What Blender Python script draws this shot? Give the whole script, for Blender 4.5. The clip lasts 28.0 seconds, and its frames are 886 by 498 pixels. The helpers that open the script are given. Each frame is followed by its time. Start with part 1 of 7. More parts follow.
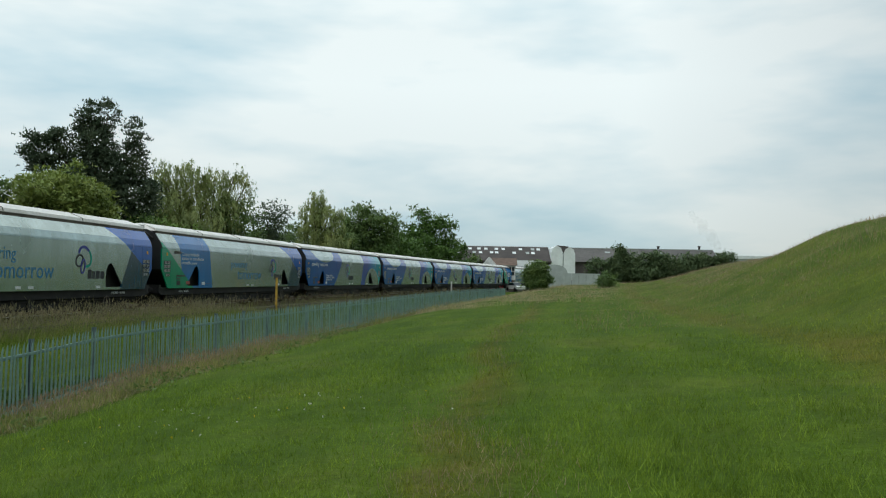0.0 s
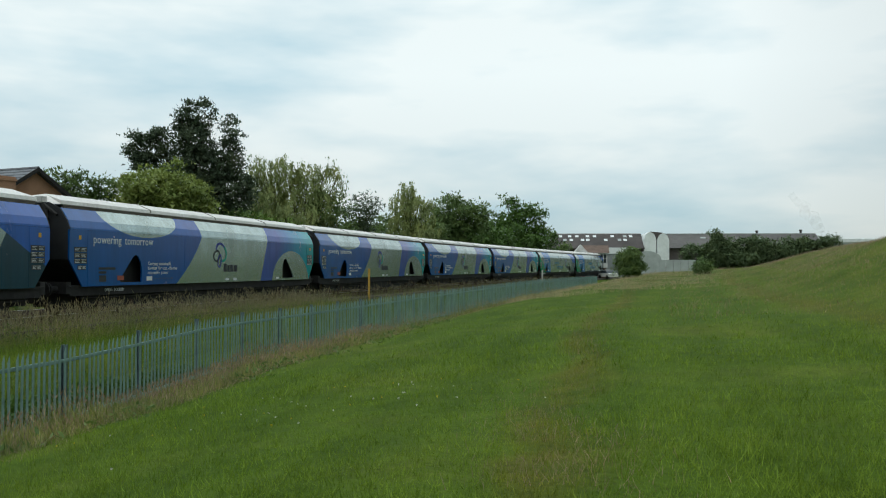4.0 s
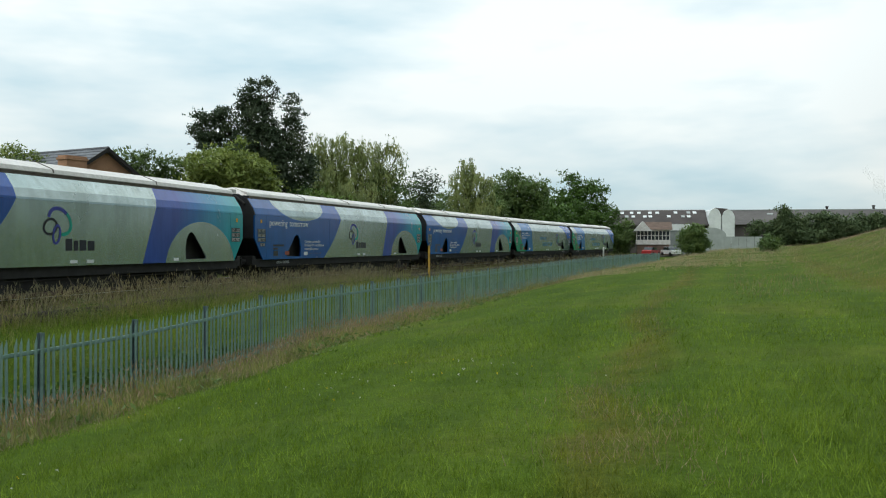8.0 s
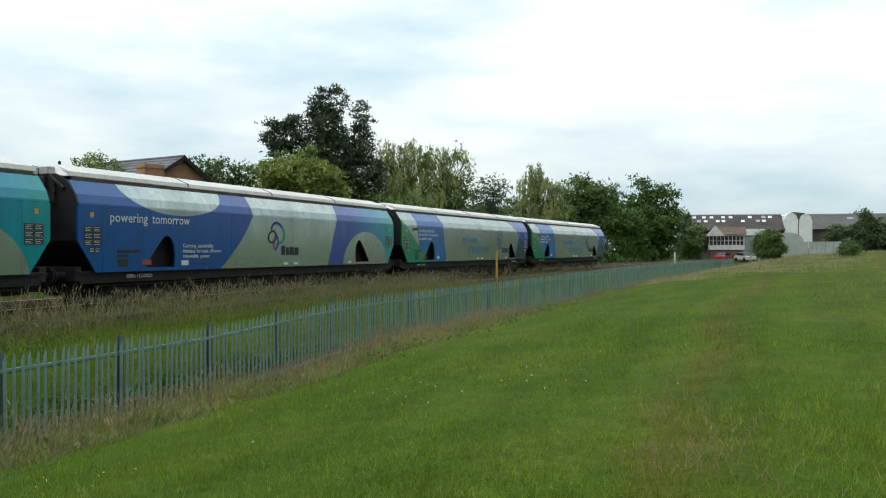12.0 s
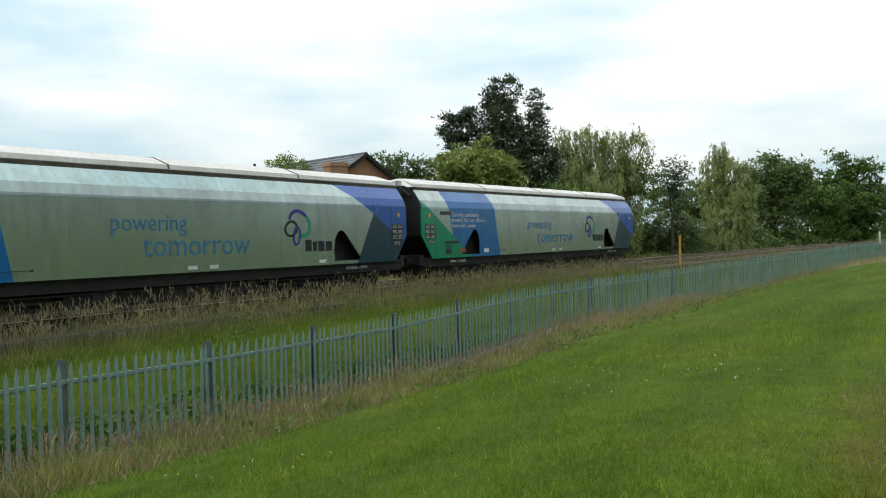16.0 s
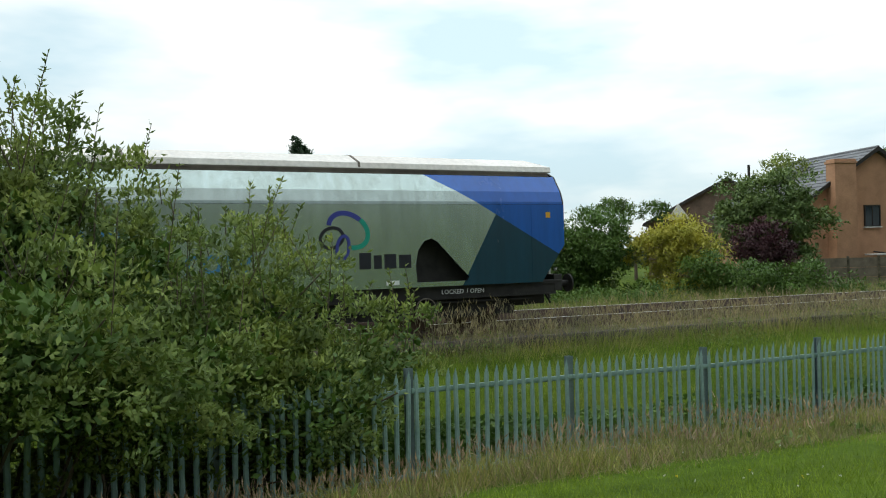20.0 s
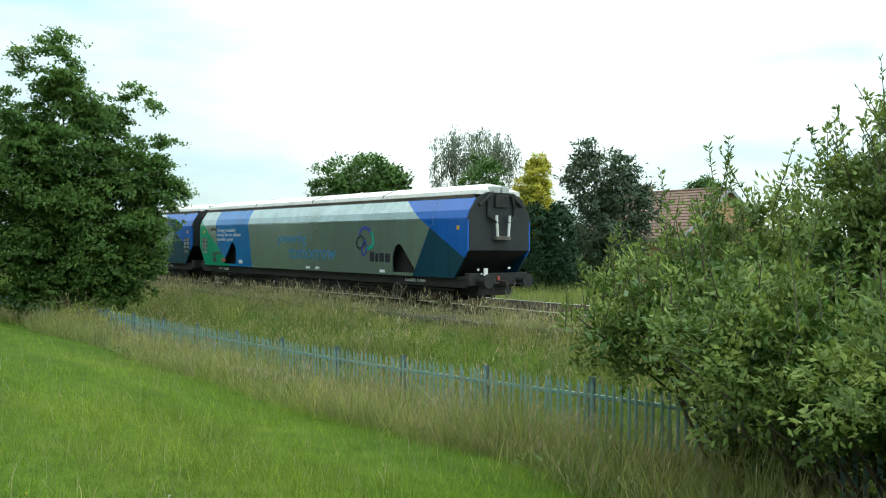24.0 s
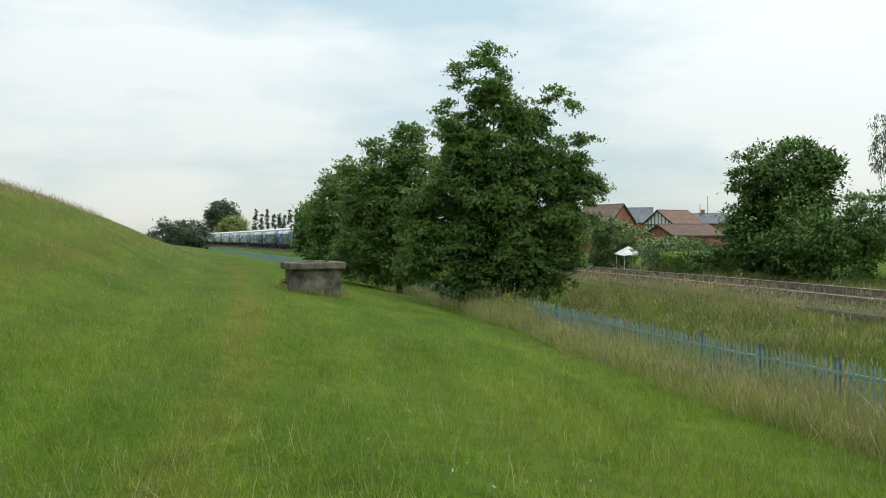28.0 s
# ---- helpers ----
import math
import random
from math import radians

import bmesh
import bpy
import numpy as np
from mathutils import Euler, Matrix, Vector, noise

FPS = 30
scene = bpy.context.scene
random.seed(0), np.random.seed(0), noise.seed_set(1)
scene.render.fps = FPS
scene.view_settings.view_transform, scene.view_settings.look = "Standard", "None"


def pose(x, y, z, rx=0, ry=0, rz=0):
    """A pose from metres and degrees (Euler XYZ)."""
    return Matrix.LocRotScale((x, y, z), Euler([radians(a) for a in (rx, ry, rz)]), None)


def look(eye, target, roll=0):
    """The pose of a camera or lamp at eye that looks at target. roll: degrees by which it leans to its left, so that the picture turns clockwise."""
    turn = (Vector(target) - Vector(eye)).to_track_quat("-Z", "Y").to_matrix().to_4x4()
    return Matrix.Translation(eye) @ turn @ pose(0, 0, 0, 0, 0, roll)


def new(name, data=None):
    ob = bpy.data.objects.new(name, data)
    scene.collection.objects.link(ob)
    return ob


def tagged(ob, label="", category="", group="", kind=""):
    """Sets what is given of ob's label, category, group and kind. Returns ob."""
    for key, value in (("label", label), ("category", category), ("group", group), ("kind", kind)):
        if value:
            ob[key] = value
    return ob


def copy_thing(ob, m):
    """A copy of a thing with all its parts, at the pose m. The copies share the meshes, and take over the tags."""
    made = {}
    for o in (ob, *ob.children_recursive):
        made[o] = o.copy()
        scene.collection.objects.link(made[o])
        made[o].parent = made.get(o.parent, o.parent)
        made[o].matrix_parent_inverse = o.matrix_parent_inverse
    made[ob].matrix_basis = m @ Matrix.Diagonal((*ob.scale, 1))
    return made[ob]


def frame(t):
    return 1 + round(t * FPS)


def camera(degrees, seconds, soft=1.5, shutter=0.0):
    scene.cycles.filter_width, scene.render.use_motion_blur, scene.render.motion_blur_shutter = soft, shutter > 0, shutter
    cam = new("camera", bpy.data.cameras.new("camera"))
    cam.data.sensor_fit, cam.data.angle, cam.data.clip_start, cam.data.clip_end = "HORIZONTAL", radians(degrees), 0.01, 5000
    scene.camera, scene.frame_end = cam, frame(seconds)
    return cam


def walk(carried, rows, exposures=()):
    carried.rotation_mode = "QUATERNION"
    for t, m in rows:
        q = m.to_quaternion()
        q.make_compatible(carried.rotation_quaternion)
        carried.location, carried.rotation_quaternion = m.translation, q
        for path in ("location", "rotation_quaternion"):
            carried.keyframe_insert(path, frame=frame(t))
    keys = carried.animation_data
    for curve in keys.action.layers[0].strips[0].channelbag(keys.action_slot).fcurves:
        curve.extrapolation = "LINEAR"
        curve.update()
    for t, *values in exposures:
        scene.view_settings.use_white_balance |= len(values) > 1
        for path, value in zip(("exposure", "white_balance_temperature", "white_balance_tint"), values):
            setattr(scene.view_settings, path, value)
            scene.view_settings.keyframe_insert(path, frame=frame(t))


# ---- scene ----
cam = camera(54.93, 28.0, soft=1.1, shutter=0.0)
walk(cam, [
    (0.0, pose(0.00, 0.00, -0.00, 91.97, -0.95, 0.73)),
    (0.5, pose(0.00, 0.00, -0.00, 91.49, -1.23, 0.33)),
    (1.0, pose(0.00, 0.00, -0.00, 91.45, -1.38, 0.55)),
    (1.5, pose(0.00, 0.00, -0.00, 91.76, -2.11, 1.16)),
    (2.0, pose(0.00, 0.00, -0.00, 91.63, -1.42, 2.19)),
    (2.5, pose(0.00, 0.00, -0.00, 91.75, -0.67, 2.59)),
    (3.0, pose(0.00, 0.00, -0.00, 91.83, -0.53, 3.25)),
    (3.5, pose(0.00, 0.00, -0.00, 91.42, -0.29, 3.82)),
    (4.0, pose(0.00, 0.00, -0.00, 91.19, -0.12, 6.80)),
    (4.5, pose(0.00, 0.00, -0.00, 91.35, -0.33, 7.74)),
    (6.5, pose(0.00, 0.00, -0.00, 90.35, -0.44, 10.87)),
    (7.0, pose(0.00, 0.00, -0.00, 90.26, -0.71, 10.65)),
    (7.5, pose(0.00, 0.00, -0.00, 89.85, -0.72, 10.44)),
    (8.0, pose(0.00, 0.00, -0.00, 89.64, -0.08, 10.82)),
    (8.5, pose(0.00, 0.00, -0.00, 89.38, 0.18, 11.42)),
    (9.0, pose(0.00, 0.00, -0.00, 89.95, -0.19, 11.69)),
    (9.5, pose(0.00, 0.00, -0.00, 89.82, -0.28, 12.16)),
    (10.0, pose(0.00, 0.00, -0.00, 89.78, -0.19, 12.45)),
    (10.5, pose(0.00, 0.00, -0.00, 89.97, 0.04, 13.09)),
    (11.0, pose(0.00, 0.00, -0.00, 90.48, 0.37, 13.92)),
    (11.5, pose(0.00, 0.00, -0.00, 90.23, 0.15, 14.77)),
    (13.5, pose(0.00, 0.00, -0.00, 89.81, 0.16, 17.44)),
    (14.0, pose(0.00, 0.00, -0.00, 90.08, 0.21, 19.16)),
    (14.5, pose(0.00, 0.00, -0.00, 89.71, 0.37, 21.45)),
    (15.0, pose(0.00, 0.00, -0.00, 89.93, 0.27, 23.09)),
    (15.5, pose(0.00, 0.00, -0.00, 89.90, 0.73, 24.45)),
    (16.0, pose(0.00, 0.00, -0.00, 89.41, 1.61, 27.28)),
    (16.5, pose(0.00, 0.00, -0.00, 89.35, 0.63, 30.80)),
    (17.0, pose(0.00, 0.00, -0.00, 89.45, 0.56, 34.27)),
    (17.5, pose(0.00, 0.00, -0.00, 89.99, 0.35, 38.14)),
    (18.0, pose(0.00, 0.00, -0.00, 90.35, 0.58, 41.34)),
    (18.5, pose(0.00, 0.00, -0.00, 90.51, 0.46, 42.87)),
    (19.0, pose(0.00, 0.00, -0.00, 90.71, 0.39, 44.25)),
    (19.5, pose(0.00, 0.00, -0.00, 90.68, 0.65, 50.97)),
    (20.0, pose(0.00, -0.12, 0.03, 90.54, 1.49, 59.40)),
    (20.5, pose(0.00, -0.25, 0.07, 90.93, 0.46, 67.10)),
    (21.0, pose(0.00, -0.42, 0.11, 91.45, -0.06, 79.40)),
    (21.5, pose(0.00, -0.65, 0.17, 90.37, -0.21, 95.40)),
    (23.5, pose(0.00, -1.50, 0.39, 88.93, -1.06, 129.10)),
    (24.0, pose(0.00, -1.50, 0.39, 89.70, -0.45, 138.18)),
    (24.5, pose(0.00, -1.50, 0.39, 90.56, -0.46, 146.24)),
    (25.0, pose(0.00, -1.50, 0.39, 90.82, 0.20, 154.37)),
    (25.5, pose(0.00, -1.50, 0.39, 91.29, 0.90, 159.99)),
    (26.0, pose(0.00, -1.50, 0.39, 90.92, -0.23, 162.39)),
    (26.5, pose(0.00, -1.50, 0.39, 90.30, 0.44, 164.19)),
    (27.0, pose(0.00, -1.50, 0.39, 89.93, -0.10, 164.86)),
    (27.5, pose(0.00, -1.50, 0.39, 89.25, 0.58, 165.41)),
    (28.0, pose(0.00, -1.50, 0.39, 89.20, 0.34, 165.66)),
], exposures=[(0.0, -0.46, 6330, 3), (4.5, -0.42, 6330, 3), (8.0, -0.27, 6450, 5), (13.5, -0.15, 6500, 7), (17.0, -0.07, 6650, 8), (21.0, 0.04, 6650, 7), (23.5, 0.42, 6350, 1), (24.5, 0.78, 6180, -6), (25.5, 0.82, 6230, -5), (26.5, 0.52, 6500, 0), (28.0, 0.27, 6550, 6)])

# ---- light: a bright overcast sky with one soft sun ----
SUN_AZ, SUN_EL = radians(200), radians(50)
world = bpy.data.worlds.new("overcast_sky")
scene.world = world
world.use_nodes = True
wn, wl = world.node_tree.nodes, world.node_tree.links
wn.clear()
w_out = wn.new("ShaderNodeOutputWorld")
w_sky = wn.new("ShaderNodeTexSky")
w_sky.sky_type, w_sky.sun_disc, w_sky.sun_elevation, w_sky.sun_rotation = "NISHITA", False, SUN_EL, SUN_AZ
w_b1 = wn.new("ShaderNodeBackground")
w_b1.inputs["Strength"].default_value = 0.13
wl.new(w_sky.outputs[0], w_b1.inputs["Color"])
w_geo = wn.new("ShaderNodeTexCoord")
w_map = wn.new("ShaderNodeMapping")
w_map.inputs["Scale"].default_value = (1.5, 1.5, 5.5)
wl.new(w_geo.outputs["Generated"], w_map.inputs["Vector"])
w_n = wn.new("ShaderNodeTexNoise")
w_n.inputs["Scale"].default_value, w_n.inputs["Detail"].default_value, w_n.inputs["Roughness"].default_value = 1.5, 5.0, 0.52
wl.new(w_map.outputs[0], w_n.inputs["Vector"])
w_r = wn.new("ShaderNodeValToRGB")
w_r.color_ramp.elements[0].position, w_r.color_ramp.elements[0].color = 0.37, (0.60, 0.77, 0.86, 1)
w_r.color_ramp.elements[1].position, w_r.color_ramp.elements[1].color = 0.57, (1.02, 1.05, 1.05, 1)
wl.new(w_n.outputs["Fac"], w_r.inputs["Fac"])
w_sep = wn.new("ShaderNodeSeparateXYZ")
wl.new(w_geo.outputs["Generated"], w_sep.inputs[0])
w_h = wn.new("ShaderNodeMapRange")
w_h.inputs["From Min"].default_value, w_h.inputs["From Max"].default_value = -0.02, 0.22
w_h.inputs["To Min"].default_value, w_h.inputs["To Max"].default_value = 0.72, 1.0
wl.new(w_sep.outputs["Z"], w_h.inputs["Value"])
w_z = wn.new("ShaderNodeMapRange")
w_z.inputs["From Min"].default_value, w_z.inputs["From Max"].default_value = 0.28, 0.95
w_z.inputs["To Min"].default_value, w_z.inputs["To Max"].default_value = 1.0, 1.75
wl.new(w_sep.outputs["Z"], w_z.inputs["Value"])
w_hz = wn.new("ShaderNodeMath")
w_hz.operation = "MULTIPLY"
# unseen sky towards +x is dimmed to darken the surfaces facing that way
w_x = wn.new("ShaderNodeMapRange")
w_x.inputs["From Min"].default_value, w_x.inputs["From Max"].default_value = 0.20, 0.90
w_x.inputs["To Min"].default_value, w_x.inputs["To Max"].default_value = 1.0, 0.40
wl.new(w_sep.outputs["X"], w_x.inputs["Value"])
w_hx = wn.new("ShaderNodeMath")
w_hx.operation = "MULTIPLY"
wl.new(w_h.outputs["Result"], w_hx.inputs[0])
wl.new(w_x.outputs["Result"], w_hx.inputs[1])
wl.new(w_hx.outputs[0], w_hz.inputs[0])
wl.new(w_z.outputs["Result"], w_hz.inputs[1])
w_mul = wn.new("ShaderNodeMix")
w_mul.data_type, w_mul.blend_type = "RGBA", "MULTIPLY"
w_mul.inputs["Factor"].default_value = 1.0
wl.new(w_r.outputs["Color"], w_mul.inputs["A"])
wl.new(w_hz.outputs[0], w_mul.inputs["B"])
w_d = wn.new("ShaderNodeMapRange")
w_d.inputs["From Min"].default_value, w_d.inputs["From Max"].default_value = -0.9, 0.5
w_d.inputs["To Min"].default_value, w_d.inputs["To Max"].default_value = 0.64, 1.10
wl.new(w_sep.outputs["Y"], w_d.inputs["Value"])
w_mul2 = wn.new("ShaderNodeMix")
w_mul2.data_type, w_mul2.blend_type = "RGBA", "MULTIPLY"
w_mul2.inputs["Factor"].default_value = 1.0
wl.new(w_mul.outputs["Result"], w_mul2.inputs["A"])
wl.new(w_d.outputs["Result"], w_mul2.inputs["B"])
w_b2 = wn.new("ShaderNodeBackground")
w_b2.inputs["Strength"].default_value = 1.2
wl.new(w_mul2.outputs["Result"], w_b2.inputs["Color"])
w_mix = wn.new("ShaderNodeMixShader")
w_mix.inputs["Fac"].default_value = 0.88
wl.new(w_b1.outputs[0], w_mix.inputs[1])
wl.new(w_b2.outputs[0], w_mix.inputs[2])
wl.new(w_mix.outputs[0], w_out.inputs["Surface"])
sun = new("sun", bpy.data.lights.new("sun", "SUN"))
sun.data.energy, sun.data.angle, sun.data.color = 0.7, radians(20), (1.0, 0.96, 0.9)
sun.matrix_world = look((0, 0, 30), (math.sin(SUN_AZ + math.pi) * 20, math.cos(SUN_AZ + math.pi) * 20, 30 - 20 * math.tan(SUN_EL)))

# ---- materials ----
def mat(name, rough=0.7, metal=0.0, spec=0.4):
    m = bpy.data.materials.new(name)
    m.use_nodes = True
    b = m.node_tree.nodes["Principled BSDF"]
    b.inputs["Roughness"].default_value, b.inputs["Metallic"].default_value = rough, metal
    b.inputs["Specular IOR Level"].default_value = spec
    return m, m.node_tree.nodes, m.node_tree.links, b


def ramp(nodes, links, fac, stops):
    r = nodes.new("ShaderNodeValToRGB")
    els = r.color_ramp.elements
    while len(els) < len(stops):
        els.new(0.5)
    for e, (p, c) in zip(els, stops):
        e.position, e.color = p, (*c, 1)
    links.new(fac, r.inputs["Fac"])
    return r.outputs["Color"]


def noise_tex(nodes, links, scale, detail=4.0, rough=0.55, coord="Object", stretch=None):
    tc = nodes.new("ShaderNodeTexCoord")
    n = nodes.new("ShaderNodeTexNoise")
    n.inputs["Scale"].default_value, n.inputs["Detail"].default_value, n.inputs["Roughness"].default_value = scale, detail, rough
    src = tc.outputs[coord]
    if stretch:
        mp = nodes.new("ShaderNodeMapping")
        mp.inputs["Scale"].default_value = stretch
        links.new(src, mp.inputs["Vector"])
        src = mp.outputs[0]
    links.new(src, n.inputs["Vector"])
    return n.outputs["Fac"]


def mixc(nodes, links, fac, a, b, mode="MIX"):
    m = nodes.new("ShaderNodeMix")
    m.data_type, m.blend_type = "RGBA", mode
    for key, v in (("Factor", fac), ("A", a), ("B", b)):
        if isinstance(v, (int, float)):
            m.inputs[key].default_value = v
        elif isinstance(v, tuple):
            m.inputs[key].default_value = (*v, 1)
        else:
            links.new(v, m.inputs[key])
    return m.outputs["Result"]


def bump(nodes, links, b, height, strength=0.3, dist=0.02):
    n = nodes.new("ShaderNodeBump")
    n.inputs["Strength"].default_value, n.inputs["Distance"].default_value = strength, dist
    links.new(height, n.inputs["Height"])
    links.new(n.outputs[0], b.inputs["Normal"])


def plain(name, c, c2=None, rough=0.7, metal=0.0, scale=3.0, fine=40.0, bumps=0.15, stretch=None, spec=0.4):
    """A two-scale mottled surface between two colours."""
    m, nodes, links, b = mat(name, rough, metal, spec)
    c2 = c2 or tuple(v * 0.7 for v in c)
    big = noise_tex(nodes, links, scale, 5, 0.6, stretch=stretch)
    col = ramp(nodes, links, big, [(0.35, c2), (0.65, c)])
    small = noise_tex(nodes, links, fine, 3, 0.6)
    grain = ramp(nodes, links, small, [(0.3, (0.8, 0.8, 0.8)), (0.7, (1.1, 1.1, 1.1))])
    links.new(mixc(nodes, links, 0.7, col, grain, "MULTIPLY"), b.inputs["Base Color"])
    if bumps:
        bump(nodes, links, b, small, bumps, 0.01)
    return m


def worn_lanes(nodes, links, col):
    """Mowing lanes along the slope, and one trodden brownish path."""
    def op(kind, a, b):
        m = nodes.new("ShaderNodeMath")
        m.operation = kind
        for i, v in enumerate((a, b)):
            if isinstance(v, (int, float)):
                m.inputs[i].default_value = v
            else:
                links.new(v, m.inputs[i])
        return m.outputs[0]
    tc = nodes.new("ShaderNodeTexCoord")
    sp = nodes.new("ShaderNodeSeparateXYZ")
    links.new(tc.outputs["Object"], sp.inputs[0])
    y = sp.outputs["Y"]
    lat = op("SUBTRACT", op("ADD", sp.outputs["X"], 10.6), op("ADD", op("MULTIPLY", y, 0.0675), op("MULTIPLY", op("MULTIPLY", y, y), 0.000785)))
    lat = op("ADD", lat, op("MULTIPLY", op("SUBTRACT", noise_tex(nodes, links, 0.35, 3), 0.5), 2.4))
    wave = op("ADD", op("MULTIPLY", op("SINE", op("MULTIPLY", lat, 2.9), 0.0), 0.5), 0.5)
    band = ramp(nodes, links, wave, [(0.2, (0.92, 0.93, 0.92)), (0.8, (1.08, 1.07, 1.07))])
    col = mixc(nodes, links, 0.9, col, band, "MULTIPLY")
    way = nodes.new("ShaderNodeMapRange")
    way.inputs["From Min"].default_value, way.inputs["From Max"].default_value = -5.0, 9.0
    way.inputs["To Min"].default_value, way.inputs["To Max"].default_value = 11.4, 9.9
    links.new(y, way.inputs["Value"])
    path = op("SUBTRACT", 1.0, op("MULTIPLY", op("ABSOLUTE", op("SUBTRACT", lat, way.outputs["Result"]), 0.0), 1.5))
    trod = ramp(nodes, links, op("MULTIPLY", path, op("ADD", noise_tex(nodes, links, 1.1, 4, 0.7), 0.25)), [(0.12, (1.0, 1.0, 1.0)), (0.8, (1.24, 0.90, 1.2))])
    col = mixc(nodes, links, 1.0, col, trod, "MULTIPLY")
    upper = op("SUBTRACT", 1.0, op("MULTIPLY", op("ABSOLUTE", op("SUBTRACT", lat, 16.6), 0.0), 1.0))
    worn = ramp(nodes, links, op("MULTIPLY", upper, op("ADD", noise_tex(nodes, links, 0.9, 4, 0.7), 0.3)), [(0.1, (1.0, 1.0, 1.0)), (0.85, (1.32, 1.0, 1.35))])
    col = mixc(nodes, links, 1.0, col, worn, "MULTIPLY")
    # seeding, tawny grass higher up the embankment
    high = op("MULTIPLY", op("SUBTRACT", lat, 14.0), op("MULTIPLY", op("ADD", noise_tex(nodes, links, 0.30, 5, 0.7), 0.05), 0.42))
    tawny = ramp(nodes, links, high, [(0.15, (1.0, 1.0, 1.0)), (1.1, (1.17, 1.0, 1.16))])
    return mixc(nodes, links, 1.0, col, tawny, "MULTIPLY")


def leafy(name, dark, light, rough=0.55, trans=0.25, patch=0.9, dry=False, even=1.0, tone=0.9):
    """Leaves: each one its own tint, some light passing through."""
    m, nodes, links, b = mat(name, rough, 0.0, 0.1 if dry else 0.35)
    dark, light = tuple(p + (q - p) * 0.38 * even for p, q in zip(dark, light)), tuple(q + (p - q) * 0.30 * even for p, q in zip(dark, light))
    g = nodes.new("ShaderNodeNewGeometry")
    col = ramp(nodes, links, g.outputs["Random Per Island"], [(0.0, dark), (0.6, tuple((p + q) / 2 for p, q in zip(dark, light))), (1.0, light)])
    n = noise_tex(nodes, links, patch, 4, 0.6)
    tint = ramp(nodes, links, n, [(0.33, (0.66, 0.74, 0.72)), (0.5, (1.0, 1.0, 1.0)), (0.68, (1.28, 1.16, 1.0))])
    col = mixc(nodes, links, min(tone, 1.0), col, tint, "MULTIPLY")
    if tone > 1.0:
        # noise lightens and darkens whole sprays, painting in highlights and shaded hollows
        n4 = noise_tex(nodes, links, patch * 2.6, 3, 0.6)
        col = mixc(nodes, links, tone - 1.0, col, ramp(nodes, links, n4, [(0.36, (0.42, 0.50, 0.45)), (0.5, (1.0, 1.0, 1.0)), (0.64, (1.75, 1.60, 1.75))]), "MULTIPLY")
    if dry:
        n2 = noise_tex(nodes, links, 0.22, 5, 0.65)
        lanes = ramp(nodes, links, n2, [(0.42, (1.0, 1.0, 1.0)), (0.62, (1.08, 1.0, 1.03)), (0.75, (1.18, 0.97, 1.08))])
        col = mixc(nodes, links, 0.85, col, lanes, "MULTIPLY")
        col = worn_lanes(nodes, links, col)
        n3 = noise_tex(nodes, links, 3.6, 4, 0.7)
        col = mixc(nodes, links, 1.0, col, ramp(nodes, links, n3, [(0.36, (0.76, 0.80, 0.82)), (0.5, (1.0, 1.0, 1.0)), (0.64, (1.26, 1.22, 1.2))]), "MULTIPLY")
    links.new(col, b.inputs["Base Color"])
    t = nodes.new("ShaderNodeBsdfTranslucent")
    links.new(col, t.inputs["Color"])
    mx = nodes.new("ShaderNodeMixShader")
    mx.inputs["Fac"].default_value = trans
    links.new(b.outputs[0], mx.inputs[1])
    links.new(t.outputs[0], mx.inputs[2])
    links.new(mx.outputs[0], nodes["Material Output"].inputs["Surface"])
    return m


M_BARK = plain("bark", (0.13, 0.10, 0.07), (0.06, 0.05, 0.035), 0.9, scale=4, fine=30, bumps=0.6)
M_RUST = plain("rusty_rail_side", (0.10, 0.06, 0.04), (0.05, 0.035, 0.028), 0.8, scale=2)
M_RAILTOP = plain("worn_rail_top", (0.80, 0.78, 0.76), (0.66, 0.64, 0.62), 0.3, 0.8, scale=1)
M_SLEEPER = plain("sleeper_timber", (0.12, 0.095, 0.075), (0.06, 0.05, 0.04), 0.9)
M_BALLAST = plain("ballast", (0.14, 0.115, 0.092), (0.06, 0.05, 0.04), 0.95, scale=9, fine=25, bumps=0.8)
M_FENCE = plain("galvanised_blue_grey_steel", (0.30, 0.44, 0.42), (0.205, 0.32, 0.31), 0.55, 0.25, scale=1.5, fine=14, bumps=0.05)
M_POST = plain("galvanised_post_steel", (0.185, 0.25, 0.26), (0.12, 0.165, 0.18), 0.55, 0.25, scale=1.5, fine=14, bumps=0.05)
M_CONC = plain("weathered_concrete", (0.185, 0.160, 0.120), (0.035, 0.031, 0.023), 0.95, scale=2.4, fine=20, bumps=0.6)
M_TROUGH = plain("dirty_trough_concrete", (0.10, 0.085, 0.068), (0.04, 0.034, 0.028), 0.95, scale=1.2, fine=15, bumps=0.4)
M_BLACK = plain("dark_underframe_steel", (0.030, 0.028, 0.027), (0.014, 0.013, 0.013), 0.75, 0.0, scale=3)
M_ENDGREY = plain("dark_grey_end_steel", (0.022, 0.023, 0.026), (0.014, 0.015, 0.017), 0.55, 0.0, scale=2, bumps=0.05)
M_HATCH = plain("weathered_white_roof_hatch", (0.82, 0.79, 0.76), (0.68, 0.64, 0.60), 0.5, 0.0, scale=0.5, fine=9, bumps=0.04)
M_LIP = plain("grimy_roof_gutter", (0.17, 0.145, 0.12), (0.085, 0.07, 0.06), 0.8, scale=2)
M_WHITE = plain("white_paint", (0.78, 0.78, 0.76), (0.62, 0.61, 0.58), 0.6, scale=2, bumps=0.05)
M_STEEL = plain("bright_steel", (0.55, 0.55, 0.53), (0.4, 0.4, 0.38), 0.4, 0.6)
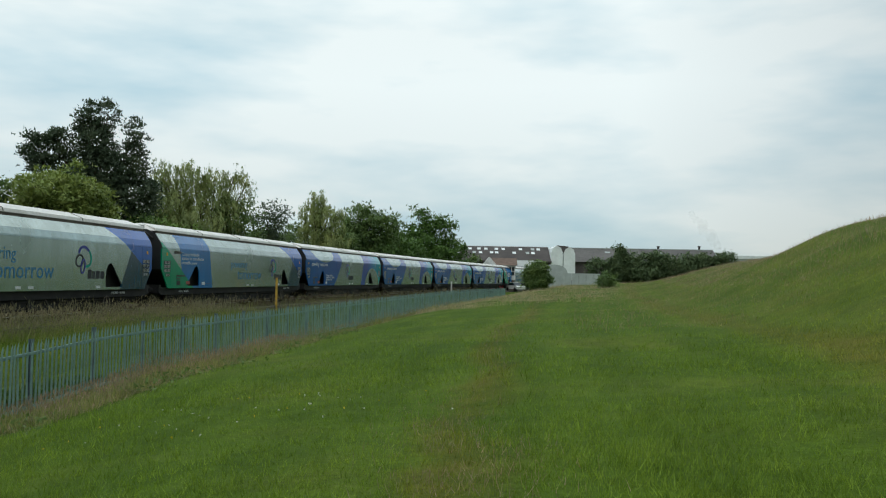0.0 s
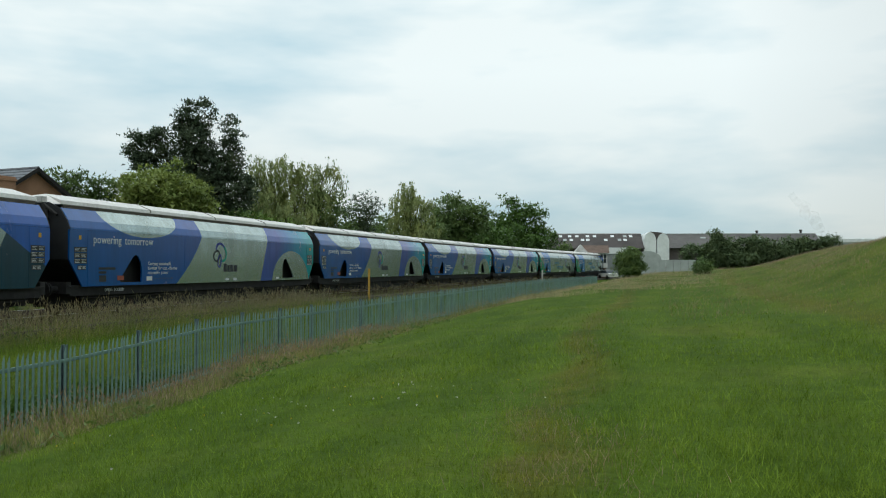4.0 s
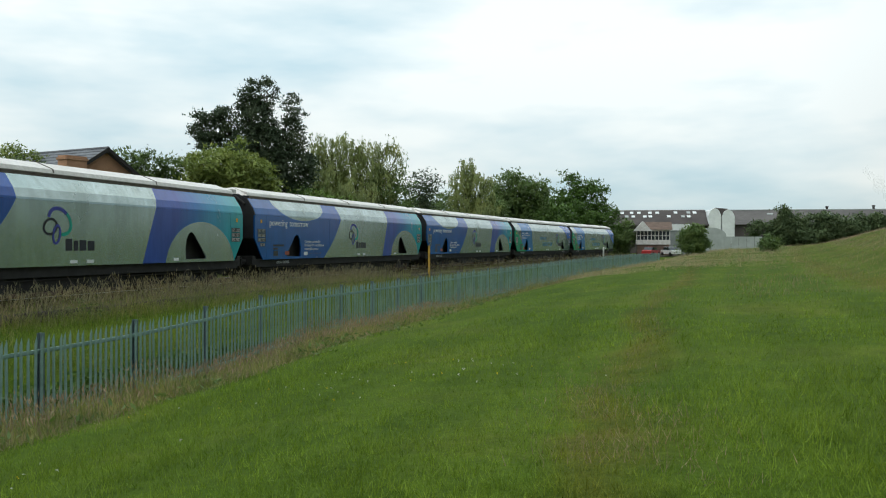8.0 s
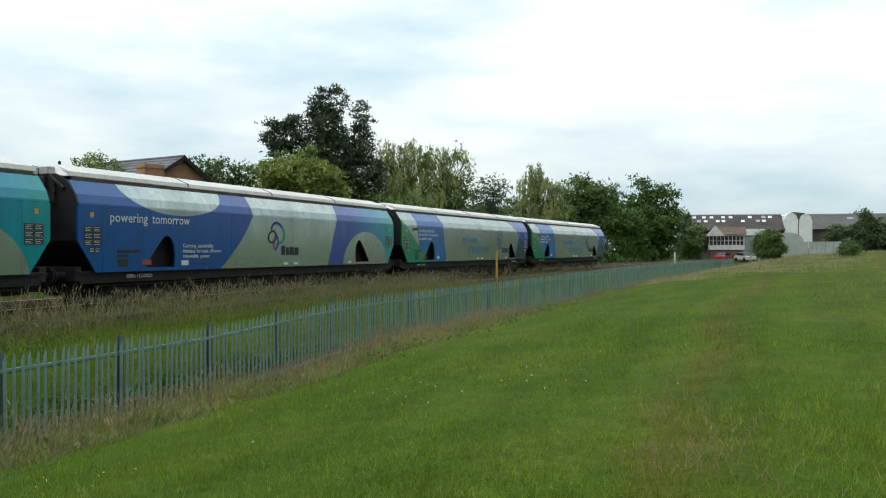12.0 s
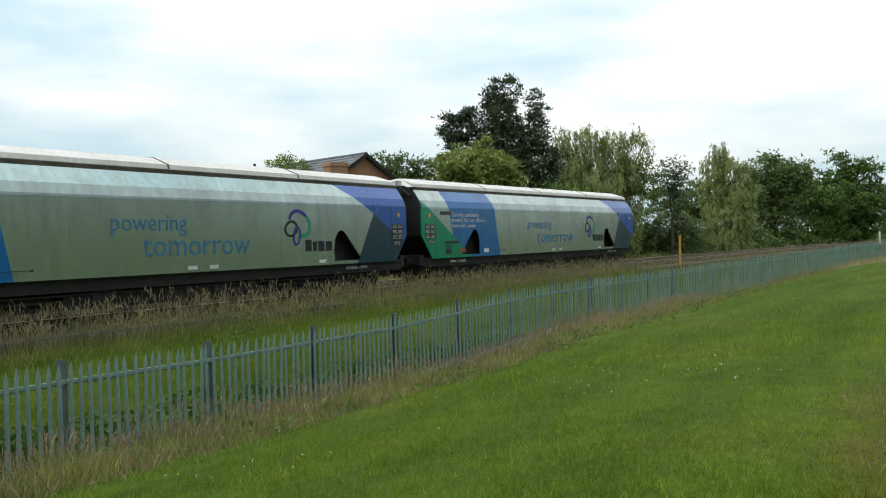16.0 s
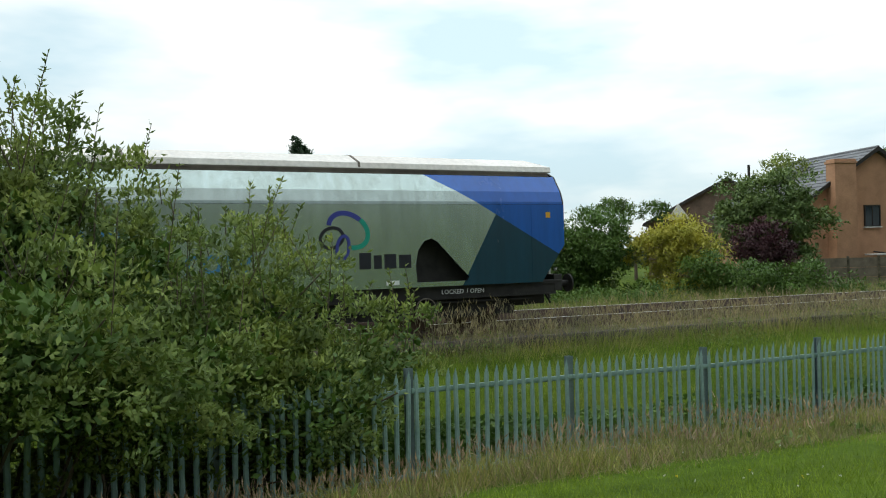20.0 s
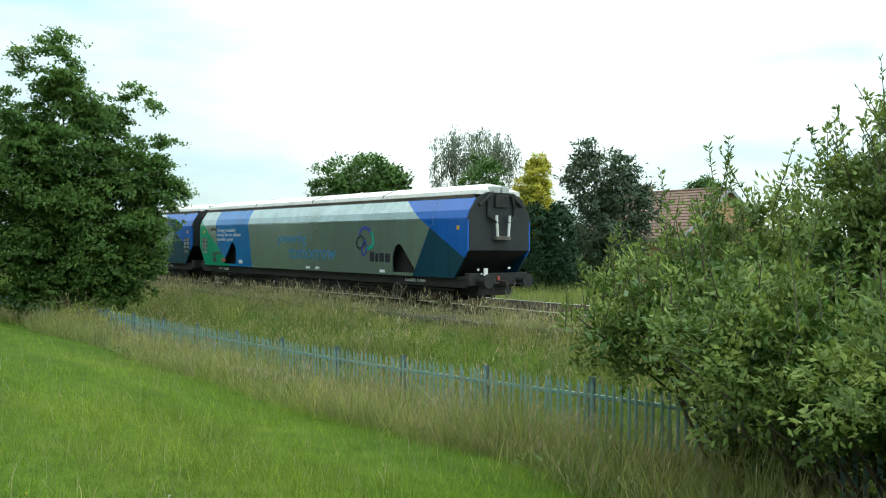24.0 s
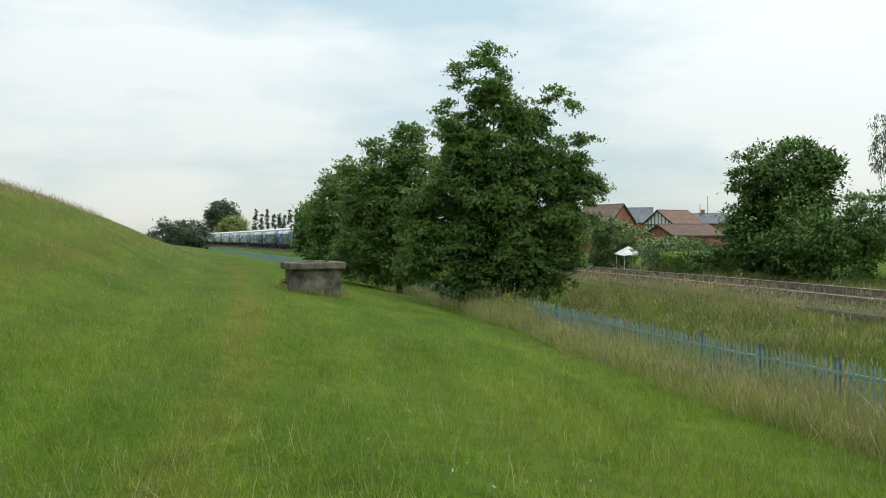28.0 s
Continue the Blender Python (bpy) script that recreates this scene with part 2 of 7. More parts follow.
M_YELLOW = plain("faded_yellow_paint", (0.66, 0.40, 0.06), (0.42, 0.24, 0.04), 0.7, scale=5)
M_BRICK = plain("orange_brick", (0.52, 0.29, 0.175), (0.41, 0.225, 0.135), 0.9, scale=1.2, fine=18, bumps=0.3)
M_BRICK_RED = plain("red_brick", (0.33, 0.13, 0.085), (0.23, 0.09, 0.06), 0.9, scale=1.2, fine=18, bumps=0.3)
M_SLATE = plain("dark_grey_roof_tile", (0.19, 0.20, 0.22), (0.13, 0.135, 0.15), 0.7, scale=1.5, fine=8, bumps=0.3)
M_TILE_RED = plain("brown_red_roof_tile", (0.25, 0.145, 0.108), (0.16, 0.095, 0.074), 0.85, scale=1.5, fine=8, bumps=0.3)
M_TILE_BROWN = plain("brown_roof_tile", (0.20, 0.135, 0.105), (0.13, 0.09, 0.07), 0.85, scale=1.5, fine=8, bumps=0.3)
M_DARKWOOD = plain("dark_bargeboard", (0.035, 0.030, 0.028), (0.02, 0.018, 0.017), 0.6)
M_TIMBER = plain("weathered_timber", (0.23, 0.19, 0.15), (0.13, 0.11, 0.09), 0.9, scale=2)
M_GLASS, _n, _l, _b = mat("window_glass", 0.08, 0.0, 0.6)
_b.inputs["Base Color"].default_value = (0.03, 0.04, 0.05, 1)
M_FACTORY_ROOF = plain("grimy_factory_roof", (0.10, 0.085, 0.08), (0.06, 0.05, 0.048), 0.9, scale=0.2, fine=2)
M_CLAD = plain("pale_cladding", (0.84, 0.87, 0.87), (0.78, 0.80, 0.80), 0.6, scale=0.1, fine=0.6, bumps=0)
M_SHED = plain("dull_translucent_sheeting", (0.46, 0.49, 0.48), (0.38, 0.41, 0.40), 0.6, scale=0.2, fine=1.0, bumps=0)
M_RANGE = plain("dull_sheet_roof", (0.150, 0.138, 0.132), (0.105, 0.096, 0.092), 0.85, scale=0.15, fine=1.2)
M_GREYCLAD = plain("grey_cladding", (0.30, 0.32, 0.33), (0.22, 0.235, 0.24), 0.7, scale=0.4, fine=3)
M_RED = plain("red_car_paint", (0.45, 0.03, 0.03), (0.38, 0.025, 0.025), 0.3)
M_TYRE = plain("tyre_rubber", (0.02, 0.02, 0.02), (0.015, 0.015, 0.015), 0.9)

L_SALLOW = leafy("sallow_leaf", (0.022, 0.050, 0.006), (0.255, 0.340, 0.078), rough=0.65, trans=0.36, even=1.2, tone=1.8)
L_ALDER = leafy("alder_leaf", (0.040, 0.090, 0.018), (0.176, 0.284, 0.064), rough=0.6, trans=0.46, even=1.35, tone=1.2)
L_DARK = leafy("dark_tree_leaf", (0.030, 0.051, 0.029), (0.112, 0.153, 0.077))
L_MID = leafy("mid_green_leaf", (0.054, 0.106, 0.026), (0.192, 0.273, 0.081))
L_LIME = leafy("light_green_leaf", (0.110, 0.165, 0.030), (0.330, 0.390, 0.095))
L_FRESH = leafy("fresh_green_leaf", (0.075, 0.150, 0.020), (0.250, 0.390, 0.070))
L_WILLOW = leafy("willow_leaf", (0.120, 0.160, 0.045), (0.360, 0.410, 0.140))
L_YELLOW = leafy("golden_conifer_leaf", (0.340, 0.330, 0.032), (0.640, 0.570, 0.068))
L_CYPRESS = leafy("cypress_leaf", (0.012, 0.036, 0.012), (0.032, 0.078, 0.024), trans=0.08)
L_PURPLE = leafy("copper_leaf", (0.032, 0.014, 0.020), (0.109, 0.043, 0.052))
L_HEDGE = leafy("clipped_hedge_leaf", (0.108, 0.200, 0.025), (0.267, 0.416, 0.075))
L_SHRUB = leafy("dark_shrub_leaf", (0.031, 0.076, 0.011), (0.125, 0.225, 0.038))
L_BANK = leafy("bank_weed_leaf", (0.060, 0.105, 0.020), (0.200, 0.290, 0.075), trans=0.3)
L_BIRCH = leafy("birch_leaf", (0.072, 0.098, 0.059), (0.195, 0.221, 0.137))
# greyed leaf colour, with distance haze painted into it
L_FARGREEN = leafy("hazy_green_leaf", (0.050, 0.082, 0.040), (0.150, 0.205, 0.085), rough=0.8, trans=0.2)
L_FRESHDULL = leafy("field_bush_leaf", (0.070, 0.120, 0.030), (0.210, 0.300, 0.085))
# leaf colour for the farthest trees, tinted to suggest haze
L_FAR = leafy("far_haze_leaf", (0.045, 0.075, 0.040), (0.098, 0.138, 0.075), rough=0.9, trans=0.1)
G_MOWN = leafy("mown_grass_blade", (0.068, 0.122, 0.007), (0.285, 0.398, 0.056), trans=0.3, patch=1.3, dry=True, even=0.6, tone=0.5)
G_LONG = leafy("long_grass_blade", (0.080, 0.120, 0.020), (0.425, 0.425, 0.130), trans=0.3, even=0.4)
G_SEED = leafy("dry_seed_head", (0.180, 0.125, 0.075), (0.520, 0.395, 0.265), trans=0.2, even=0.4)
G_BROW = leafy("trackside_grass_plume", (0.170, 0.152, 0.078), (0.420, 0.360, 0.215), trans=0.25, even=0.6)
G_PLUME = leafy("grass_plume", (0.230, 0.195, 0.095), (0.560, 0.465, 0.280), trans=0.25, even=0.6)


# ---- mesh helpers ----
def link_mesh(name, bm, material, parent=None, label=""):
    me = bpy.data.meshes.new(name)
    bm.to_mesh(me)
    bm.free()
    for m in material if isinstance(material, (list, tuple)) else [material]:
        me.materials.append(m)
    ob = new(name, me)
    if parent:
        ob.parent = parent
    if label:
        tagged(ob, label)
    return ob


def part(name, bm, material, parent, label=""):
    return link_mesh(name, bm, material, parent, label)


def shared(name, me, parent, m=None):
    ob = new(name, me)
    ob.parent = parent
    if m is not None:
        ob.matrix_local = m
    return ob


def thing(name, label, category, m=None, group="", kind=""):
    ob = new(name)
    ob.empty_display_size = 0.2
    if m is not None:
        ob.matrix_world = m
    return tagged(ob, label, category, group, kind)


def box(bm, x0, x1, y0, y1, z0, z1, bevel=0.0):
    r = bmesh.ops.create_cube(bm, size=1.0, matrix=Matrix.Translation(((x0 + x1) / 2, (y0 + y1) / 2, (z0 + z1) / 2)) @ Matrix.Diagonal((abs(x1 - x0), abs(y1 - y0), abs(z1 - z0), 1)))
    if bevel:
        es = list({e for v in r["verts"] for e in v.link_edges})
        bmesh.ops.bevel(bm, geom=es, offset=bevel, segments=1, affect="EDGES")
    return bm


def boxes(*specs, bevel=0.0):
    bm = bmesh.new()
    for s in specs:
        box(bm, *s, bevel=bevel)
    return bm


def rod(bm, a, b, r, r2=None, seg=8):
    a, b = Vector(a), Vector(b)
    d = b - a
    m = Matrix.Translation((a + b) / 2) @ d.to_track_quat("Z", "Y").to_matrix().to_4x4()
    bmesh.ops.create_cone(bm, cap_ends=True, segments=seg, radius1=r, radius2=r if r2 is None else r2, depth=d.length, matrix=m)
    return bm


def prism(bm, loop, axis, a, b):
    """A closed outline of (p, q), drawn along one axis from a to b."""
    def at(p, q, c):
        return {"x": (c, p, q), "y": (p, c, q), "z": (p, q, c)}[axis]
    va = [bm.verts.new(at(p, q, a)) for p, q in loop]
    vb = [bm.verts.new(at(p, q, b)) for p, q in loop]
    n = len(loop)
    for i in range(n):
        bm.faces.new((va[i], va[(i + 1) % n], vb[(i + 1) % n], vb[i]))
    bm.faces.new(va[::-1])
    bm.faces.new(vb)
    bmesh.ops.recalc_face_normals(bm, faces=bm.faces)
    return bm


def quads_mesh(name, verts, faces4, material):
    """A mesh from arrays of corner places (n, 3) and quads (m, 4)."""
    me = bpy.data.meshes.new(name)
    me.vertices.add(len(verts))
    me.vertices.foreach_set("co", np.ascontiguousarray(verts, dtype=np.float32).ravel())
    k = faces4.shape[1]
    me.loops.add(faces4.size)
    me.loops.foreach_set("vertex_index", np.ascontiguousarray(faces4, dtype=np.int32).ravel())
    me.polygons.add(len(faces4))
    me.polygons.foreach_set("loop_start", np.arange(0, faces4.size, k, dtype=np.int32))
    me.update(calc_edges=True)
    me.materials.append(material)
    return me


def leaf_mesh(name, pos, along, length, width, material, rng, flat=0.0, out=None, corners=4):
    """Pointed leaves at pos, each along its own direction, bent a little along the midrib; with three corners a small far leaf."""
    n = len(pos)
    along = along / np.linalg.norm(along, axis=1, keepdims=True)
    ref = rng.normal(size=(n, 3)) * (1 - 0.55 * flat)
    ref[:, 2] += 1.5 * flat
    side = np.cross(along, ref)
    side /= np.linalg.norm(side, axis=1, keepdims=True) + 1e-9
    nrm = np.cross(along, side)
    ln = (length * rng.uniform(0.7, 1.3, n))[:, None]
    wd = (width * rng.uniform(0.7, 1.3, n))[:, None]
    v = np.stack([pos, pos + along * ln * 0.45 + side * wd * 0.5 + nrm * wd * 0.15, pos + along * ln, pos + along * ln * 0.45 - side * wd * 0.5 + nrm * wd * 0.15], axis=1).reshape(-1, 3)
    if corners == 3:
        v = np.stack([pos + side * wd * 0.5, pos + along * ln + nrm * wd * 0.2, pos - side * wd * 0.5], axis=1).reshape(-1, 3)
    f = np.arange(corners * n, dtype=np.int32).reshape(-1, corners)
    if out is None:
        return quads_mesh(name, v, f, material)
    # leaves turn their upper sides outwards, as tufts on twigs do
    up = np.cross(side, along)
    face = np.sum(up * out, axis=1)
    f[face < 0] = f[face < 0][:, ::-1]
    up = np.where((face < 0)[:, None], -up, up)
    nrm = out * 0.75 + up * 0.45
    nrm /= np.linalg.norm(nrm, axis=1, keepdims=True) + 1e-9
    me = quads_mesh(name, v, f, material)
    me.normals_split_custom_set_from_vertices(np.repeat(nrm, corners, axis=0).astype(np.float32))
    return me


# ---- the plan: one gentle curve carries the track, the fence and the banks ----
def line_x(y):
    """The curve of the fence line and the banks."""
    y = np.clip(y, -430, 170) if isinstance(y, np.ndarray) else max(-430, min(170, y))
    far = -80 - y
    bend = -17.68 + 0.06752 * y + 0.000785 * y * y
    gentle = -18.06 + 0.0581 * far + 0.00016 * far * far
    return np.where(far > 0, gentle, bend) if isinstance(y, np.ndarray) else (gentle if far > 0 else bend)


def face_x(y):
    """Where the camera-side faces of the wagons run: past the bush the line bends away from the fence a little."""
    v = np.clip(np.asarray(y, float), -80.0, 0.0)
    a, b = -v / 30.0, (-30.0 - v) / 50.0
    near = -17.68 * (1 - a) ** 2 * (1 + 2 * a) - 19.05 * a * a * (3 - 2 * a) - 30 * (0.0675 * a * (1 - a) ** 2 - 0.055 * a * a * (1 - a))
    past = -19.05 * (1 - b) ** 2 * (1 + 2 * b) - 18.06 * b * b * (3 - 2 * b) - 50 * (0.055 * b * (1 - b) ** 2 + 0.058 * b * b * (1 - b))
    curve = np.where(v > -30, near, past)
    out = np.where((np.asarray(y) < 0) & (np.asarray(y) > -80), curve, line_x(y))
    return out if isinstance(y, np.ndarray) else float(out)


def fence_x(y):
    return line_x(y) + 7.08


def track_x(y):
    return face_x(y) - 1.4


def step(a, b, v):
    t = np.clip((v - a) / (b - a), 0, 1)
    return t * t * (3 - 2 * t)


RAIL = -1.75


def rail_z(y):
    """The line rises slightly where it passes the bush."""
    return RAIL + 0.06 * math.exp(-((y - 7.0) / 15.0) ** 2)


def fence_z(y):
    return -3.36 - 0.55 * step(-4, -30, y) + 0.25 * step(30, 90, y) + 0.09 * np.exp(-((y - 6.0) / 3.0) ** 2) + 0.24 * step(15, 23, y) - 0.19 * np.exp(-((y + 15.0) / 9.0) ** 2)


def ground_z(x, y):
    x, y = np.asarray(x, float), np.asarray(y, float)
    lat = x - fence_x(y)
    base = fence_z(y)
    slope = base + (-1.62 + 0.28 * step(-12, -28, y) - base) * np.clip(lat / 10.6, 0, 1) ** (0.62 - 0.2 * step(40, 80, y) - 0.07 * step(-3, -12, y))
    z = slope + (0.45 * step(45, 90, y) + 0.65 * step(70, 125, y)) * step(1, 8, lat)
    z = z + 0.35 * step(10, 18, lat)
    # grassed embankment behind the path, lower towards its ends
    crest_n = np.interp(y, [-160, -90, -66, -50, -40, -25, 0, 46, 50, 54, 62, 75, 90, 120, 160], [0.0, 2.0, 3.9, 4.4, 4.6, 4.9, 5.2, 4.8, 4.35, 3.75, 3.35, 3.0, 2.8, 1.8, 0.7])
    near = np.interp(y, [-80, -40, 0, 40, 90], [10, 11, 14, 15, 15])
    z = z + crest_n * step(near + 1, near + 14, lat)
    bank = -2.12 + (base + 0.0 + 2.12) * step(-5.6, -0.6, lat)
    z = np.where(lat < 0, bank, z)
    z = z + 0.15 * step(-15.5, -18, lat) * step(10, -12, y) - 0.12 * step(-15, -18, lat)
    z = z + 0.035 * (np.sin(x * 0.9 + y * 0.37) + np.sin(x * 0.31 - y * 0.83 + 1.0) + np.sin(x * 1.7 + y * 1.3 + 2.0) * 0.6) * step(1, 4, lat)
    far = step(230, 420, np.hypot(x, y))
    return z * (1 - far) + -2.6 * far


def build_ground():
    fine_x = np.concatenate([np.linspace(-2600, -60, 16)[:-1], np.linspace(-60, -32, 15)[:-1], np.linspace(-32, 20, 105)[:-1], np.linspace(20, 70, 34)[:-1], np.linspace(70, 2600, 16)])
    fine_y = np.concatenate([np.linspace(-2600, -300, 12)[:-1], np.linspace(-300, -80, 60)[:-1], np.linspace(-80, 90, 240)[:-1], np.linspace(90, 260, 60)[:-1], np.linspace(260, 2600, 12)])
    gx, gy = np.meshgrid(fine_x, fine_y, indexing="ij")
    # the columns follow the curve near the place
    wgt = np.clip(1 - np.abs(gx) / 120, 0, 1) * np.clip(1 - np.abs(gy) / 300, 0, 1) ** 0.3
    gx = gx + (fence_x(gy) + 10.6) * wgt
    gz = ground_z(gx, gy)
    nx, ny = gx.shape
    idx = np.arange(nx * ny).reshape(nx, ny)
    f = np.stack([idx[:-1, :-1], idx[1:, :-1], idx[1:, 1:], idx[:-1, 1:]], axis=-1).reshape(-1, 4)
    m, nodes, links, b = mat("grassland", 0.95, 0.0, 0.1)
    n1 = noise_tex(nodes, links, 0.25, 5, 0.6)
    n2 = noise_tex(nodes, links, 2.2, 4, 0.65)
    n3 = noise_tex(nodes, links, 14.0, 3, 0.6)
    c1 = ramp(nodes, links, n1, [(0.35, (0.048, 0.086, 0.006)), (0.5, (0.063, 0.104, 0.009)), (0.68, (0.088, 0.116, 0.015))])
    c2 = ramp(nodes, links, n2, [(0.35, (0.84, 0.86, 0.85)), (0.65, (1.22, 1.18, 1.15))])
    c3 = ramp(nodes, links, n3, [(0.3, (0.78, 0.78, 0.74)), (0.7, (1.25, 1.25, 1.2))])
    col = mixc(nodes, links, 0.9, mixc(nodes, links, 1.0, c1, c2, "MULTIPLY"), c3, "MULTIPLY")
    links.new(worn_lanes(nodes, links, col), b.inputs["Base Color"])
    bump(nodes, links, b, n3, 0.8, 0.06)
    me = quads_mesh("ground", np.stack([gx, gy, gz], axis=-1).reshape(-1, 3), f, m)
    for p in me.polygons:
        p.use_smooth = True
    return tagged(new("ground", me), "grassy slope and embankment beside a railway", "ground", kind="structure")


build_ground()


def strip_mesh(name, ys, cross, material):
    """A closed section, drawn along the curve of the track; cross: (offset from the track's middle, height)."""
    n = len(cross)
    rows = []
    for y in ys:
        s = (face_x(y + 0.5) - face_x(y - 0.5))
        k = 1 / math.hypot(1, s)
        cx = track_x(y)
        for o, z in cross:
            rows.append((cx + o * k, y - o * s * k, z + rail_z(y) - RAIL))
    v = np.array(rows)
    m = len(ys)
    i = np.arange((m - 1))[:, None] * n + np.arange(n)[None, :]
    j = np.arange((m - 1))[:, None] * n + (np.arange(n)[None, :] + 1) % n
    f = np.stack([i, j, j + n, i + n], axis=-1).reshape(-1, 4)
    return quads_mesh(name, v, f, material)


TRACK_YS = list(np.arange(-426, 168, 3.0))
bal = new("ballast_bed", strip_mesh("ballast_bed", TRACK_YS, [(-6.0, -2.2), (-5.2, RAIL - 0.17), (2.0, RAIL - 0.17), (3.0, -2.35)], M_BALLAST))
tagged(bal, "brown stone ballast bed under two tracks", "ballast", kind="structure")


def build_track(name, off, label):
    root = thing(name, label, "track", kind="structure")
    for g in (-0.7525, 0.7525):
        c = off + g
        ob = new("rail", strip_mesh("rail", TRACK_YS, [(c - 0.07, RAIL - 0.15), (c - 0.02, RAIL - 0.12), (c - 0.035, RAIL - 0.01), (c + 0.035, RAIL - 0.01), (c + 0.02, RAIL - 0.12), (c + 0.07, RAIL - 0.15)], M_RUST))
        ob.parent = root
        ot = new("rail_head", strip_mesh("rail_head", TRACK_YS, [(c - 0.034, RAIL - 0.009), (c - 0.034, RAIL), (c + 0.034, RAIL), (c + 0.034, RAIL - 0.009)], M_RAILTOP if g < 0 else M_RUST))
        ot.parent = root
    me = bpy.data.meshes.new("sleeper")
    bm = boxes((-1.25, 1.25, -0.12, 0.12, RAIL - 0.30, RAIL - 0.155), bevel=0.01)
    bm.to_mesh(me)
    bm.free()
    me.materials.append(M_SLEEPER)
    y = -62.0
    while y < 70:
        s = face_x(y + 0.5) - face_x(y - 0.5)
        shared("sleeper", me, root, pose(track_x(y) + off, y - off * s, rail_z(y) - RAIL, 0, 0, -math.degrees(math.atan(s))))
        y += 0.7
    return root


trough = new("cable_trough", strip_mesh("cable_trough", TRACK_YS, [(2.30, -2.25), (2.30, RAIL - 0.13), (2.62, RAIL - 0.13), (2.62, -2.25)], M_TROUGH))
tagged(trough, "dark weathered concrete cable trough beside the track", "trough", kind="structure")
build_track("near_track", 0.0, "rusty running rails on timber sleepers under the train")
build_track("far_track", -3.4, "second railway track beside the first, rusty rails")


# ---- palisade fence ----
def pale_mesh():
    me = bpy.data.meshes.new("pale")
    bm = bmesh.new()
    w, d, h = 0.036, 0.018, 1.78
    sect = [(-w, 0), (-w * 0.45, d), (w * 0.45, d), (w, 0), (w * 0.45, d - 0.006), (-w * 0.45, d - 0.006)]
    lo = [bm.verts.new((d2, s, 0.0)) for s, d2 in sect]
    hi = [bm.verts.new((d2, s, h - 0.09 - (0.05 if abs(s) > w * 0.8 else 0))) for s, d2 in sect]
    n = len(sect)
    for i in range(n):
        bm.faces.new((lo[i], lo[(i + 1) % n], hi[(i + 1) % n], hi[i]))
    tip = bm.verts.new((d, 0, h))
    for i in range(n):
        bm.faces.new((hi[i], hi[(i + 1) % n], tip))
    bmesh.ops.recalc_face_normals(bm, faces=bm.faces)
    bm.to_mesh(me)
    bm.free()
    me.materials.append(M_FENCE)
    return me


def build_fence():
    root = thing("palisade_fence", "blue-grey galvanised steel palisade fence in long grass", "fence", kind="structure")
    pale = pale_mesh()
    post = bpy.data.meshes.new("post")
    bm = boxes((-0.05, -0.042, -0.055, 0.055, -0.3, 1.80), (-0.115, -0.107, -0.055, 0.055, -0.3, 1.80), (-0.107, -0.05, -0.005, 0.005, -0.3, 1.79))
    bm.to_mesh(post)
    bm.free()
    post.materials.append(M_POST)
    far_v, far_f, count = [], [], 0
    pv = np.array([v.co for v in pale.vertices])
    pf = [tuple(p.vertices) for p in pale.polygons]
    rng = np.random.default_rng(5)
    ys, y = [], 5.50 - 2.63 * 46
    while y < 112:
        ys.append(y)
        y += 2.63 / math.hypot(1, line_x(y + 0.5) - line_x(y - 0.5))
    while ys[0] > -300:
        y = ys[0]
        ys.insert(0, y - 2.63 / math.hypot(1, line_x(y + 0.5) - line_x(y - 0.5)))
    for a, b in zip(ys[:-1], ys[1:]):
        xa, xb, za, zb = fence_x(a), fence_x(b), float(fence_z(a)), float(fence_z(b))
        turn = -math.degrees(math.atan2(xb - xa, b - a))
        shared("post", post, root, pose(xa, a, za, 0, 0, turn))
        rail = bmesh.new()
        ln = math.hypot(xb - xa, b - a)
        for hgt in (0.35, 1.50):
            box(rail, -0.04, 0.0, 0, ln, hgt - 0.025, hgt + 0.025)
            box(rail, -0.04, -0.034, 0, ln, hgt - 0.05, hgt - 0.025)
        lean = math.degrees(math.atan2(zb - za, ln))
        ob = part("fence_rail", rail, M_FENCE, root)
        ob.matrix_local = pose(xa, a, za, lean, 0, turn)
        for i in range(17):
            t = (i + 0.5) / 17
            x, yy, z = xa + (xb - xa) * t, a + (b - a) * t, za + (zb - za) * t
            m = pose(x + 0.002, yy, z + 0.0 + rng.normal() * 0.008, 0, rng.normal() * 0.5, turn) @ pose(0, 0, 0, rng.normal() * 0.7, 0, 0)
            if -24 < yy < 24:
                shared("pale", pale, root, m)
            else:
                mm = np.array(m)
                far_v.append(pv @ mm[:3, :3].T + mm[:3, 3])
                far_f += [tuple(k + count for k in f) for f in pf]
                count += len(pv)
    me = bpy.data.meshes.new("far_pales")
    me.from_pydata(np.concatenate(far_v).tolist(), [], far_f)
    me.materials.append(M_FENCE)
    ob = new("far_pales", me)
    ob.parent = root
    tagged(ob, kind="stuff")


build_fence()


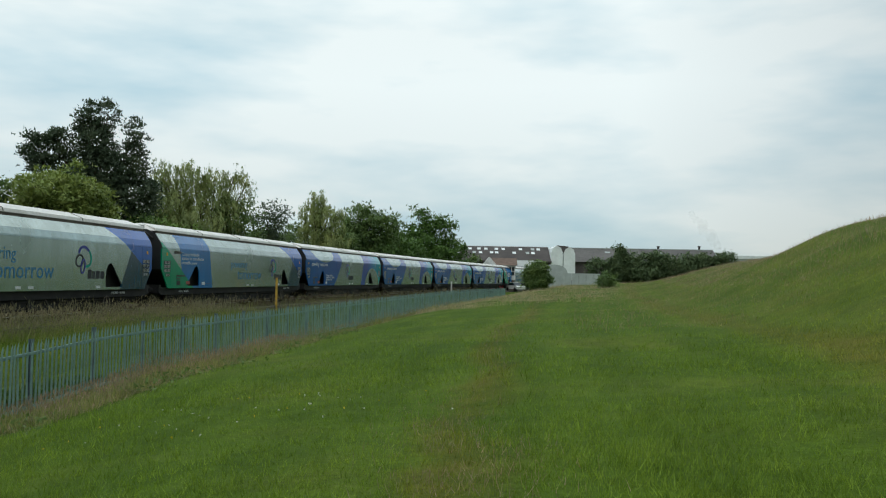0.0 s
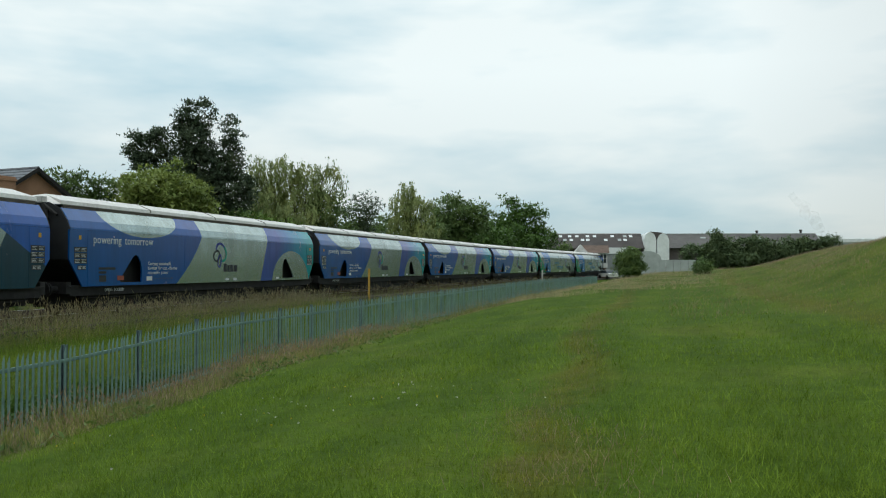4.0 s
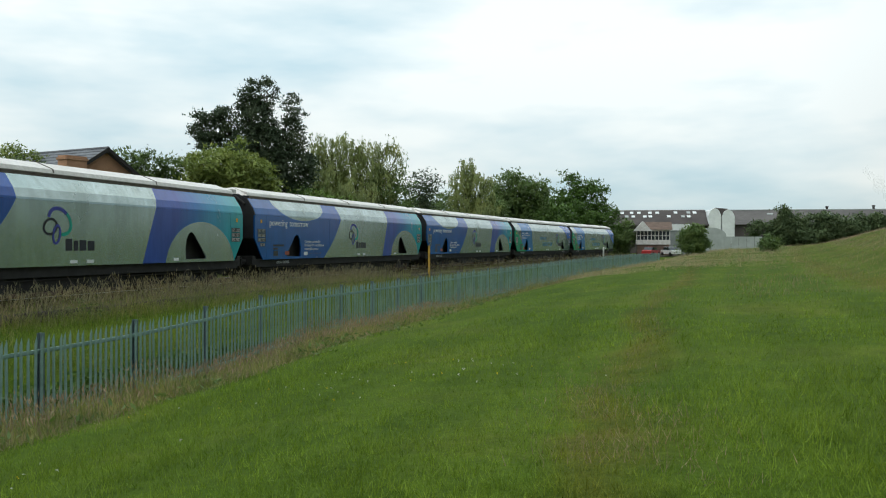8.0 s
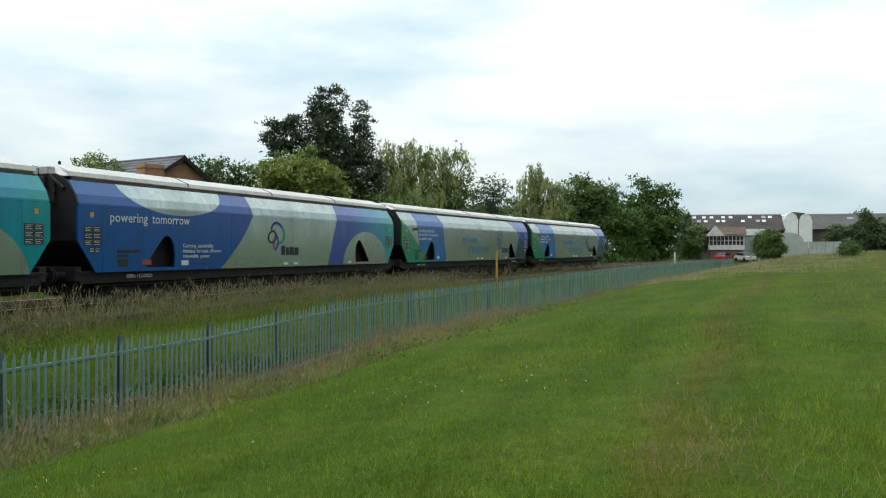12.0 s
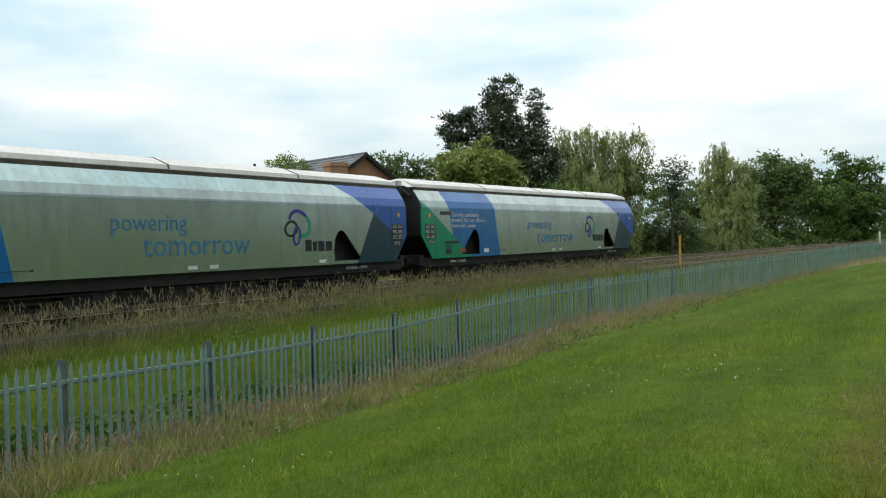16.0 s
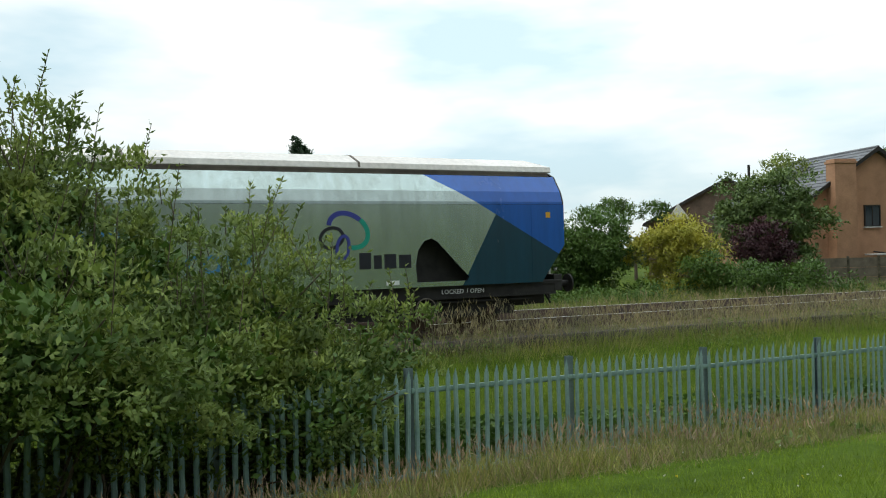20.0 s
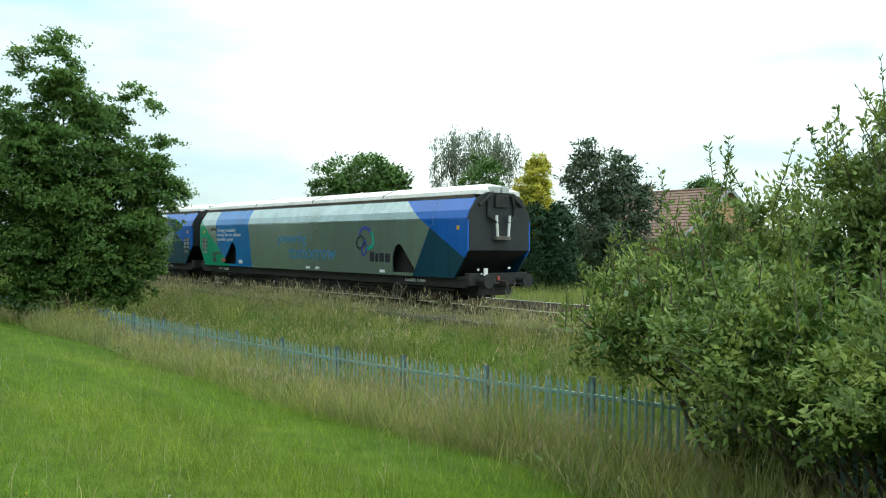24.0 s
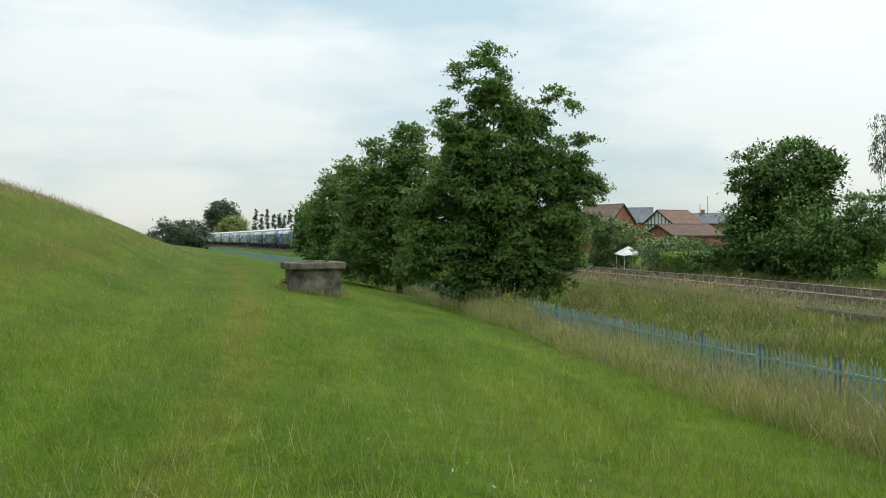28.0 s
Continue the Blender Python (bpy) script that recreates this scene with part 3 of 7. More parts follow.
# ---- wagons ----
class Nodes:
    """Small arithmetic on a material's nodes."""
    def __init__(self, nodes, links):
        self.n, self.l = nodes, links

    def op(self, kind, a, b=None):
        m = self.n.new("ShaderNodeMath")
        m.operation = kind
        for i, v in enumerate((a, b)):
            if v is None:
                continue
            if isinstance(v, (int, float)):
                m.inputs[i].default_value = v
            else:
                self.l.new(v, m.inputs[i])
        return m.outputs[0]

    def line(self, u, z, a, b, c):
        """1 where a*u + b*z > c."""
        return self.op("GREATER_THAN", self.op("ADD", self.op("MULTIPLY", u, a), self.op("MULTIPLY", z, b)), c)

    def ellipse(self, u, z, cu, cz, ru, rz):
        du = self.op("POWER", self.op("DIVIDE", self.op("SUBTRACT", u, cu), ru), 2)
        dz = self.op("POWER", self.op("DIVIDE", self.op("SUBTRACT", z, cz), rz), 2)
        return self.op("LESS_THAN", self.op("ADD", du, dz), 1)

    def both(self, a, b):
        return self.op("MULTIPLY", a, b)

    def inv(self, a):
        return self.op("SUBTRACT", 1, a)


STRETCH = 1.046  # the bodies are drawn 19.6 m long and built to their full length
SILVER, SKYBLUE, GREEN, ROYAL, NAVY = (0.44, 0.525, 0.52), (0.010, 0.175, 0.52), (0.004, 0.31, 0.17), (0.010, 0.115, 0.52), (0.008, 0.050, 0.095)
VIOLET, BLUE, TEAL = (0.032, 0.082, 0.40), (0.010, 0.14, 0.46), (0.004, 0.37, 0.42)


def livery(name, kind):
    m, nodes, links, b = mat(name, 0.36, 0.0, 0.5)
    k = Nodes(nodes, links)
    tc = nodes.new("ShaderNodeTexCoord")
    sp = nodes.new("ShaderNodeSeparateXYZ")
    links.new(tc.outputs["Object"], sp.inputs[0])
    side = sp.outputs["X"]
    u = k.op("ADD", k.op("DIVIDE", sp.outputs["Y"], STRETCH), 9.8)
    z = sp.outputs["Z"]
    if kind == "facets":
        green = k.inv(k.line(u, z, 0.69, 1.0, 3.30))
        band = k.both(k.line(u, z, 1.0, 0.23, 2.43), k.inv(k.line(u, z, 1.0, 0.21, 5.66)))
        royal = k.line(u, z, 0.58, 1.0, 13.0)
        navy = k.both(k.inv(royal), k.line(u, z, 1.0, -0.54, 16.28))
        col = mixc(nodes, links, band, SILVER, SKYBLUE)
        col = mixc(nodes, links, green, col, GREEN)
        col = mixc(nodes, links, navy, col, NAVY)
        col = mixc(nodes, links, royal, col, ROYAL)
        painted = k.op("MAXIMUM", k.op("MAXIMUM", band, green), k.op("MAXIMUM", navy, royal))
    else:
        d = k.op("MAXIMUM", k.op("SUBTRACT", 2.95, z), 0.0)
        edge = k.op("SUBTRACT", 8.0, k.op("ADD", k.op("MULTIPLY", d, 0.55), k.op("MULTIPLY", k.op("POWER", d, 2), 0.22)))
        block = k.op("LESS_THAN", u, edge)
        notch = k.ellipse(u, z, 4.1, 3.65, 2.35, 0.85)
        block = k.both(block, k.inv(notch))
        right = k.line(u, z, 1.0, -0.37, 12.93)
        arch = k.ellipse(u, z, 16.75, 0.85, 2.2, 1.70)
        right = k.both(right, k.inv(arch))
        grad = ramp(nodes, links, k.op("DIVIDE", k.op("SUBTRACT", k.op("SUBTRACT", u, k.op("MULTIPLY", z, 0.25)), 13.4), 5.2), [(0.0, VIOLET), (0.22, VIOLET), (0.42, BLUE), (0.62, (0.012, 0.27, 0.52)), (1.0, TEAL)])
        left_grad = ramp(nodes, links, k.op("DIVIDE", k.op("ADD", u, z), 11.0), [(0.25, (0.008, 0.105, 0.39)), (0.8, (0.012, 0.098, 0.41)), (1.0, (0.020, 0.088, 0.40))])
        col = mixc(nodes, links, block, SILVER, left_grad)
        col = mixc(nodes, links, right, col, grad)
        painted = k.op("MAXIMUM", block, right)
    # road film, streaks and rubbed patches
    n1 = noise_tex(nodes, links, 0.8, 5, 0.65, stretch=(1, 1, 0.35))
    n2 = noise_tex(nodes, links, 6.0, 4, 0.6, stretch=(1, 1, 0.12))
    dirt = ramp(nodes, links, n1, [(0.3, (0.78, 0.78, 0.75)), (0.7, (1.04, 1.04, 1.04))])
    streak = ramp(nodes, links, n2, [(0.3, (0.88, 0.87, 0.85)), (0.65, (1.03, 1.03, 1.03))])
    col = mixc(nodes, links, 1.0, mixc(nodes, links, 1.0, col, dirt, "MULTIPLY"), streak, "MULTIPLY")
    info = nodes.new("ShaderNodeObjectInfo")
    wash = ramp(nodes, links, info.outputs["Random"], [(0.0, (0.90, 0.90, 0.90)), (1.0, (1.03, 1.03, 1.03))])
    col = mixc(nodes, links, 1.0, col, wash, "MULTIPLY")
    links.new(col, b.inputs["Base Color"])
    links.new(k.op("ADD", k.op("MULTIPLY", k.inv(painted), 0.72), 0.04), b.inputs["Metallic"])
    rr = ramp(nodes, links, n1, [(0.3, (0.30, 0.30, 0.30)), (0.7, (0.17, 0.17, 0.17))])
    links.new(rr, b.inputs["Roughness"])
    b.inputs["Coat Weight"].default_value, b.inputs["Coat Roughness"].default_value = 0.15, 0.12
    return m


def text_mesh(words, size, material, name="lettering"):
    cu = bpy.data.curves.new(name, "FONT")
    cu.body, cu.size, cu.extrude, cu.space_line, cu.resolution_u = words, size, 0.002, 0.82, 2
    ob = bpy.data.objects.new(name, cu)
    me = bpy.data.meshes.new_from_object(ob)
    bpy.data.objects.remove(ob)
    me.materials.clear()
    me.materials.append(material)
    return me


def ring(bm, cu, cz, ru, rz, w, turn, x, a0=0, a1=360, seg=26):
    """A flat hoop on the wagon's side, proud of it by a few millimetres."""
    vs = []
    c, s = math.cos(radians(turn)), math.sin(radians(turn))
    for i in range(seg + 1):
        a = radians(a0 + (a1 - a0) * i / seg)
        for k in (0, 1):
            p, q = (ru - k * w) * math.cos(a), (rz - k * w) * math.sin(a)
            vs.append((cu + p * c - q * s, cz + p * s + q * c))
    top = [bm.verts.new((x, p, q)) for p, q in vs]
    for i in range(seg):
        bm.faces.new((top[2 * i], top[2 * i + 1], top[2 * i + 3], top[2 * i + 2]))
    return bm


LOGO_INK = plain("dark_lettering", (0.016, 0.018, 0.028), (0.012, 0.013, 0.02), 0.5)
LOGO_BLUE = plain("logo_indigo", (0.045, 0.06, 0.34), (0.04, 0.05, 0.28), 0.5)
LOGO_GREEN = plain("logo_green", (0.01, 0.36, 0.25), (0.01, 0.30, 0.24), 0.5)
LOGO_SKY = plain("faded_blue_lettering", (0.05, 0.23, 0.44), (0.06, 0.20, 0.36), 0.55)
PAPER = plain("white_lettering", (0.80, 0.82, 0.82), (0.70, 0.72, 0.72), 0.6)
LABEL_DARK = plain("data_panel", (0.035, 0.04, 0.04), (0.025, 0.03, 0.03), 0.6)
WARN = plain("warning_yellow", (0.75, 0.42, 0.03), (0.7, 0.38, 0.03), 0.6)
ORANGE = plain("red_notice", (0.42, 0.10, 0.06), (0.3, 0.08, 0.05), 0.6)


def side_sheet(sign):
    """One side wall with its cut-off lower corners and two arched triangular openings through it."""
    bm = bmesh.new()
    outer = [(-9.15, 1.05), (9.15, 1.05), (9.8, 1.95), (9.8, 2.94), (-9.8, 2.94), (-9.8, 1.95)]
    hole = [(5.93, 1.16), (5.90, 1.55), (5.97, 1.90), (6.12, 2.10), (6.30, 2.16), (6.44, 2.08), (7.22, 1.24), (7.16, 1.16)]
    loops = [outer, hole, [(-y, z) for y, z in hole]]
    edges = []
    for lp in loops:
        vs = [bm.verts.new((1.40 * sign, y, z)) for y, z in lp]
        edges += [bm.edges.new((vs[i], vs[(i + 1) % len(vs)])) for i in range(len(vs))]
    bmesh.ops.triangle_fill(bm, edges=edges, use_beauty=True, use_dissolve=False)
    r = bmesh.ops.extrude_face_region(bm, geom=bm.faces[:])
    for v in r["geom"]:
        if isinstance(v, bmesh.types.BMVert):
            v.co.x -= 0.06 * sign
    bmesh.ops.recalc_face_normals(bm, faces=bm.faces)
    return bm


def build_wagon(kind, label):
    root = thing("hopper_wagon", label, "wagon", group="train of hopper wagons")
    paint = livery("livery_" + kind, kind)
    for sign in (1, -1):
        part("side_panel", side_sheet(sign), paint, root)
        bm = bmesh.new()
        s = sign
        loop = [(1.40 * s, 2.945), (1.395 * s, 3.0), (1.30 * s, 3.215), (1.02 * s, 3.56), (0.0, 3.60), (0.0, 2.945)]
        prism(bm, loop, "y", -9.76, 9.76)
        part("shoulder", bm, paint, root)
        part("gutter", boxes((0.93 * s, 1.00 * s, -9.62, 9.62, 3.565, 3.655), (0.98 * s, 1.025 * s, -9.62, 9.62, 3.565, 3.60), (0.98 * s, 1.012 * s, -9.62, 9.62, 3.618, 3.632)), M_LIP, root, "grimy roof gutter")
        for q in (-9.8 + 6.75, -9.8 + 13.35, -9.8 + 0.9, 9.8 - 0.9):
            part("seam", boxes((1.399 * s, 1.407 * s, q - 0.014, q + 0.014, 1.08, 2.94)), paint, root)
    bm = bmesh.new()
    prism(bm, [(-1.0, 3.672), (-0.96, 3.775), (-0.40, 3.965), (0.0, 4.0), (0.40, 3.965), (0.96, 3.775), (1.0, 3.672), (1.0, 3.66), (-1.0, 3.66)], "y", -9.72, 9.72)
    for v in bm.verts:
        if abs(v.co.x) < 0.95 and v.co.z > 3.7:
            v.co.y *= 1 - 0.30 * (v.co.z - 3.70) / 0.2 / 9.72
    part("roof_hatch", bm, M_HATCH, root, "weathered white roof hatch")
    for q in (-4.8, 0.0, 4.8):
        bm = bmesh.new()
        prism(bm, [(-1.006, 3.68), (-0.967, 3.787), (-0.40, 3.977), (0.0, 4.012), (0.40, 3.977), (0.967, 3.787), (1.006, 3.68), (0.93, 3.74), (0.0, 3.93), (-0.93, 3.74)], "y", q - 0.025, q + 0.025)
        part("hatch_joint", bm, M_LIP, root)
    part("hopper", boxes((-1.12, 1.12, -9.2, 9.2, 1.95, 2.93), (-1.05, 1.05, -7.9, 7.9, 1.06, 1.95)), M_BLACK, root)
    for e in (1, -1):
        bm = bmesh.new()
        prism(bm, [(1.335, 1.96), (1.335, 2.935), (1.385, 2.95), (1.385, 3.0), (1.29, 3.21), (1.01, 3.555), (0.6, 3.72), (-0.6, 3.72), (-1.01, 3.555), (-1.29, 3.21), (-1.385, 3.0), (-1.385, 2.95), (-1.335, 2.935), (-1.335, 1.96)], "y", e * 9.765, e * 9.81)
        part("end_wall", bm, M_ENDGREY, root, "dark grey end wall")
        bm = bmesh.new()
        prism(bm, [(e * 9.80, 1.955), (e * 8.25, 1.08), (e * 8.15, 1.16), (e * 9.68, 2.03)], "x", -1.33, 1.33)
        part("slope_sheet", bm, M_BLACK, root)
        bm = boxes((-0.28, 0.28, e * 9.80, e * 9.90, 3.30, 3.66), (-0.62, -0.55, e * 9.80, e * 9.88, 3.0, 3.55), (0.55, 0.62, e * 9.80, e * 9.88, 3.0, 3.55), bevel=0.015)
        rod(bm, (-0.58, e * 9.88, 3.05), (-0.25, e * 9.95, 2.85), 0.05)
        rod(bm, (0.58, e * 9.88, 3.05), (0.25, e * 9.95, 2.85), 0.05)
        part("hatch_gear", bm, M_BLACK, root)
        for q in (-0.2, 0.2):
            part("hatch_end_plate", boxes((q - 0.17, q + 0.17, e * 9.60, e * 9.86, 3.70, 3.90), bevel=0.02), M_STEEL, root, "pale grey plate at the hatch end")
        for q in (-1, 1):
            bm = rod(bmesh.new(), (q * 0.95, e * 9.86, 3.35), (q * 0.45, e * 9.86, 3.66), 0.05, None, 6)
            rod(bm, (q * 0.45, e * 9.86, 3.66), (q * 0.62, e * 9.87, 3.25), 0.045, None, 6)
            part("hatch_stay", bm, M_BLACK, root)
        for q in (-0.24, 0.24):
            bm = rod(bmesh.new(), (q * 1.25, e * 9.95, 3.08), (q, e * 9.95, 2.42), 0.045)
            part("hatch_cylinder", bm, M_WHITE, root, "pale hatch cylinder")
        part("cylinder_bracket", boxes((-0.32, 0.32, e * 9.80, e * 10.0, 2.30, 2.42), bevel=0.015), M_LIP, root)
        bm = boxes((-1.28, 1.28, e * 9.55, e * 9.78, 0.82, 1.22), (-1.3, 1.3, e * 8.6, e * 9.75, 1.04, 1.09), bevel=0.01)
        part("buffer_beam", bm, M_BLACK, root)
        for q in (-0.87, 0.87):
            bm = rod(bmesh.new(), (q, e * 9.75, 0.98), (q, e * 10.02, 0.98), 0.11, 0.09, 12)
            rod(bm, (q, e * 10.02, 0.98), (q, e * 10.20, 0.98), 0.075, None, 12)
            rod(bm, (q, e * 10.20, 0.98), (q, e * 10.25, 0.98), 0.23, None, 16)
            part("buffer", bm, M_BLACK, root)
        bm = rod(bmesh.new(), (0, e * 9.75, 0.95), (0, e * 10.15, 0.92), 0.05)
        rod(bm, (0, e * 10.1, 0.95), (0, e * 10.22, 0.55), 0.04)
        part("coupling_hook", bm, M_BLACK, root)
        bm = rod(bmesh.new(), (0.35, e * 9.8, 0.85), (0.42, e * 9.98, 0.45), 0.025)
        part("brake_hose", bm, M_TYRE, root)
    for s in (1, -1):
        bm = bmesh.new()
        prism(bm, [(x * s, z) for x, z in ((1.12, 0.74), (1.29, 0.74), (1.29, 0.775), (1.27, 0.775), (1.27, 1.0), (1.30, 1.0), (1.30, 1.045), (1.10, 1.045), (1.10, 1.0), (1.16, 1.0), (1.16, 0.775), (1.12, 0.775))], "y", -9.6, 9.6)
        bmesh.ops.recalc_face_normals(bm, faces=bm.faces[:])
        part("solebar", bm, M_BLACK, root)
    part("centre_sill", boxes((-0.35, 0.35, -9.5, 9.5, 0.62, 1.0)), M_BLACK, root)
    bm = bmesh.new()
    prism(bm, [(-4.6, 1.04), (4.6, 1.04), (3.6, 0.42), (-3.6, 0.42)], "x", -0.95, 0.95)
    part("discharge_chute", bm, M_BLACK, root)
    for c in (-7.0, 7.0):
        part("bolster", boxes((-0.66, 0.66, c - 1.35, c + 1.35, 0.26, 0.82), (-0.5, 0.5, c - 2.3, c + 2.3, 0.45, 0.75), bevel=0.02), M_BLACK, root)
        e = 1 if c > 0 else -1
        part("drag_box", boxes((-0.75, 0.75, e * 8.7, e * 9.6, 0.48, 0.86), bevel=0.02), M_BLACK, root)
        for s in (1, -1):
            bm = bmesh.new()
            prism(bm, [(c - 1.45, 0.50), (c - 1.35, 0.66), (c - 0.4, 0.62), (c - 0.3, 0.42), (c + 0.3, 0.42), (c + 0.4, 0.62), (c + 1.35, 0.66), (c + 1.45, 0.50), (c + 0.9, 0.38), (c + 0.35, 0.28), (c - 0.35, 0.28), (c - 0.9, 0.38)], "x", 0.92 * s, 1.06 * s)
            part("bogie_frame", bm, M_BLACK, root)
            for w in (-0.9, 0.9):
                bm = rod(bmesh.new(), (0.70 * s, c + w, 0.42), (0.82 * s, c + w, 0.42), 0.42, 0.42, 24)
                rod(bm, (0.68 * s, c + w, 0.42), (0.70 * s, c + w, 0.42), 0.45, 0.45, 24)
                rod(bm, (0.82 * s, c + w, 0.42), (1.12 * s, c + w, 0.42), 0.13, 0.11, 12)
                part("wheel", bm, M_RUST, root)
    # pipes, air tanks and levers under the frame
    for s in (1, -1):
        part("pipe_run", rod(rod(bmesh.new(), (1.18 * s, -9.0, 0.66), (1.18 * s, 9.0, 0.66), 0.035, None, 6), (1.12 * s, -5.4, 0.52), (1.12 * s, 5.4, 0.52), 0.03, None, 6), M_BLACK, root)
        part("air_tank", rod(bmesh.new(), (0.86 * s, -4.9, 0.58), (0.86 * s, -3.4, 0.58), 0.2, None, 14), M_BLACK, root)
        part("air_tank", rod(bmesh.new(), (0.86 * s, 3.2, 0.60), (0.86 * s, 4.5, 0.60), 0.17, None, 14), M_BLACK, root)
        part("door_gear", boxes((1.0 * s, 1.14 * s, -3.1, 2.9, 0.34, 0.72), (1.05 * s, 1.2 * s, -2.4, -1.9, 0.28, 0.74), (1.05 * s, 1.2 * s, 1.2, 1.6, 0.28, 0.74), bevel=0.01), M_BLACK, root)
        for q in (-1.0, 0.3, 2.2):
            part("lever", rod(bmesh.new(), (1.22 * s, q, 0.72), (1.24 * s, q + 0.25, 0.40), 0.02, None, 6), M_LIP, root)
        # plain dark sheet added to close the gap, standing in for underside shade
        part("skirt", boxes((0.96 * s, 0.99 * s, -8.6, 8.6, 0.30, 0.80)), M_BLACK, root)
    bm = bmesh.new()
    bmesh.ops.create_cone(bm, segments=8, radius1=0.012, radius2=0.012, depth=0.5, cap_ends=True, matrix=pose(1.34, 6.15, 0.52, 0, 0, 0))
    bmesh.ops.create_cone(bm, segments=8, radius1=0.012, radius2=0.012, depth=0.5, cap_ends=True, matrix=pose(1.34, 6.15, 0.52, 90, 0, 0))
    for i in range(20):
        a, a2 = i * math.tau / 20, (i + 1) * math.tau / 20
        rod(bm, (1.34, 6.15 + 0.26 * math.cos(a), 0.52 + 0.26 * math.sin(a)), (1.34, 6.15 + 0.26 * math.cos(a2), 0.52 + 0.26 * math.sin(a2)), 0.014, None, 6)
    part("brake_wheel", bm, M_LIP, root)
    # looped emblem and the dark maker's word, as plain shapes
    lu = 3.62 if kind == "facets" else -0.95
    bm = ring(bmesh.new(), lu + 0.75, 2.36, 0.52, 0.40, 0.105, -30, 1.408, -60, 75)
    part("emblem_loop", bm, LOGO_GREEN, root)
    bm = ring(bmesh.new(), lu + 0.75, 2.36, 0.52, 0.40, 0.105, -30, 1.410, 75, 200)
    part("emblem_loop", bm, LOGO_BLUE, root)
    bm = ring(bmesh.new(), lu + 0.38, 2.20, 0.30, 0.25, 0.07, 20, 1.412)
    part("emblem_loop", bm, LOGO_INK, root)
    bm = ring(bmesh.new(), lu + 0.62, 1.98, 0.17, 0.30, 0.07, -10, 1.414)
    part("emblem_loop", bm, LOGO_BLUE, root)
    x0 = lu + 0.98
    for a, w, lo, hi in ((0.0, 0.26, 1.50, 1.86), (0.33, 0.17, 1.50, 1.80), (0.57, 0.27, 1.50, 1.82), (0.91, 0.28, 1.50, 1.80)):
        part("mark_bar", boxes((1.401, 1.409, x0 + a, x0 + a + w, lo, hi)), LOGO_INK, root)

    def words(t, size, material, y, z, out=1.405):
        for i, row in enumerate(t.split("\n")):
            done = []
            for word in row.split():
                done.append(word)
                me = text_mesh(word, size, material)
                shift = 0.0
                if len(done) > 1:
                    line = text_mesh(" ".join(done), size, material)
                    shift = max(v.co.x for v in line.vertices) - max(v.co.x for v in me.vertices)
                    bpy.data.meshes.remove(line)
                shared("lettering", me, root, pose(out, y + shift, z - i * size * 0.9, 90, 0, 90))
    if kind == "facets":
        words("powering", 0.62, LOGO_SKY, -2.05, 2.16)
        words("tomorrow", 0.86, LOGO_SKY, -1.15, 1.50)
        words("Carrying sustainable\nbiomass for cost effective\nrenewable power", 0.235, PAPER, -7.85, 2.66)
    else:
        words("powering tomorrow", 0.42, PAPER, -8.65, 2.52)
        words("Carrying sustainable\nbiomass for cost effective\nrenewable power", 0.19, PAPER, -5.55, 1.78)
    words("LOCKED / OPEN", 0.15, PAPER, 6.55, 0.86, 1.305) if kind == "facets" else None
    words("OPEN / LOCKED", 0.15, PAPER, -7.9, 0.86, 1.305)
    for end in (-1, 1):
        y = end * 9.27
        for z, h, w in ((2.20, 0.17, 0.62), (2.01, 0.17, 0.62), (1.82, 0.17, 0.62), (1.62, 0.14, 0.40)):
            if end > 0 and kind == "curves" and z < 1.7:
                continue
            yy = y if w > 0.5 else y - end * 0.06
            part("data_panel", boxes((1.401, 1.407, yy - w / 2, yy + w / 2, z, z + h)), LABEL_DARK, root)
            tagged(part("panel_lines", boxes(*[(1.407, 1.409, yy - w / 2 + 0.04 + c * w / 2, yy - w / 2 + 0.04 + c * w / 2 + w * g, z + h * r, z + h * r + 0.013) for c in (0, 1) for r, g in ((0.18, 0.36), (0.45, 0.28), (0.72, 0.38))]), PAPER, root), kind="stuff")
    part("white_plate", boxes((1.401, 1.408, -5.62, -5.28, 1.20, 1.36)), PAPER, root)
    part("arrow_bar", boxes((1.401, 1.406, -5.15, -3.95, 1.27, 1.285), (1.401, 1.406, -4.0, -3.93, 1.25, 1.305)), LABEL_DARK, root)
    part("number_bars", boxes((1.401, 1.408, -8.35, -7.45, 1.62, 1.70), (1.401, 1.408, -8.35, -7.95, 1.48, 1.56)), LABEL_DARK, root)
    part("data_panel", boxes((1.401, 1.407, -8.32, -7.95, 1.20, 1.42)), LABEL_DARK, root)
    part("notice", boxes((1.401, 1.407, -7.35, -6.98, 1.24, 1.40)), ORANGE, root)
    part("label_plate", boxes((1.401, 1.407, -8.6, -7.9, 2.72, 2.86)), LIPGREY, root) if kind == "facets" else None
    for y in (-9.3, 9.35):
        part("warning_label", boxes((1.401, 1.407, y - 0.06, y + 0.06, 2.62, 2.76)), WARN, root)
    for y in (0.2, 0.9, 5.2):
        part("white_plate", boxes((1.401, 1.408, y, y + 0.3, 1.12, 1.22)), PAPER, root)
    # full height of the upper works, full length of the body
    for o in root.children_recursive:
        kind_of = o.name.split(".")[0]
        if kind_of == "lettering":
            o.location.y *= STRETCH
            continue
        vs = o.data.vertices
        lo, hi = min(v.co.y for v in vs), max(v.co.y for v in vs)
        for v in vs:
            v.co.y = v.co.y + (lo + hi) / 2 * (STRETCH - 1) if kind_of in ("wheel", "brake_wheel", "emblem_loop", "buffer") else v.co.y * STRETCH
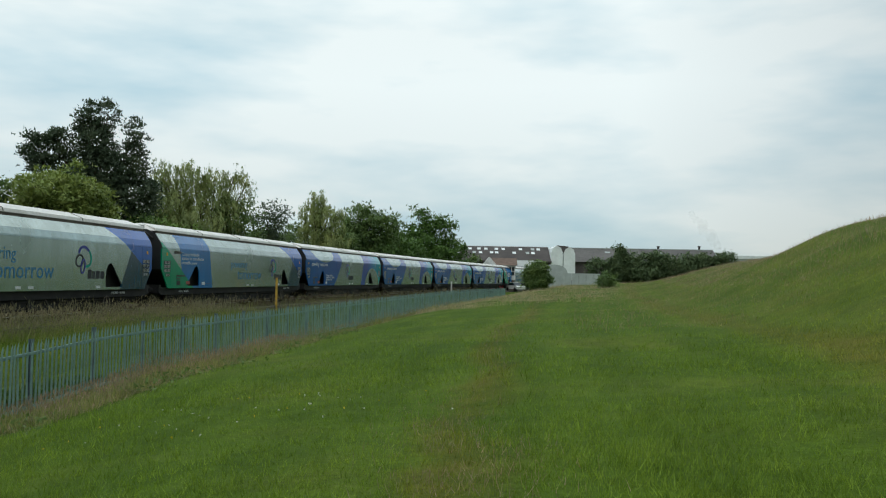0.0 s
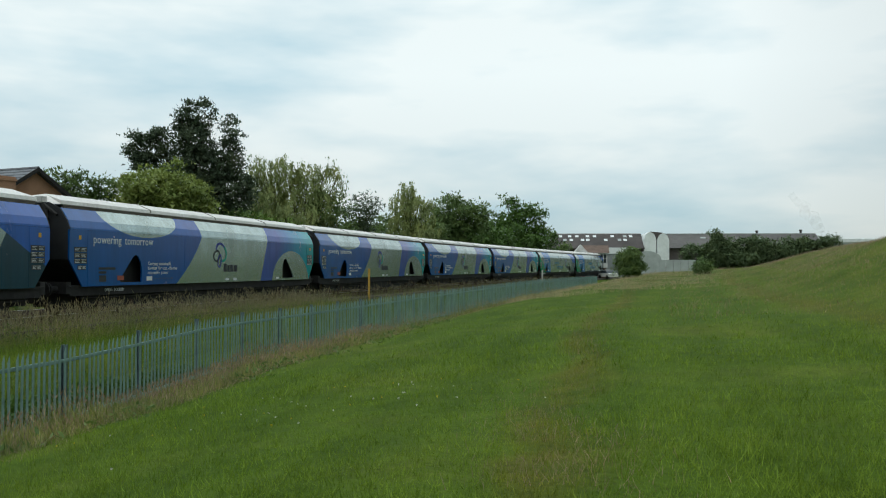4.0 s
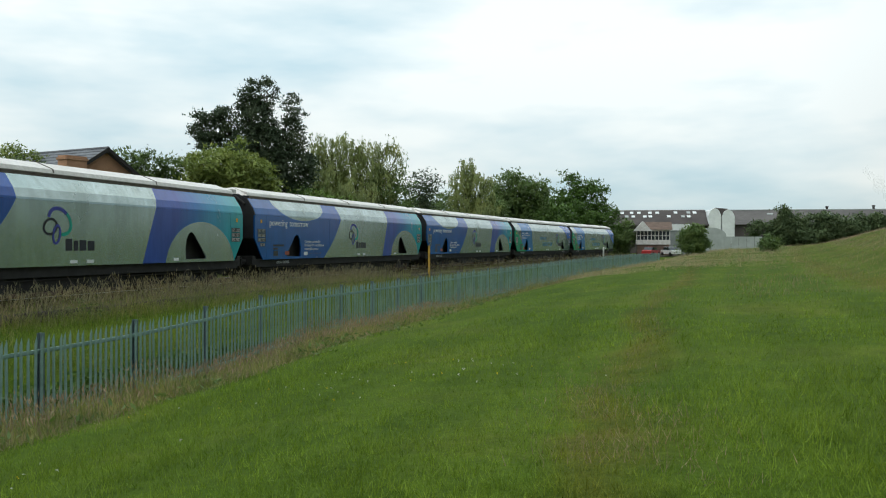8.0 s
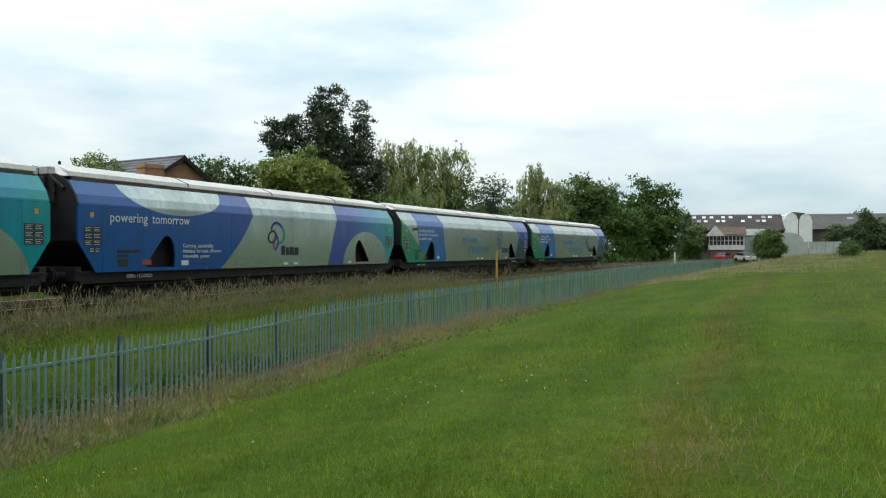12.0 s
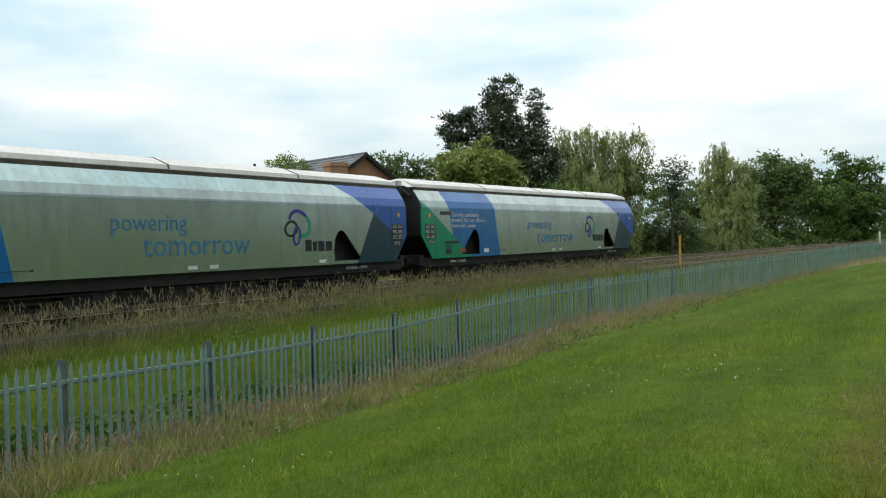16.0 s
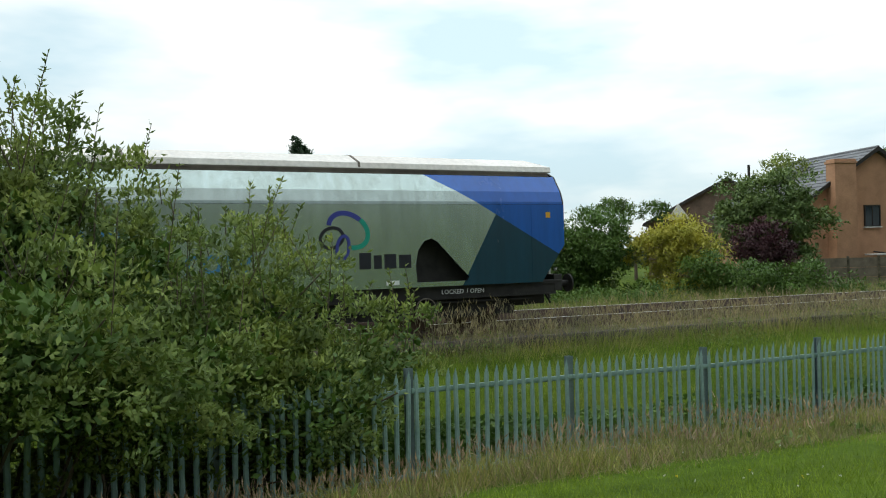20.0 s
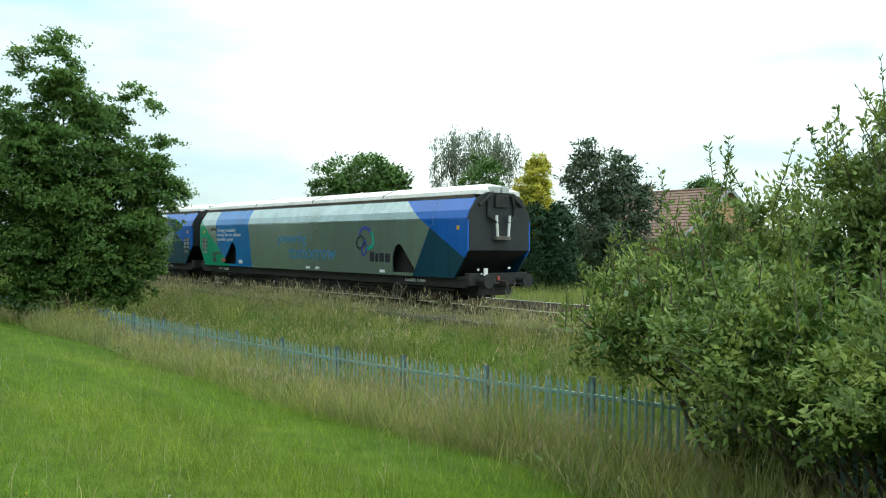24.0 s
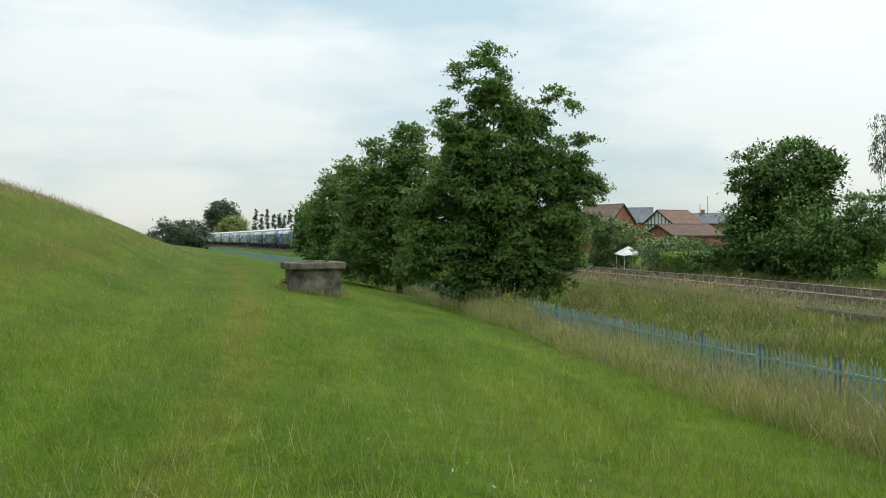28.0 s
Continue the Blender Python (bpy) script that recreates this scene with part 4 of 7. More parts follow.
            if v.co.z > 2.94:
                v.co.z = 2.94 + (v.co.z - 2.94) * 1.165
    return root


LIPGREY = plain("grey_label_plate", (0.10, 0.09, 0.085), (0.07, 0.065, 0.06), 0.7)


# ---- trees and bushes ----
def crown_points(blobs, n, rng, shell=0.55, rough=0.35, stray_share=0.12, gaps=-0.55):
    """Places spread through rounded masses, thicker towards their outsides, with an uneven outline."""
    b = np.array(blobs, float)
    vol = (b[:, 3] * b[:, 4] * b[:, 5]) ** 0.75
    pick = rng.choice(len(b), size=n, p=vol / vol.sum())
    d = rng.normal(size=(n, 3))
    d /= np.linalg.norm(d, axis=1, keepdims=True)
    f = 1 + rough * (np.sin(d[:, 0] * 5 + pick * 1.7) * np.sin(d[:, 1] * 6 + pick) * np.cos(d[:, 2] * 5 + pick * 2.3))
    r = (shell + (1 - shell) * rng.random(n) ** 0.6) * f
    stray = rng.random(n) < stray_share
    r = np.where(stray, r * rng.uniform(1.03, 1.2, n), r)
    # hollows between the boughs, where the leaves lie deeper in the shade
    p = b[pick, :3] + d * r[:, None] * b[pick, 3:]
    hollow = np.sin(2.5 * p[:, 0] + 1.4 * np.sin(1.1 * p[:, 1])) + np.sin(2.2 * p[:, 1] + 1.0) + 1.2 * np.sin(3.6 * p[:, 2] + 0.8 * np.sin(p[:, 0]))
    r = np.where(hollow < gaps, r * 0.74, r)
    return b[pick, :3] + d * r[:, None] * b[pick, 3:], d


def foliage(blobs, clumps, per, spread, leaf, material, rng, shell=0.5, rough=0.2, droop=0.0, hang=0.0, up=0.1, flat=0.8, stray_share=0.12, pad=0.55, gaps=-0.8, bough=4, wide=1.9, corners=3, lift=0.15):
    """Leaves in clumps, the clumps on flat, slightly drooping boughs, the boughs spread over the masses of the crown."""
    nb = max(1, clumps // bough)
    c, d = crown_points(blobs, nb, rng, shell, rough, stray_share, gaps)
    n = d * 0.75 + np.array([0, 0, 0.8])
    n /= np.linalg.norm(n, axis=1, keepdims=True)
    off = rng.normal(size=(nb, bough, 3))
    off -= n[:, None, :] * np.sum(off * n[:, None, :], axis=2, keepdims=True) * 0.6
    off *= (spread * wide * 0.6 * rng.uniform(0.6, 1.4, nb))[:, None, None]
    off[:, :, 2] -= 0.22 * np.linalg.norm(off, axis=2)
    c = (c[:, None, :] + off).reshape(-1, 3)
    d, n = np.repeat(d, bough, axis=0), np.repeat(n, bough, axis=0)
    clumps = len(c)
    size = np.repeat(spread * rng.uniform(0.55, 1.35, clumps), per)[:, None]
    scatter = rng.normal(size=(clumps * per, 3))
    pos = np.repeat(c, per, axis=0) + scatter * size * (np.array([0.4, 0.4, 0.4]) if hang else np.array([1, 1, pad]))
    along = np.repeat(d, per, axis=0) * 0.6 + rng.normal(size=pos.shape) * 0.7 + np.array([0, 0, up - droop])
    out = np.repeat(d * 0.45 + n * 0.55, per, axis=0) + scatter * 0.35 + np.array([0, 0, lift + (0.55 - pad)])
    out /= np.linalg.norm(out, axis=1, keepdims=True)
    if hang:
        along = along * np.array([0.35, 0.35, 0.3]) - np.array([0, 0, 0.9])
        pos[:, 2] -= rng.random(len(pos)) ** 1.3 * hang * np.repeat(rng.uniform(0.2, 1.2, clumps), per)
    return leaf_mesh("crown", pos, along, leaf[0], leaf[1], material, rng, flat, out, corners)


def limbs(bm, base, blobs, girth, rng, forks=3):
    """A tapered trunk, and limbs that reach into the masses of the crown."""
    base = Vector(base)
    top = max(b[2] for b in blobs)
    cx, cy = sum(b[0] for b in blobs) / len(blobs), sum(b[1] for b in blobs) / len(blobs)
    mid = Vector((cx * 0.4 + base.x * 0.6, cy * 0.4 + base.y * 0.6, base.z + (top - base.z) * 0.45))
    rod(bm, base - Vector((0, 0, 0.3)), base + (mid - base) * 0.5, girth, girth * 0.8, 9)
    rod(bm, base + (mid - base) * 0.5, mid, girth * 0.8, girth * 0.6, 9)
    for b in blobs:
        p = Vector(b[:3])
        start = base + (mid - base) * rng.uniform(0.5, 1.0)
        k = start + (p - start) * 0.5 + Vector((0, 0, 0.06 * (p - start).length))
        rod(bm, start, k, girth * 0.4, girth * 0.25, 6)
        rod(bm, k, p, girth * 0.25, girth * 0.1, 6)
        for _ in range(forks):
            q = p + Vector(rng.normal(size=3).tolist()).normalized() * (0.8 * min(b[3:]))
            rod(bm, k + (p - k) * rng.uniform(0.3, 0.9), q, girth * 0.12, girth * 0.03, 5)
    return bm


def tree(name, label, x, y, blobs, material, clumps=260, per=14, spread=0.35, leaf=(0.24, 0.13), girth=0.16, seed=1, base=None, category="tree", group="", extra=(), **kw):
    """blobs: (dx, dy, height of middle, rx, ry, rz) from the foot."""
    rng = np.random.default_rng(seed)
    z = float(ground_z(x, y)) if base is None else base
    root = thing(name, label, category, pose(x, y, z), group)
    bm = limbs(bmesh.new(), (0, 0, 0), blobs, girth, rng)
    part("trunk", bm, M_BARK, root)
    ob = new("crown", foliage(blobs, clumps, per, spread, leaf, material, rng, **kw))
    ob.parent = root
    for bl, mt, cl, pr in extra:
        ob = new("crown", foliage(bl, cl, pr, spread, leaf, mt, rng, **kw))
        ob.parent = root
    return root


def grow(name, label, category, material, masses, clumps, per, spread, leaf, seed=1, skirt=True, fine=1.6, sparse=(), thin=40, **kw):
    """A tree or shrub whose crown fills the given masses: (x, y, z, half width, half height) in the world."""
    x = sum(m[0] for m in masses) / len(masses)
    y = sum(m[1] for m in masses) / len(masses)
    base = min(float(ground_z(x, y)), min(m[2] - m[4] for m in masses) + 0.4)
    blobs = [(mx - x, my - y, mz - base, w, w, h) for mx, my, mz, w, h in masses]
    if skirt:
        w = 0.8 * max(b[3] for b in blobs)
        low = min(b[2] for b in blobs)
        blobs.append((0.0, 0.0, low * 0.45, w, w, max(0.4, low * 0.5)))
    tall = max(b[2] + b[5] for b in blobs)
    extra = [([(mx - x, my - y, mz - base, w, w, h) for mx, my, mz, w, h in sparse], material, thin, int(per * 1.3))] if sparse else ()
    clumps, per, spread, leaf = int(clumps * fine), int(per * 1.3), spread * 0.8, (leaf[0] * 0.68, leaf[1] * 0.74)
    return tree(name, label, x, y, blobs, material, clumps, per, spread, leaf, girth=0.03 + 0.018 * tall, seed=seed, base=base, category=category, extra=extra, **kw)


L_GOLD = leafy("yellow_green_leaf", (0.240, 0.245, 0.026), (0.560, 0.530, 0.085))


def build_sallow():
    """The big bush that has grown through and over the fence, with upright leafy shoots."""
    rng = np.random.default_rng(8)
    root = thing("sallow_bush", "large grey-green sallow bush grown over the steel fence", "bush", pose(-11.2, -1.3, -3.4))
    spine = [(-0.3, 6.5, 1.7, 1.2, 1.2, 1.45), (-0.3, 4.9, 2.35, 1.4, 1.3, 1.75), (-0.3, 3.2, 2.7, 1.6, 1.3, 2.2), (-0.3, 1.9, 3.2, 1.7, 1.3, 2.5), (-0.4, 0.3, 3.4, 1.7, 1.4, 2.3), (-0.3, -1.5, 3.5, 1.7, 1.4, 2.3), (-0.2, -3.6, 3.4, 1.8, 1.5, 2.6), (0.0, -5.0, 2.9, 1.7, 1.4, 2.2), (0.2, -6.3, 3.1, 1.3, 1.1, 1.6), (0.4, -7.6, 2.8, 1.1, 0.9, 0.9), (-0.3, 1.7, 4.3, 1.0, 1.0, 0.7), (-0.3, 0.2, 4.35, 1.0, 0.9, 0.65), (-0.3, -1.4, 4.35, 1.0, 0.9, 0.65), (-0.2, -2.9, 4.5, 1.0, 0.9, 0.7), (-0.2, -4.3, 4.3, 1.0, 0.9, 0.7)]
    front = [(0.7, 5.2, 1.5, 1.0, 1.2, 1.0), (1.3, 3.4, 2.2, 1.3, 1.2, 1.0), (1.8, 2.0, 2.6, 1.5, 1.2, 1.0), (2.3, 0.4, 2.75, 1.8, 1.2, 0.8), (2.4, -1.3, 2.85, 1.9, 1.2, 0.8), (2.5, -3.0, 2.8, 1.9, 1.2, 0.8), (2.3, -4.7, 2.8, 1.7, 1.3, 0.85), (1.4, -6.2, 3.1, 1.0, 1.0, 0.8), (1.3, -7.4, 2.6, 0.9, 0.9, 0.6)]
    low = [(0.5, 5.6, 0.7, 0.4, 0.6, 0.6), (0.5, 4.3, 0.6, 0.35, 0.7, 0.6), (0.6, 2.8, 0.9, 0.35, 0.8, 0.8), (0.6, 1.0, 0.8, 0.35, 0.8, 0.7), (0.9, -5.8, 0.9, 0.4, 0.7, 0.8)]
    heart = [(-0.8, y, 1.1, 1.0, 1.2, 1.2) for y in (4.6, 2.9, 1.1, -0.7, -2.5, -4.3)] + [(0.1, y, 0.9, 0.6, 1.0, 1.0) for y in (1.6, 0.0, -1.6, -3.2, -4.8)]
    masses = spine + front + low + heart
    bm = bmesh.new()
    for m in masses:
        for _ in range(5):
            p = Vector((m[0] + rng.normal() * 0.4, m[1] + rng.normal() * 0.5, m[2] + rng.uniform(-0.2, 0.8) * m[5]))
            a = Vector((m[0] * 0.3 + rng.normal() * 0.3, m[1] * 0.75 + rng.normal() * 0.4, 0.0))
            k = a + (p - a) * 0.5 + Vector((rng.normal() * 0.15, rng.normal() * 0.15, 0.2))
            rod(bm, a - Vector((0, 0, 0.3)), k, 0.03, 0.02, 6)
            rod(bm, k, p, 0.02, 0.01, 5)
    part("trunk", bm, M_BARK, root)
    ob = new("crown", foliage(masses, 11400, 20, 0.09, (0.098, 0.043), L_SALLOW, rng, shell=0.42, rough=0.25, up=0.35, flat=0.5, stray_share=0.0, gaps=-0.9, bough=5, wide=2.8, corners=4, lift=1.0))
    ob.parent = root
    # larger, darker leaves added deep inside to block light and darken the hollows
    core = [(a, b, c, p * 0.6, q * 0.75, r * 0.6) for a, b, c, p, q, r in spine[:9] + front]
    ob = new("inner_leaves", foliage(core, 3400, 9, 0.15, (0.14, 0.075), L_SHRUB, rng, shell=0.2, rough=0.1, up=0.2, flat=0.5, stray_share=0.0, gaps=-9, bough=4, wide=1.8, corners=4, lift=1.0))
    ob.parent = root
    # upright shoots on top, each a stem with leaves along it
    tops = [m for m in masses if m[2] > 1.6]
    stems, pos, along = bmesh.new(), [], []
    for _ in range(640):
        m = tops[rng.integers(len(tops))]
        a = rng.uniform(0, math.tau)
        q = rng.random() ** 0.5
        x0, y0 = m[0] + m[3] * q * math.cos(a), m[1] + m[4] * q * math.sin(a)
        z0 = m[2] + m[5] * math.sqrt(max(0.0, 1 - q * q)) * 0.93 - 0.15
        h = 0.25 + 0.95 * rng.random() ** 2
        lean = Vector((rng.normal() * 0.26, rng.normal() * 0.26, 1)).normalized() * h
        rod(stems, (x0, y0, z0), (x0 + lean.x, y0 + lean.y, z0 + lean.z), 0.008, 0.004, 4)
        n = int(h * 34)
        s = rng.random(n) ** 0.8
        pos.append(np.stack([x0 + lean.x * s, y0 + lean.y * s, z0 + lean.z * s], axis=1))
        d = rng.normal(size=(n, 3)) * np.array([1, 1, 0.3]) + np.array([0, 0, 0.9])
        along.append(d)
    tagged(part("shoot_stem", stems, M_BARK, root), kind="stuff")
    ob = new("shoot_leaves", leaf_mesh("shoot_leaves", np.concatenate(pos), np.concatenate(along), 0.095, 0.034, L_SALLOW, rng))
    ob.parent = root


build_sallow()
grow("dark_tree", "tall dark grey-green broadleaf tree behind the railway", "tree", L_DARK, [(-27.9, 55.4, 8.31, 0.62, 1.20), (-27.4, 55.6, 7.34, 0.66, 0.91), (-26.5, 56.0, 8.82, 0.70, 1.16), (-26.2, 56.2, 7.35, 0.91, 1.03), (-24.9, 56.8, 10.39, 0.70, 1.24), (-23.7, 57.3, 10.81, 0.74, 1.15), (-24.3, 57.0, 8.84, 1.36, 1.48), (-22.1, 57.9, 9.42, 0.62, 1.19), (-21.9, 58.0, 7.70, 0.78, 1.40), (-23.6, 57.4, 7.04, 1.73, 1.48), (-25.2, 56.6, 5.88, 1.65, 1.40), (-22.7, 57.7, 5.39, 1.73, 1.65), (-23.9, 57.2, 4.45, 2.06, 1.48), (-21.1, 58.3, 5.47, 0.74, 1.48)], 2300, 11, 0.22, (0.30, 0.17), stray_share=0.05, gaps=-1.7, up=0.5, seed=20)
grow("light_tree", "rounded light green tree in a garden", "tree", L_LIME, [(-22.9, 48.9, 4.4, 2.51, 1.61), (-21.7, 49.5, 3.5, 1.79, 1.43), (-23.8, 48.5, 3.8, 1.43, 1.25)], 620, 12, 0.33, (0.37, 0.22), skirt=False, seed=21)
grow("garden_tree", "small mid green tree behind a house", "tree", L_MID, [(-30.1, 51.9, 4.9, 1.11, 1.39), (-31.0, 51.3, 5.4, 0.72, 0.88), (-28.4, 52.8, 5.0, 0.99, 1.03)], 300, 10, 0.28, (0.35, 0.19), seed=22)
grow("garden_tree", "thin light green tree beside a roof", "tree", L_LIME, [(-36.2, 47.9, 5.2, 1.39, 0.88), (-36.9, 47.3, 5.0, 1.19, 0.99)], 160, 9, 0.28, (0.35, 0.16), seed=23)
grow("willow_tree", "weeping willow with hanging pale foliage", "tree", L_WILLOW, [(-22.4, 65.2, 7.83, 1.01, 1.10), (-20.6, 65.8, 8.00, 1.19, 1.01), (-18.8, 66.4, 7.62, 1.10, 1.01), (-17.3, 66.8, 8.15, 0.83, 0.78), (-16.4, 67.0, 7.31, 0.41, 0.92), (-21.7, 65.5, 5.86, 1.65, 1.65), (-19.3, 66.2, 5.84, 1.83, 1.56), (-17.6, 66.7, 6.05, 1.01, 1.28), (-19.8, 66.1, 4.24, 3.21, 1.19)], 1100, 17, 0.30, (0.36, 0.10), hang=1.7, bough=3, wide=1.6, stray_share=0.05, seed=24)
grow("spiky_tree", "thin dark half-bare tree by willows", "tree", L_DARK, [(-15.7, 74.4, 5.5, 1.21, 1.11), (-16.4, 74.2, 4.6, 1.41, 1.11)], 149, 8, 0.36, (0.43, 0.20), seed=25)
grow("willow_tree", "weeping willow with pale drooping foliage", "tree", L_WILLOW, [(-14.2, 87.9, 8.15, 0.96, 1.08), (-14.7, 87.8, 6.53, 1.32, 1.56), (-13.2, 88.0, 6.21, 1.56, 1.56), (-14.7, 87.8, 4.08, 1.56, 1.80), (-12.5, 88.1, 4.05, 1.68, 2.04), (-13.5, 88.0, 1.86, 2.64, 2.04)], 800, 17, 0.32, (0.42, 0.12), hang=1.6, bough=3, wide=1.6, stray_share=0.05, seed=26)
grow("dark_tree", "dense dark green tree beside the track", "tree", L_MID, [(-11.9, 108.4, 7.0, 2.38, 1.88), (-9.4, 108.6, 6.2, 2.53, 2.02), (-12.9, 108.2, 5.2, 2.89, 1.81)], 598, 11, 0.54, (0.61, 0.35), seed=27)
grow("dark_tree", "dense dark green tree on the track side", "tree", L_SHRUB, [(-5.6, 142.9, 9.1, 1.90, 2.46), (-3.0, 143.0, 8.1, 2.84, 2.37), (-8.5, 142.7, 7.2, 3.79, 2.37), (-0.2, 143.0, 5.3, 2.09, 1.90), (-6.7, 142.8, 5.3, 5.69, 2.37), (-6.4, 142.9, 11.4, 0.9, 1.5)], 713, 11, 0.66, (0.74, 0.42), seed=28)
grow("trackside_bush", "green bush beside the running line", "bush", L_MID, [(3.2, 154.0, 1.7, 2.04, 2.65), (1.7, 154.0, 0.7, 2.04, 2.04)], 276, 10, 0.52, (0.62, 0.33), seed=29)
grow("trackside_bush", "spreading bright green shrub beside the track", "bush", L_FRESH, [(-21.9, 61.2, 1.5, 3.66, 2.50), (-18.5, 62.3, 0.3, 1.94, 1.94), (-24.7, 60.1, 0.4, 1.72, 1.94), (-20.9, 61.6, -0.4, 3.88, 1.51)], 873, 11, 0.39, (0.43, 0.22), seed=30)
grow("holly_tree", "small dark evergreen tree by the railway", "tree", L_SHRUB, [(-20.3, 45.7, 0.6, 1.16, 1.82), (-21.6, 45.1, 0.0, 0.99, 1.33)], 380, 11, 0.24, (0.27, 0.14), seed=31)
grow("garden_tree", "dark green garden tree in front of a brick house", "tree", L_MID, [(-29.2, 36.9, 2.7, 2.03, 1.62), (-30.1, 36.1, 2.0, 1.56, 1.56), (-28.0, 37.7, 1.6, 1.31, 1.40), (-29.4, 36.7, 1.1, 2.49, 1.40)], 760, 12, 0.25, (0.32, 0.20), seed=32)
grow("copper_shrub", "dark purple copper-leaved shrub", "shrub", L_PURPLE, [(-27.9, 34.0, 0.6, 1.40, 1.05), (-27.3, 34.5, 0.1, 1.17, 0.82)], 360, 11, 0.19, (0.21, 0.12), seed=33)
grow("low_shrub", "low green scrub along a garden fence", "shrub", L_SHRUB, [(-25.0, 29.9, -0.9, 1.81, 0.47), (-23.1, 31.4, -0.9, 1.29, 0.36), (-26.3, 28.8, -0.6, 1.03, 0.65)], 360, 10, 0.19, (0.21, 0.11), seed=34)
grow("garden_shrub", "green shrub beside a garage", "shrub", L_MID, [(-21.4, 44.1, -0.3, 1.23, 1.36), (-20.4, 44.5, -0.6, 0.97, 1.14)], 368, 10, 0.22, (0.26, 0.13), seed=35)
grow("hedge_shrub", "dense dark green hedge shrub", "shrub", L_SHRUB, [(-31.7, 27.4, 0.7, 1.73, 1.56), (-32.2, 26.8, -0.3, 1.39, 1.11)], 520, 12, 0.21, (0.24, 0.12), seed=36)
grow("golden_shrub", "yellow-green golden shrub by a timber fence", "shrub", L_GOLD, [(-28.5, 29.3, 0.6, 1.74, 1.14), (-27.7, 30.1, 0.2, 1.20, 1.03), (-29.3, 28.6, 0.1, 1.20, 1.03)], 560, 11, 0.21, (0.24, 0.11), seed=37)
grow("verge_scrub", "low bramble scrub on the railway verge", "scrub", L_SHRUB, [(-25.5, 30.7, -1.4, 2.92, 0.53), (-28.2, 28.3, -1.8, 2.12, 0.42), (-23.3, 32.4, -1.6, 2.12, 0.42)], 482, 10, 0.22, (0.21, 0.11), seed=38)
grow("far_tree", "dark tree far behind gardens", "tree", L_SHRUB, [(-52.0, 46.7, 3.8, 1.49, 0.65), (-49.8, 49.1, 3.4, 1.02, 0.65)], 168, 10, 0.27, (0.30, 0.16), skirt=False, stray_share=0.03, seed=39)
grow("hedge_shrub", "dense dark green garden hedge", "shrub", L_SHRUB, [(-36.2, 20.9, 1.54, 1.13, 1.18), (-35.6, 21.8, 1.14, 1.02, 1.20), (-36.3, 20.8, 0.37, 1.24, 1.06), (-34.8, 23.1, 1.13, 1.21, 1.09), (-34.0, 24.3, 0.99, 1.23, 1.05), (-33.4, 25.0, 1.23, 1.09, 1.06)], 900, 12, 0.23, (0.25, 0.14), seed=40)
grow("golden_cypress", "small rounded golden garden cypress", "tree", L_GOLD, [(-53.5, 26.7, 3.42, 0.70, 0.91), (-53.5, 26.7, 2.69, 0.99, 0.66)], 260, 12, 0.18, (0.24, 0.11), rough=0.06, shell=0.3, gaps=-9, seed=42)
grow("leaning_conifer", "dark dense pointed cypress leaning to one side", "tree", L_CYPRESS, [(-44.3, 16.9, 6.50, 0.22, 0.45), (-44.3, 17.0, 6.00, 0.42, 0.58), (-44.2, 17.3, 5.68, 0.48, 0.58), (-44.2, 17.2, 5.12, 0.77, 0.64), (-44.0, 17.8, 5.23, 0.64, 0.52), (-44.1, 17.5, 4.49, 1.10, 0.64), (-43.8, 18.2, 4.73, 0.71, 0.52), (-44.0, 17.7, 3.81, 1.35, 0.71), (-43.6, 18.6, 3.79, 0.65, 0.78), (-44.0, 17.8, 2.88, 1.61, 0.64)], 3200, 13, 0.09, (0.17, 0.085), rough=0.03, shell=0.5, stray_share=0.0, gaps=-9, up=0.8, bough=2, wide=1.0, seed=43)
grow("garden_shrub", "dark evergreen shrub at the foot of a cypress", "shrub", L_SHRUB, [(-43.4, 14.9, 2.57, 0.93, 0.68), (-43.0, 16.0, 2.74, 0.93, 0.68), (-42.5, 17.3, 2.93, 1.18, 0.62)], 320, 11, 0.20, (0.26, 0.14), seed=93)
grow("garden_tree", "large green tree behind the bush", "tree", L_MID, [(-41.7, -5.7, 7.4, 1.25, 1.11), (-41.9, -3.2, 7.0, 1.45, 0.97), (-41.8, -4.5, 6.0, 2.92, 1.67), (-41.8, -4.4, 3.8, 3.34, 1.67)], 900, 12, 0.28, (0.35, 0.22), seed=44)
grow("round_tree", "dense rounded dark green tree", "tree", L_SHRUB, [(-29.6, -41.8, 4.2, 2.65, 1.49), (-28.2, -42.8, 3.5, 1.26, 1.06), (-30.9, -40.8, 3.9, 1.33, 1.26), (-29.6, -41.8, 2.6, 2.65, 1.66), (-29.8, -41.6, 0.6, 2.32, 1.66), (-27.9, -43.0, 0.9, 1.49, 1.66)], 1100, 12, 0.28, (0.35, 0.22), seed=45)
grow("birch_tree", "silver birch with pale drooping foliage", "tree", L_BIRCH, [(-36.1, -39.0, 6.4, 2.41, 1.24), (-34.7, -40.2, 5.8, 0.90, 1.38), (-37.4, -37.6, 6.1, 0.97, 1.45)], 561, 12, 0.28, (0.28, 0.09), hang=1.6, seed=46)
grow("garden_tree", "dark green tree in front of a birch", "tree", L_SHRUB, [(-34.2, -36.6, 3.5, 1.46, 2.44), (-34.2, -36.6, 1.3, 1.79, 1.95), (-34.8, -36.0, -0.5, 1.95, 1.30)], 720, 12, 0.25, (0.32, 0.18), seed=47)
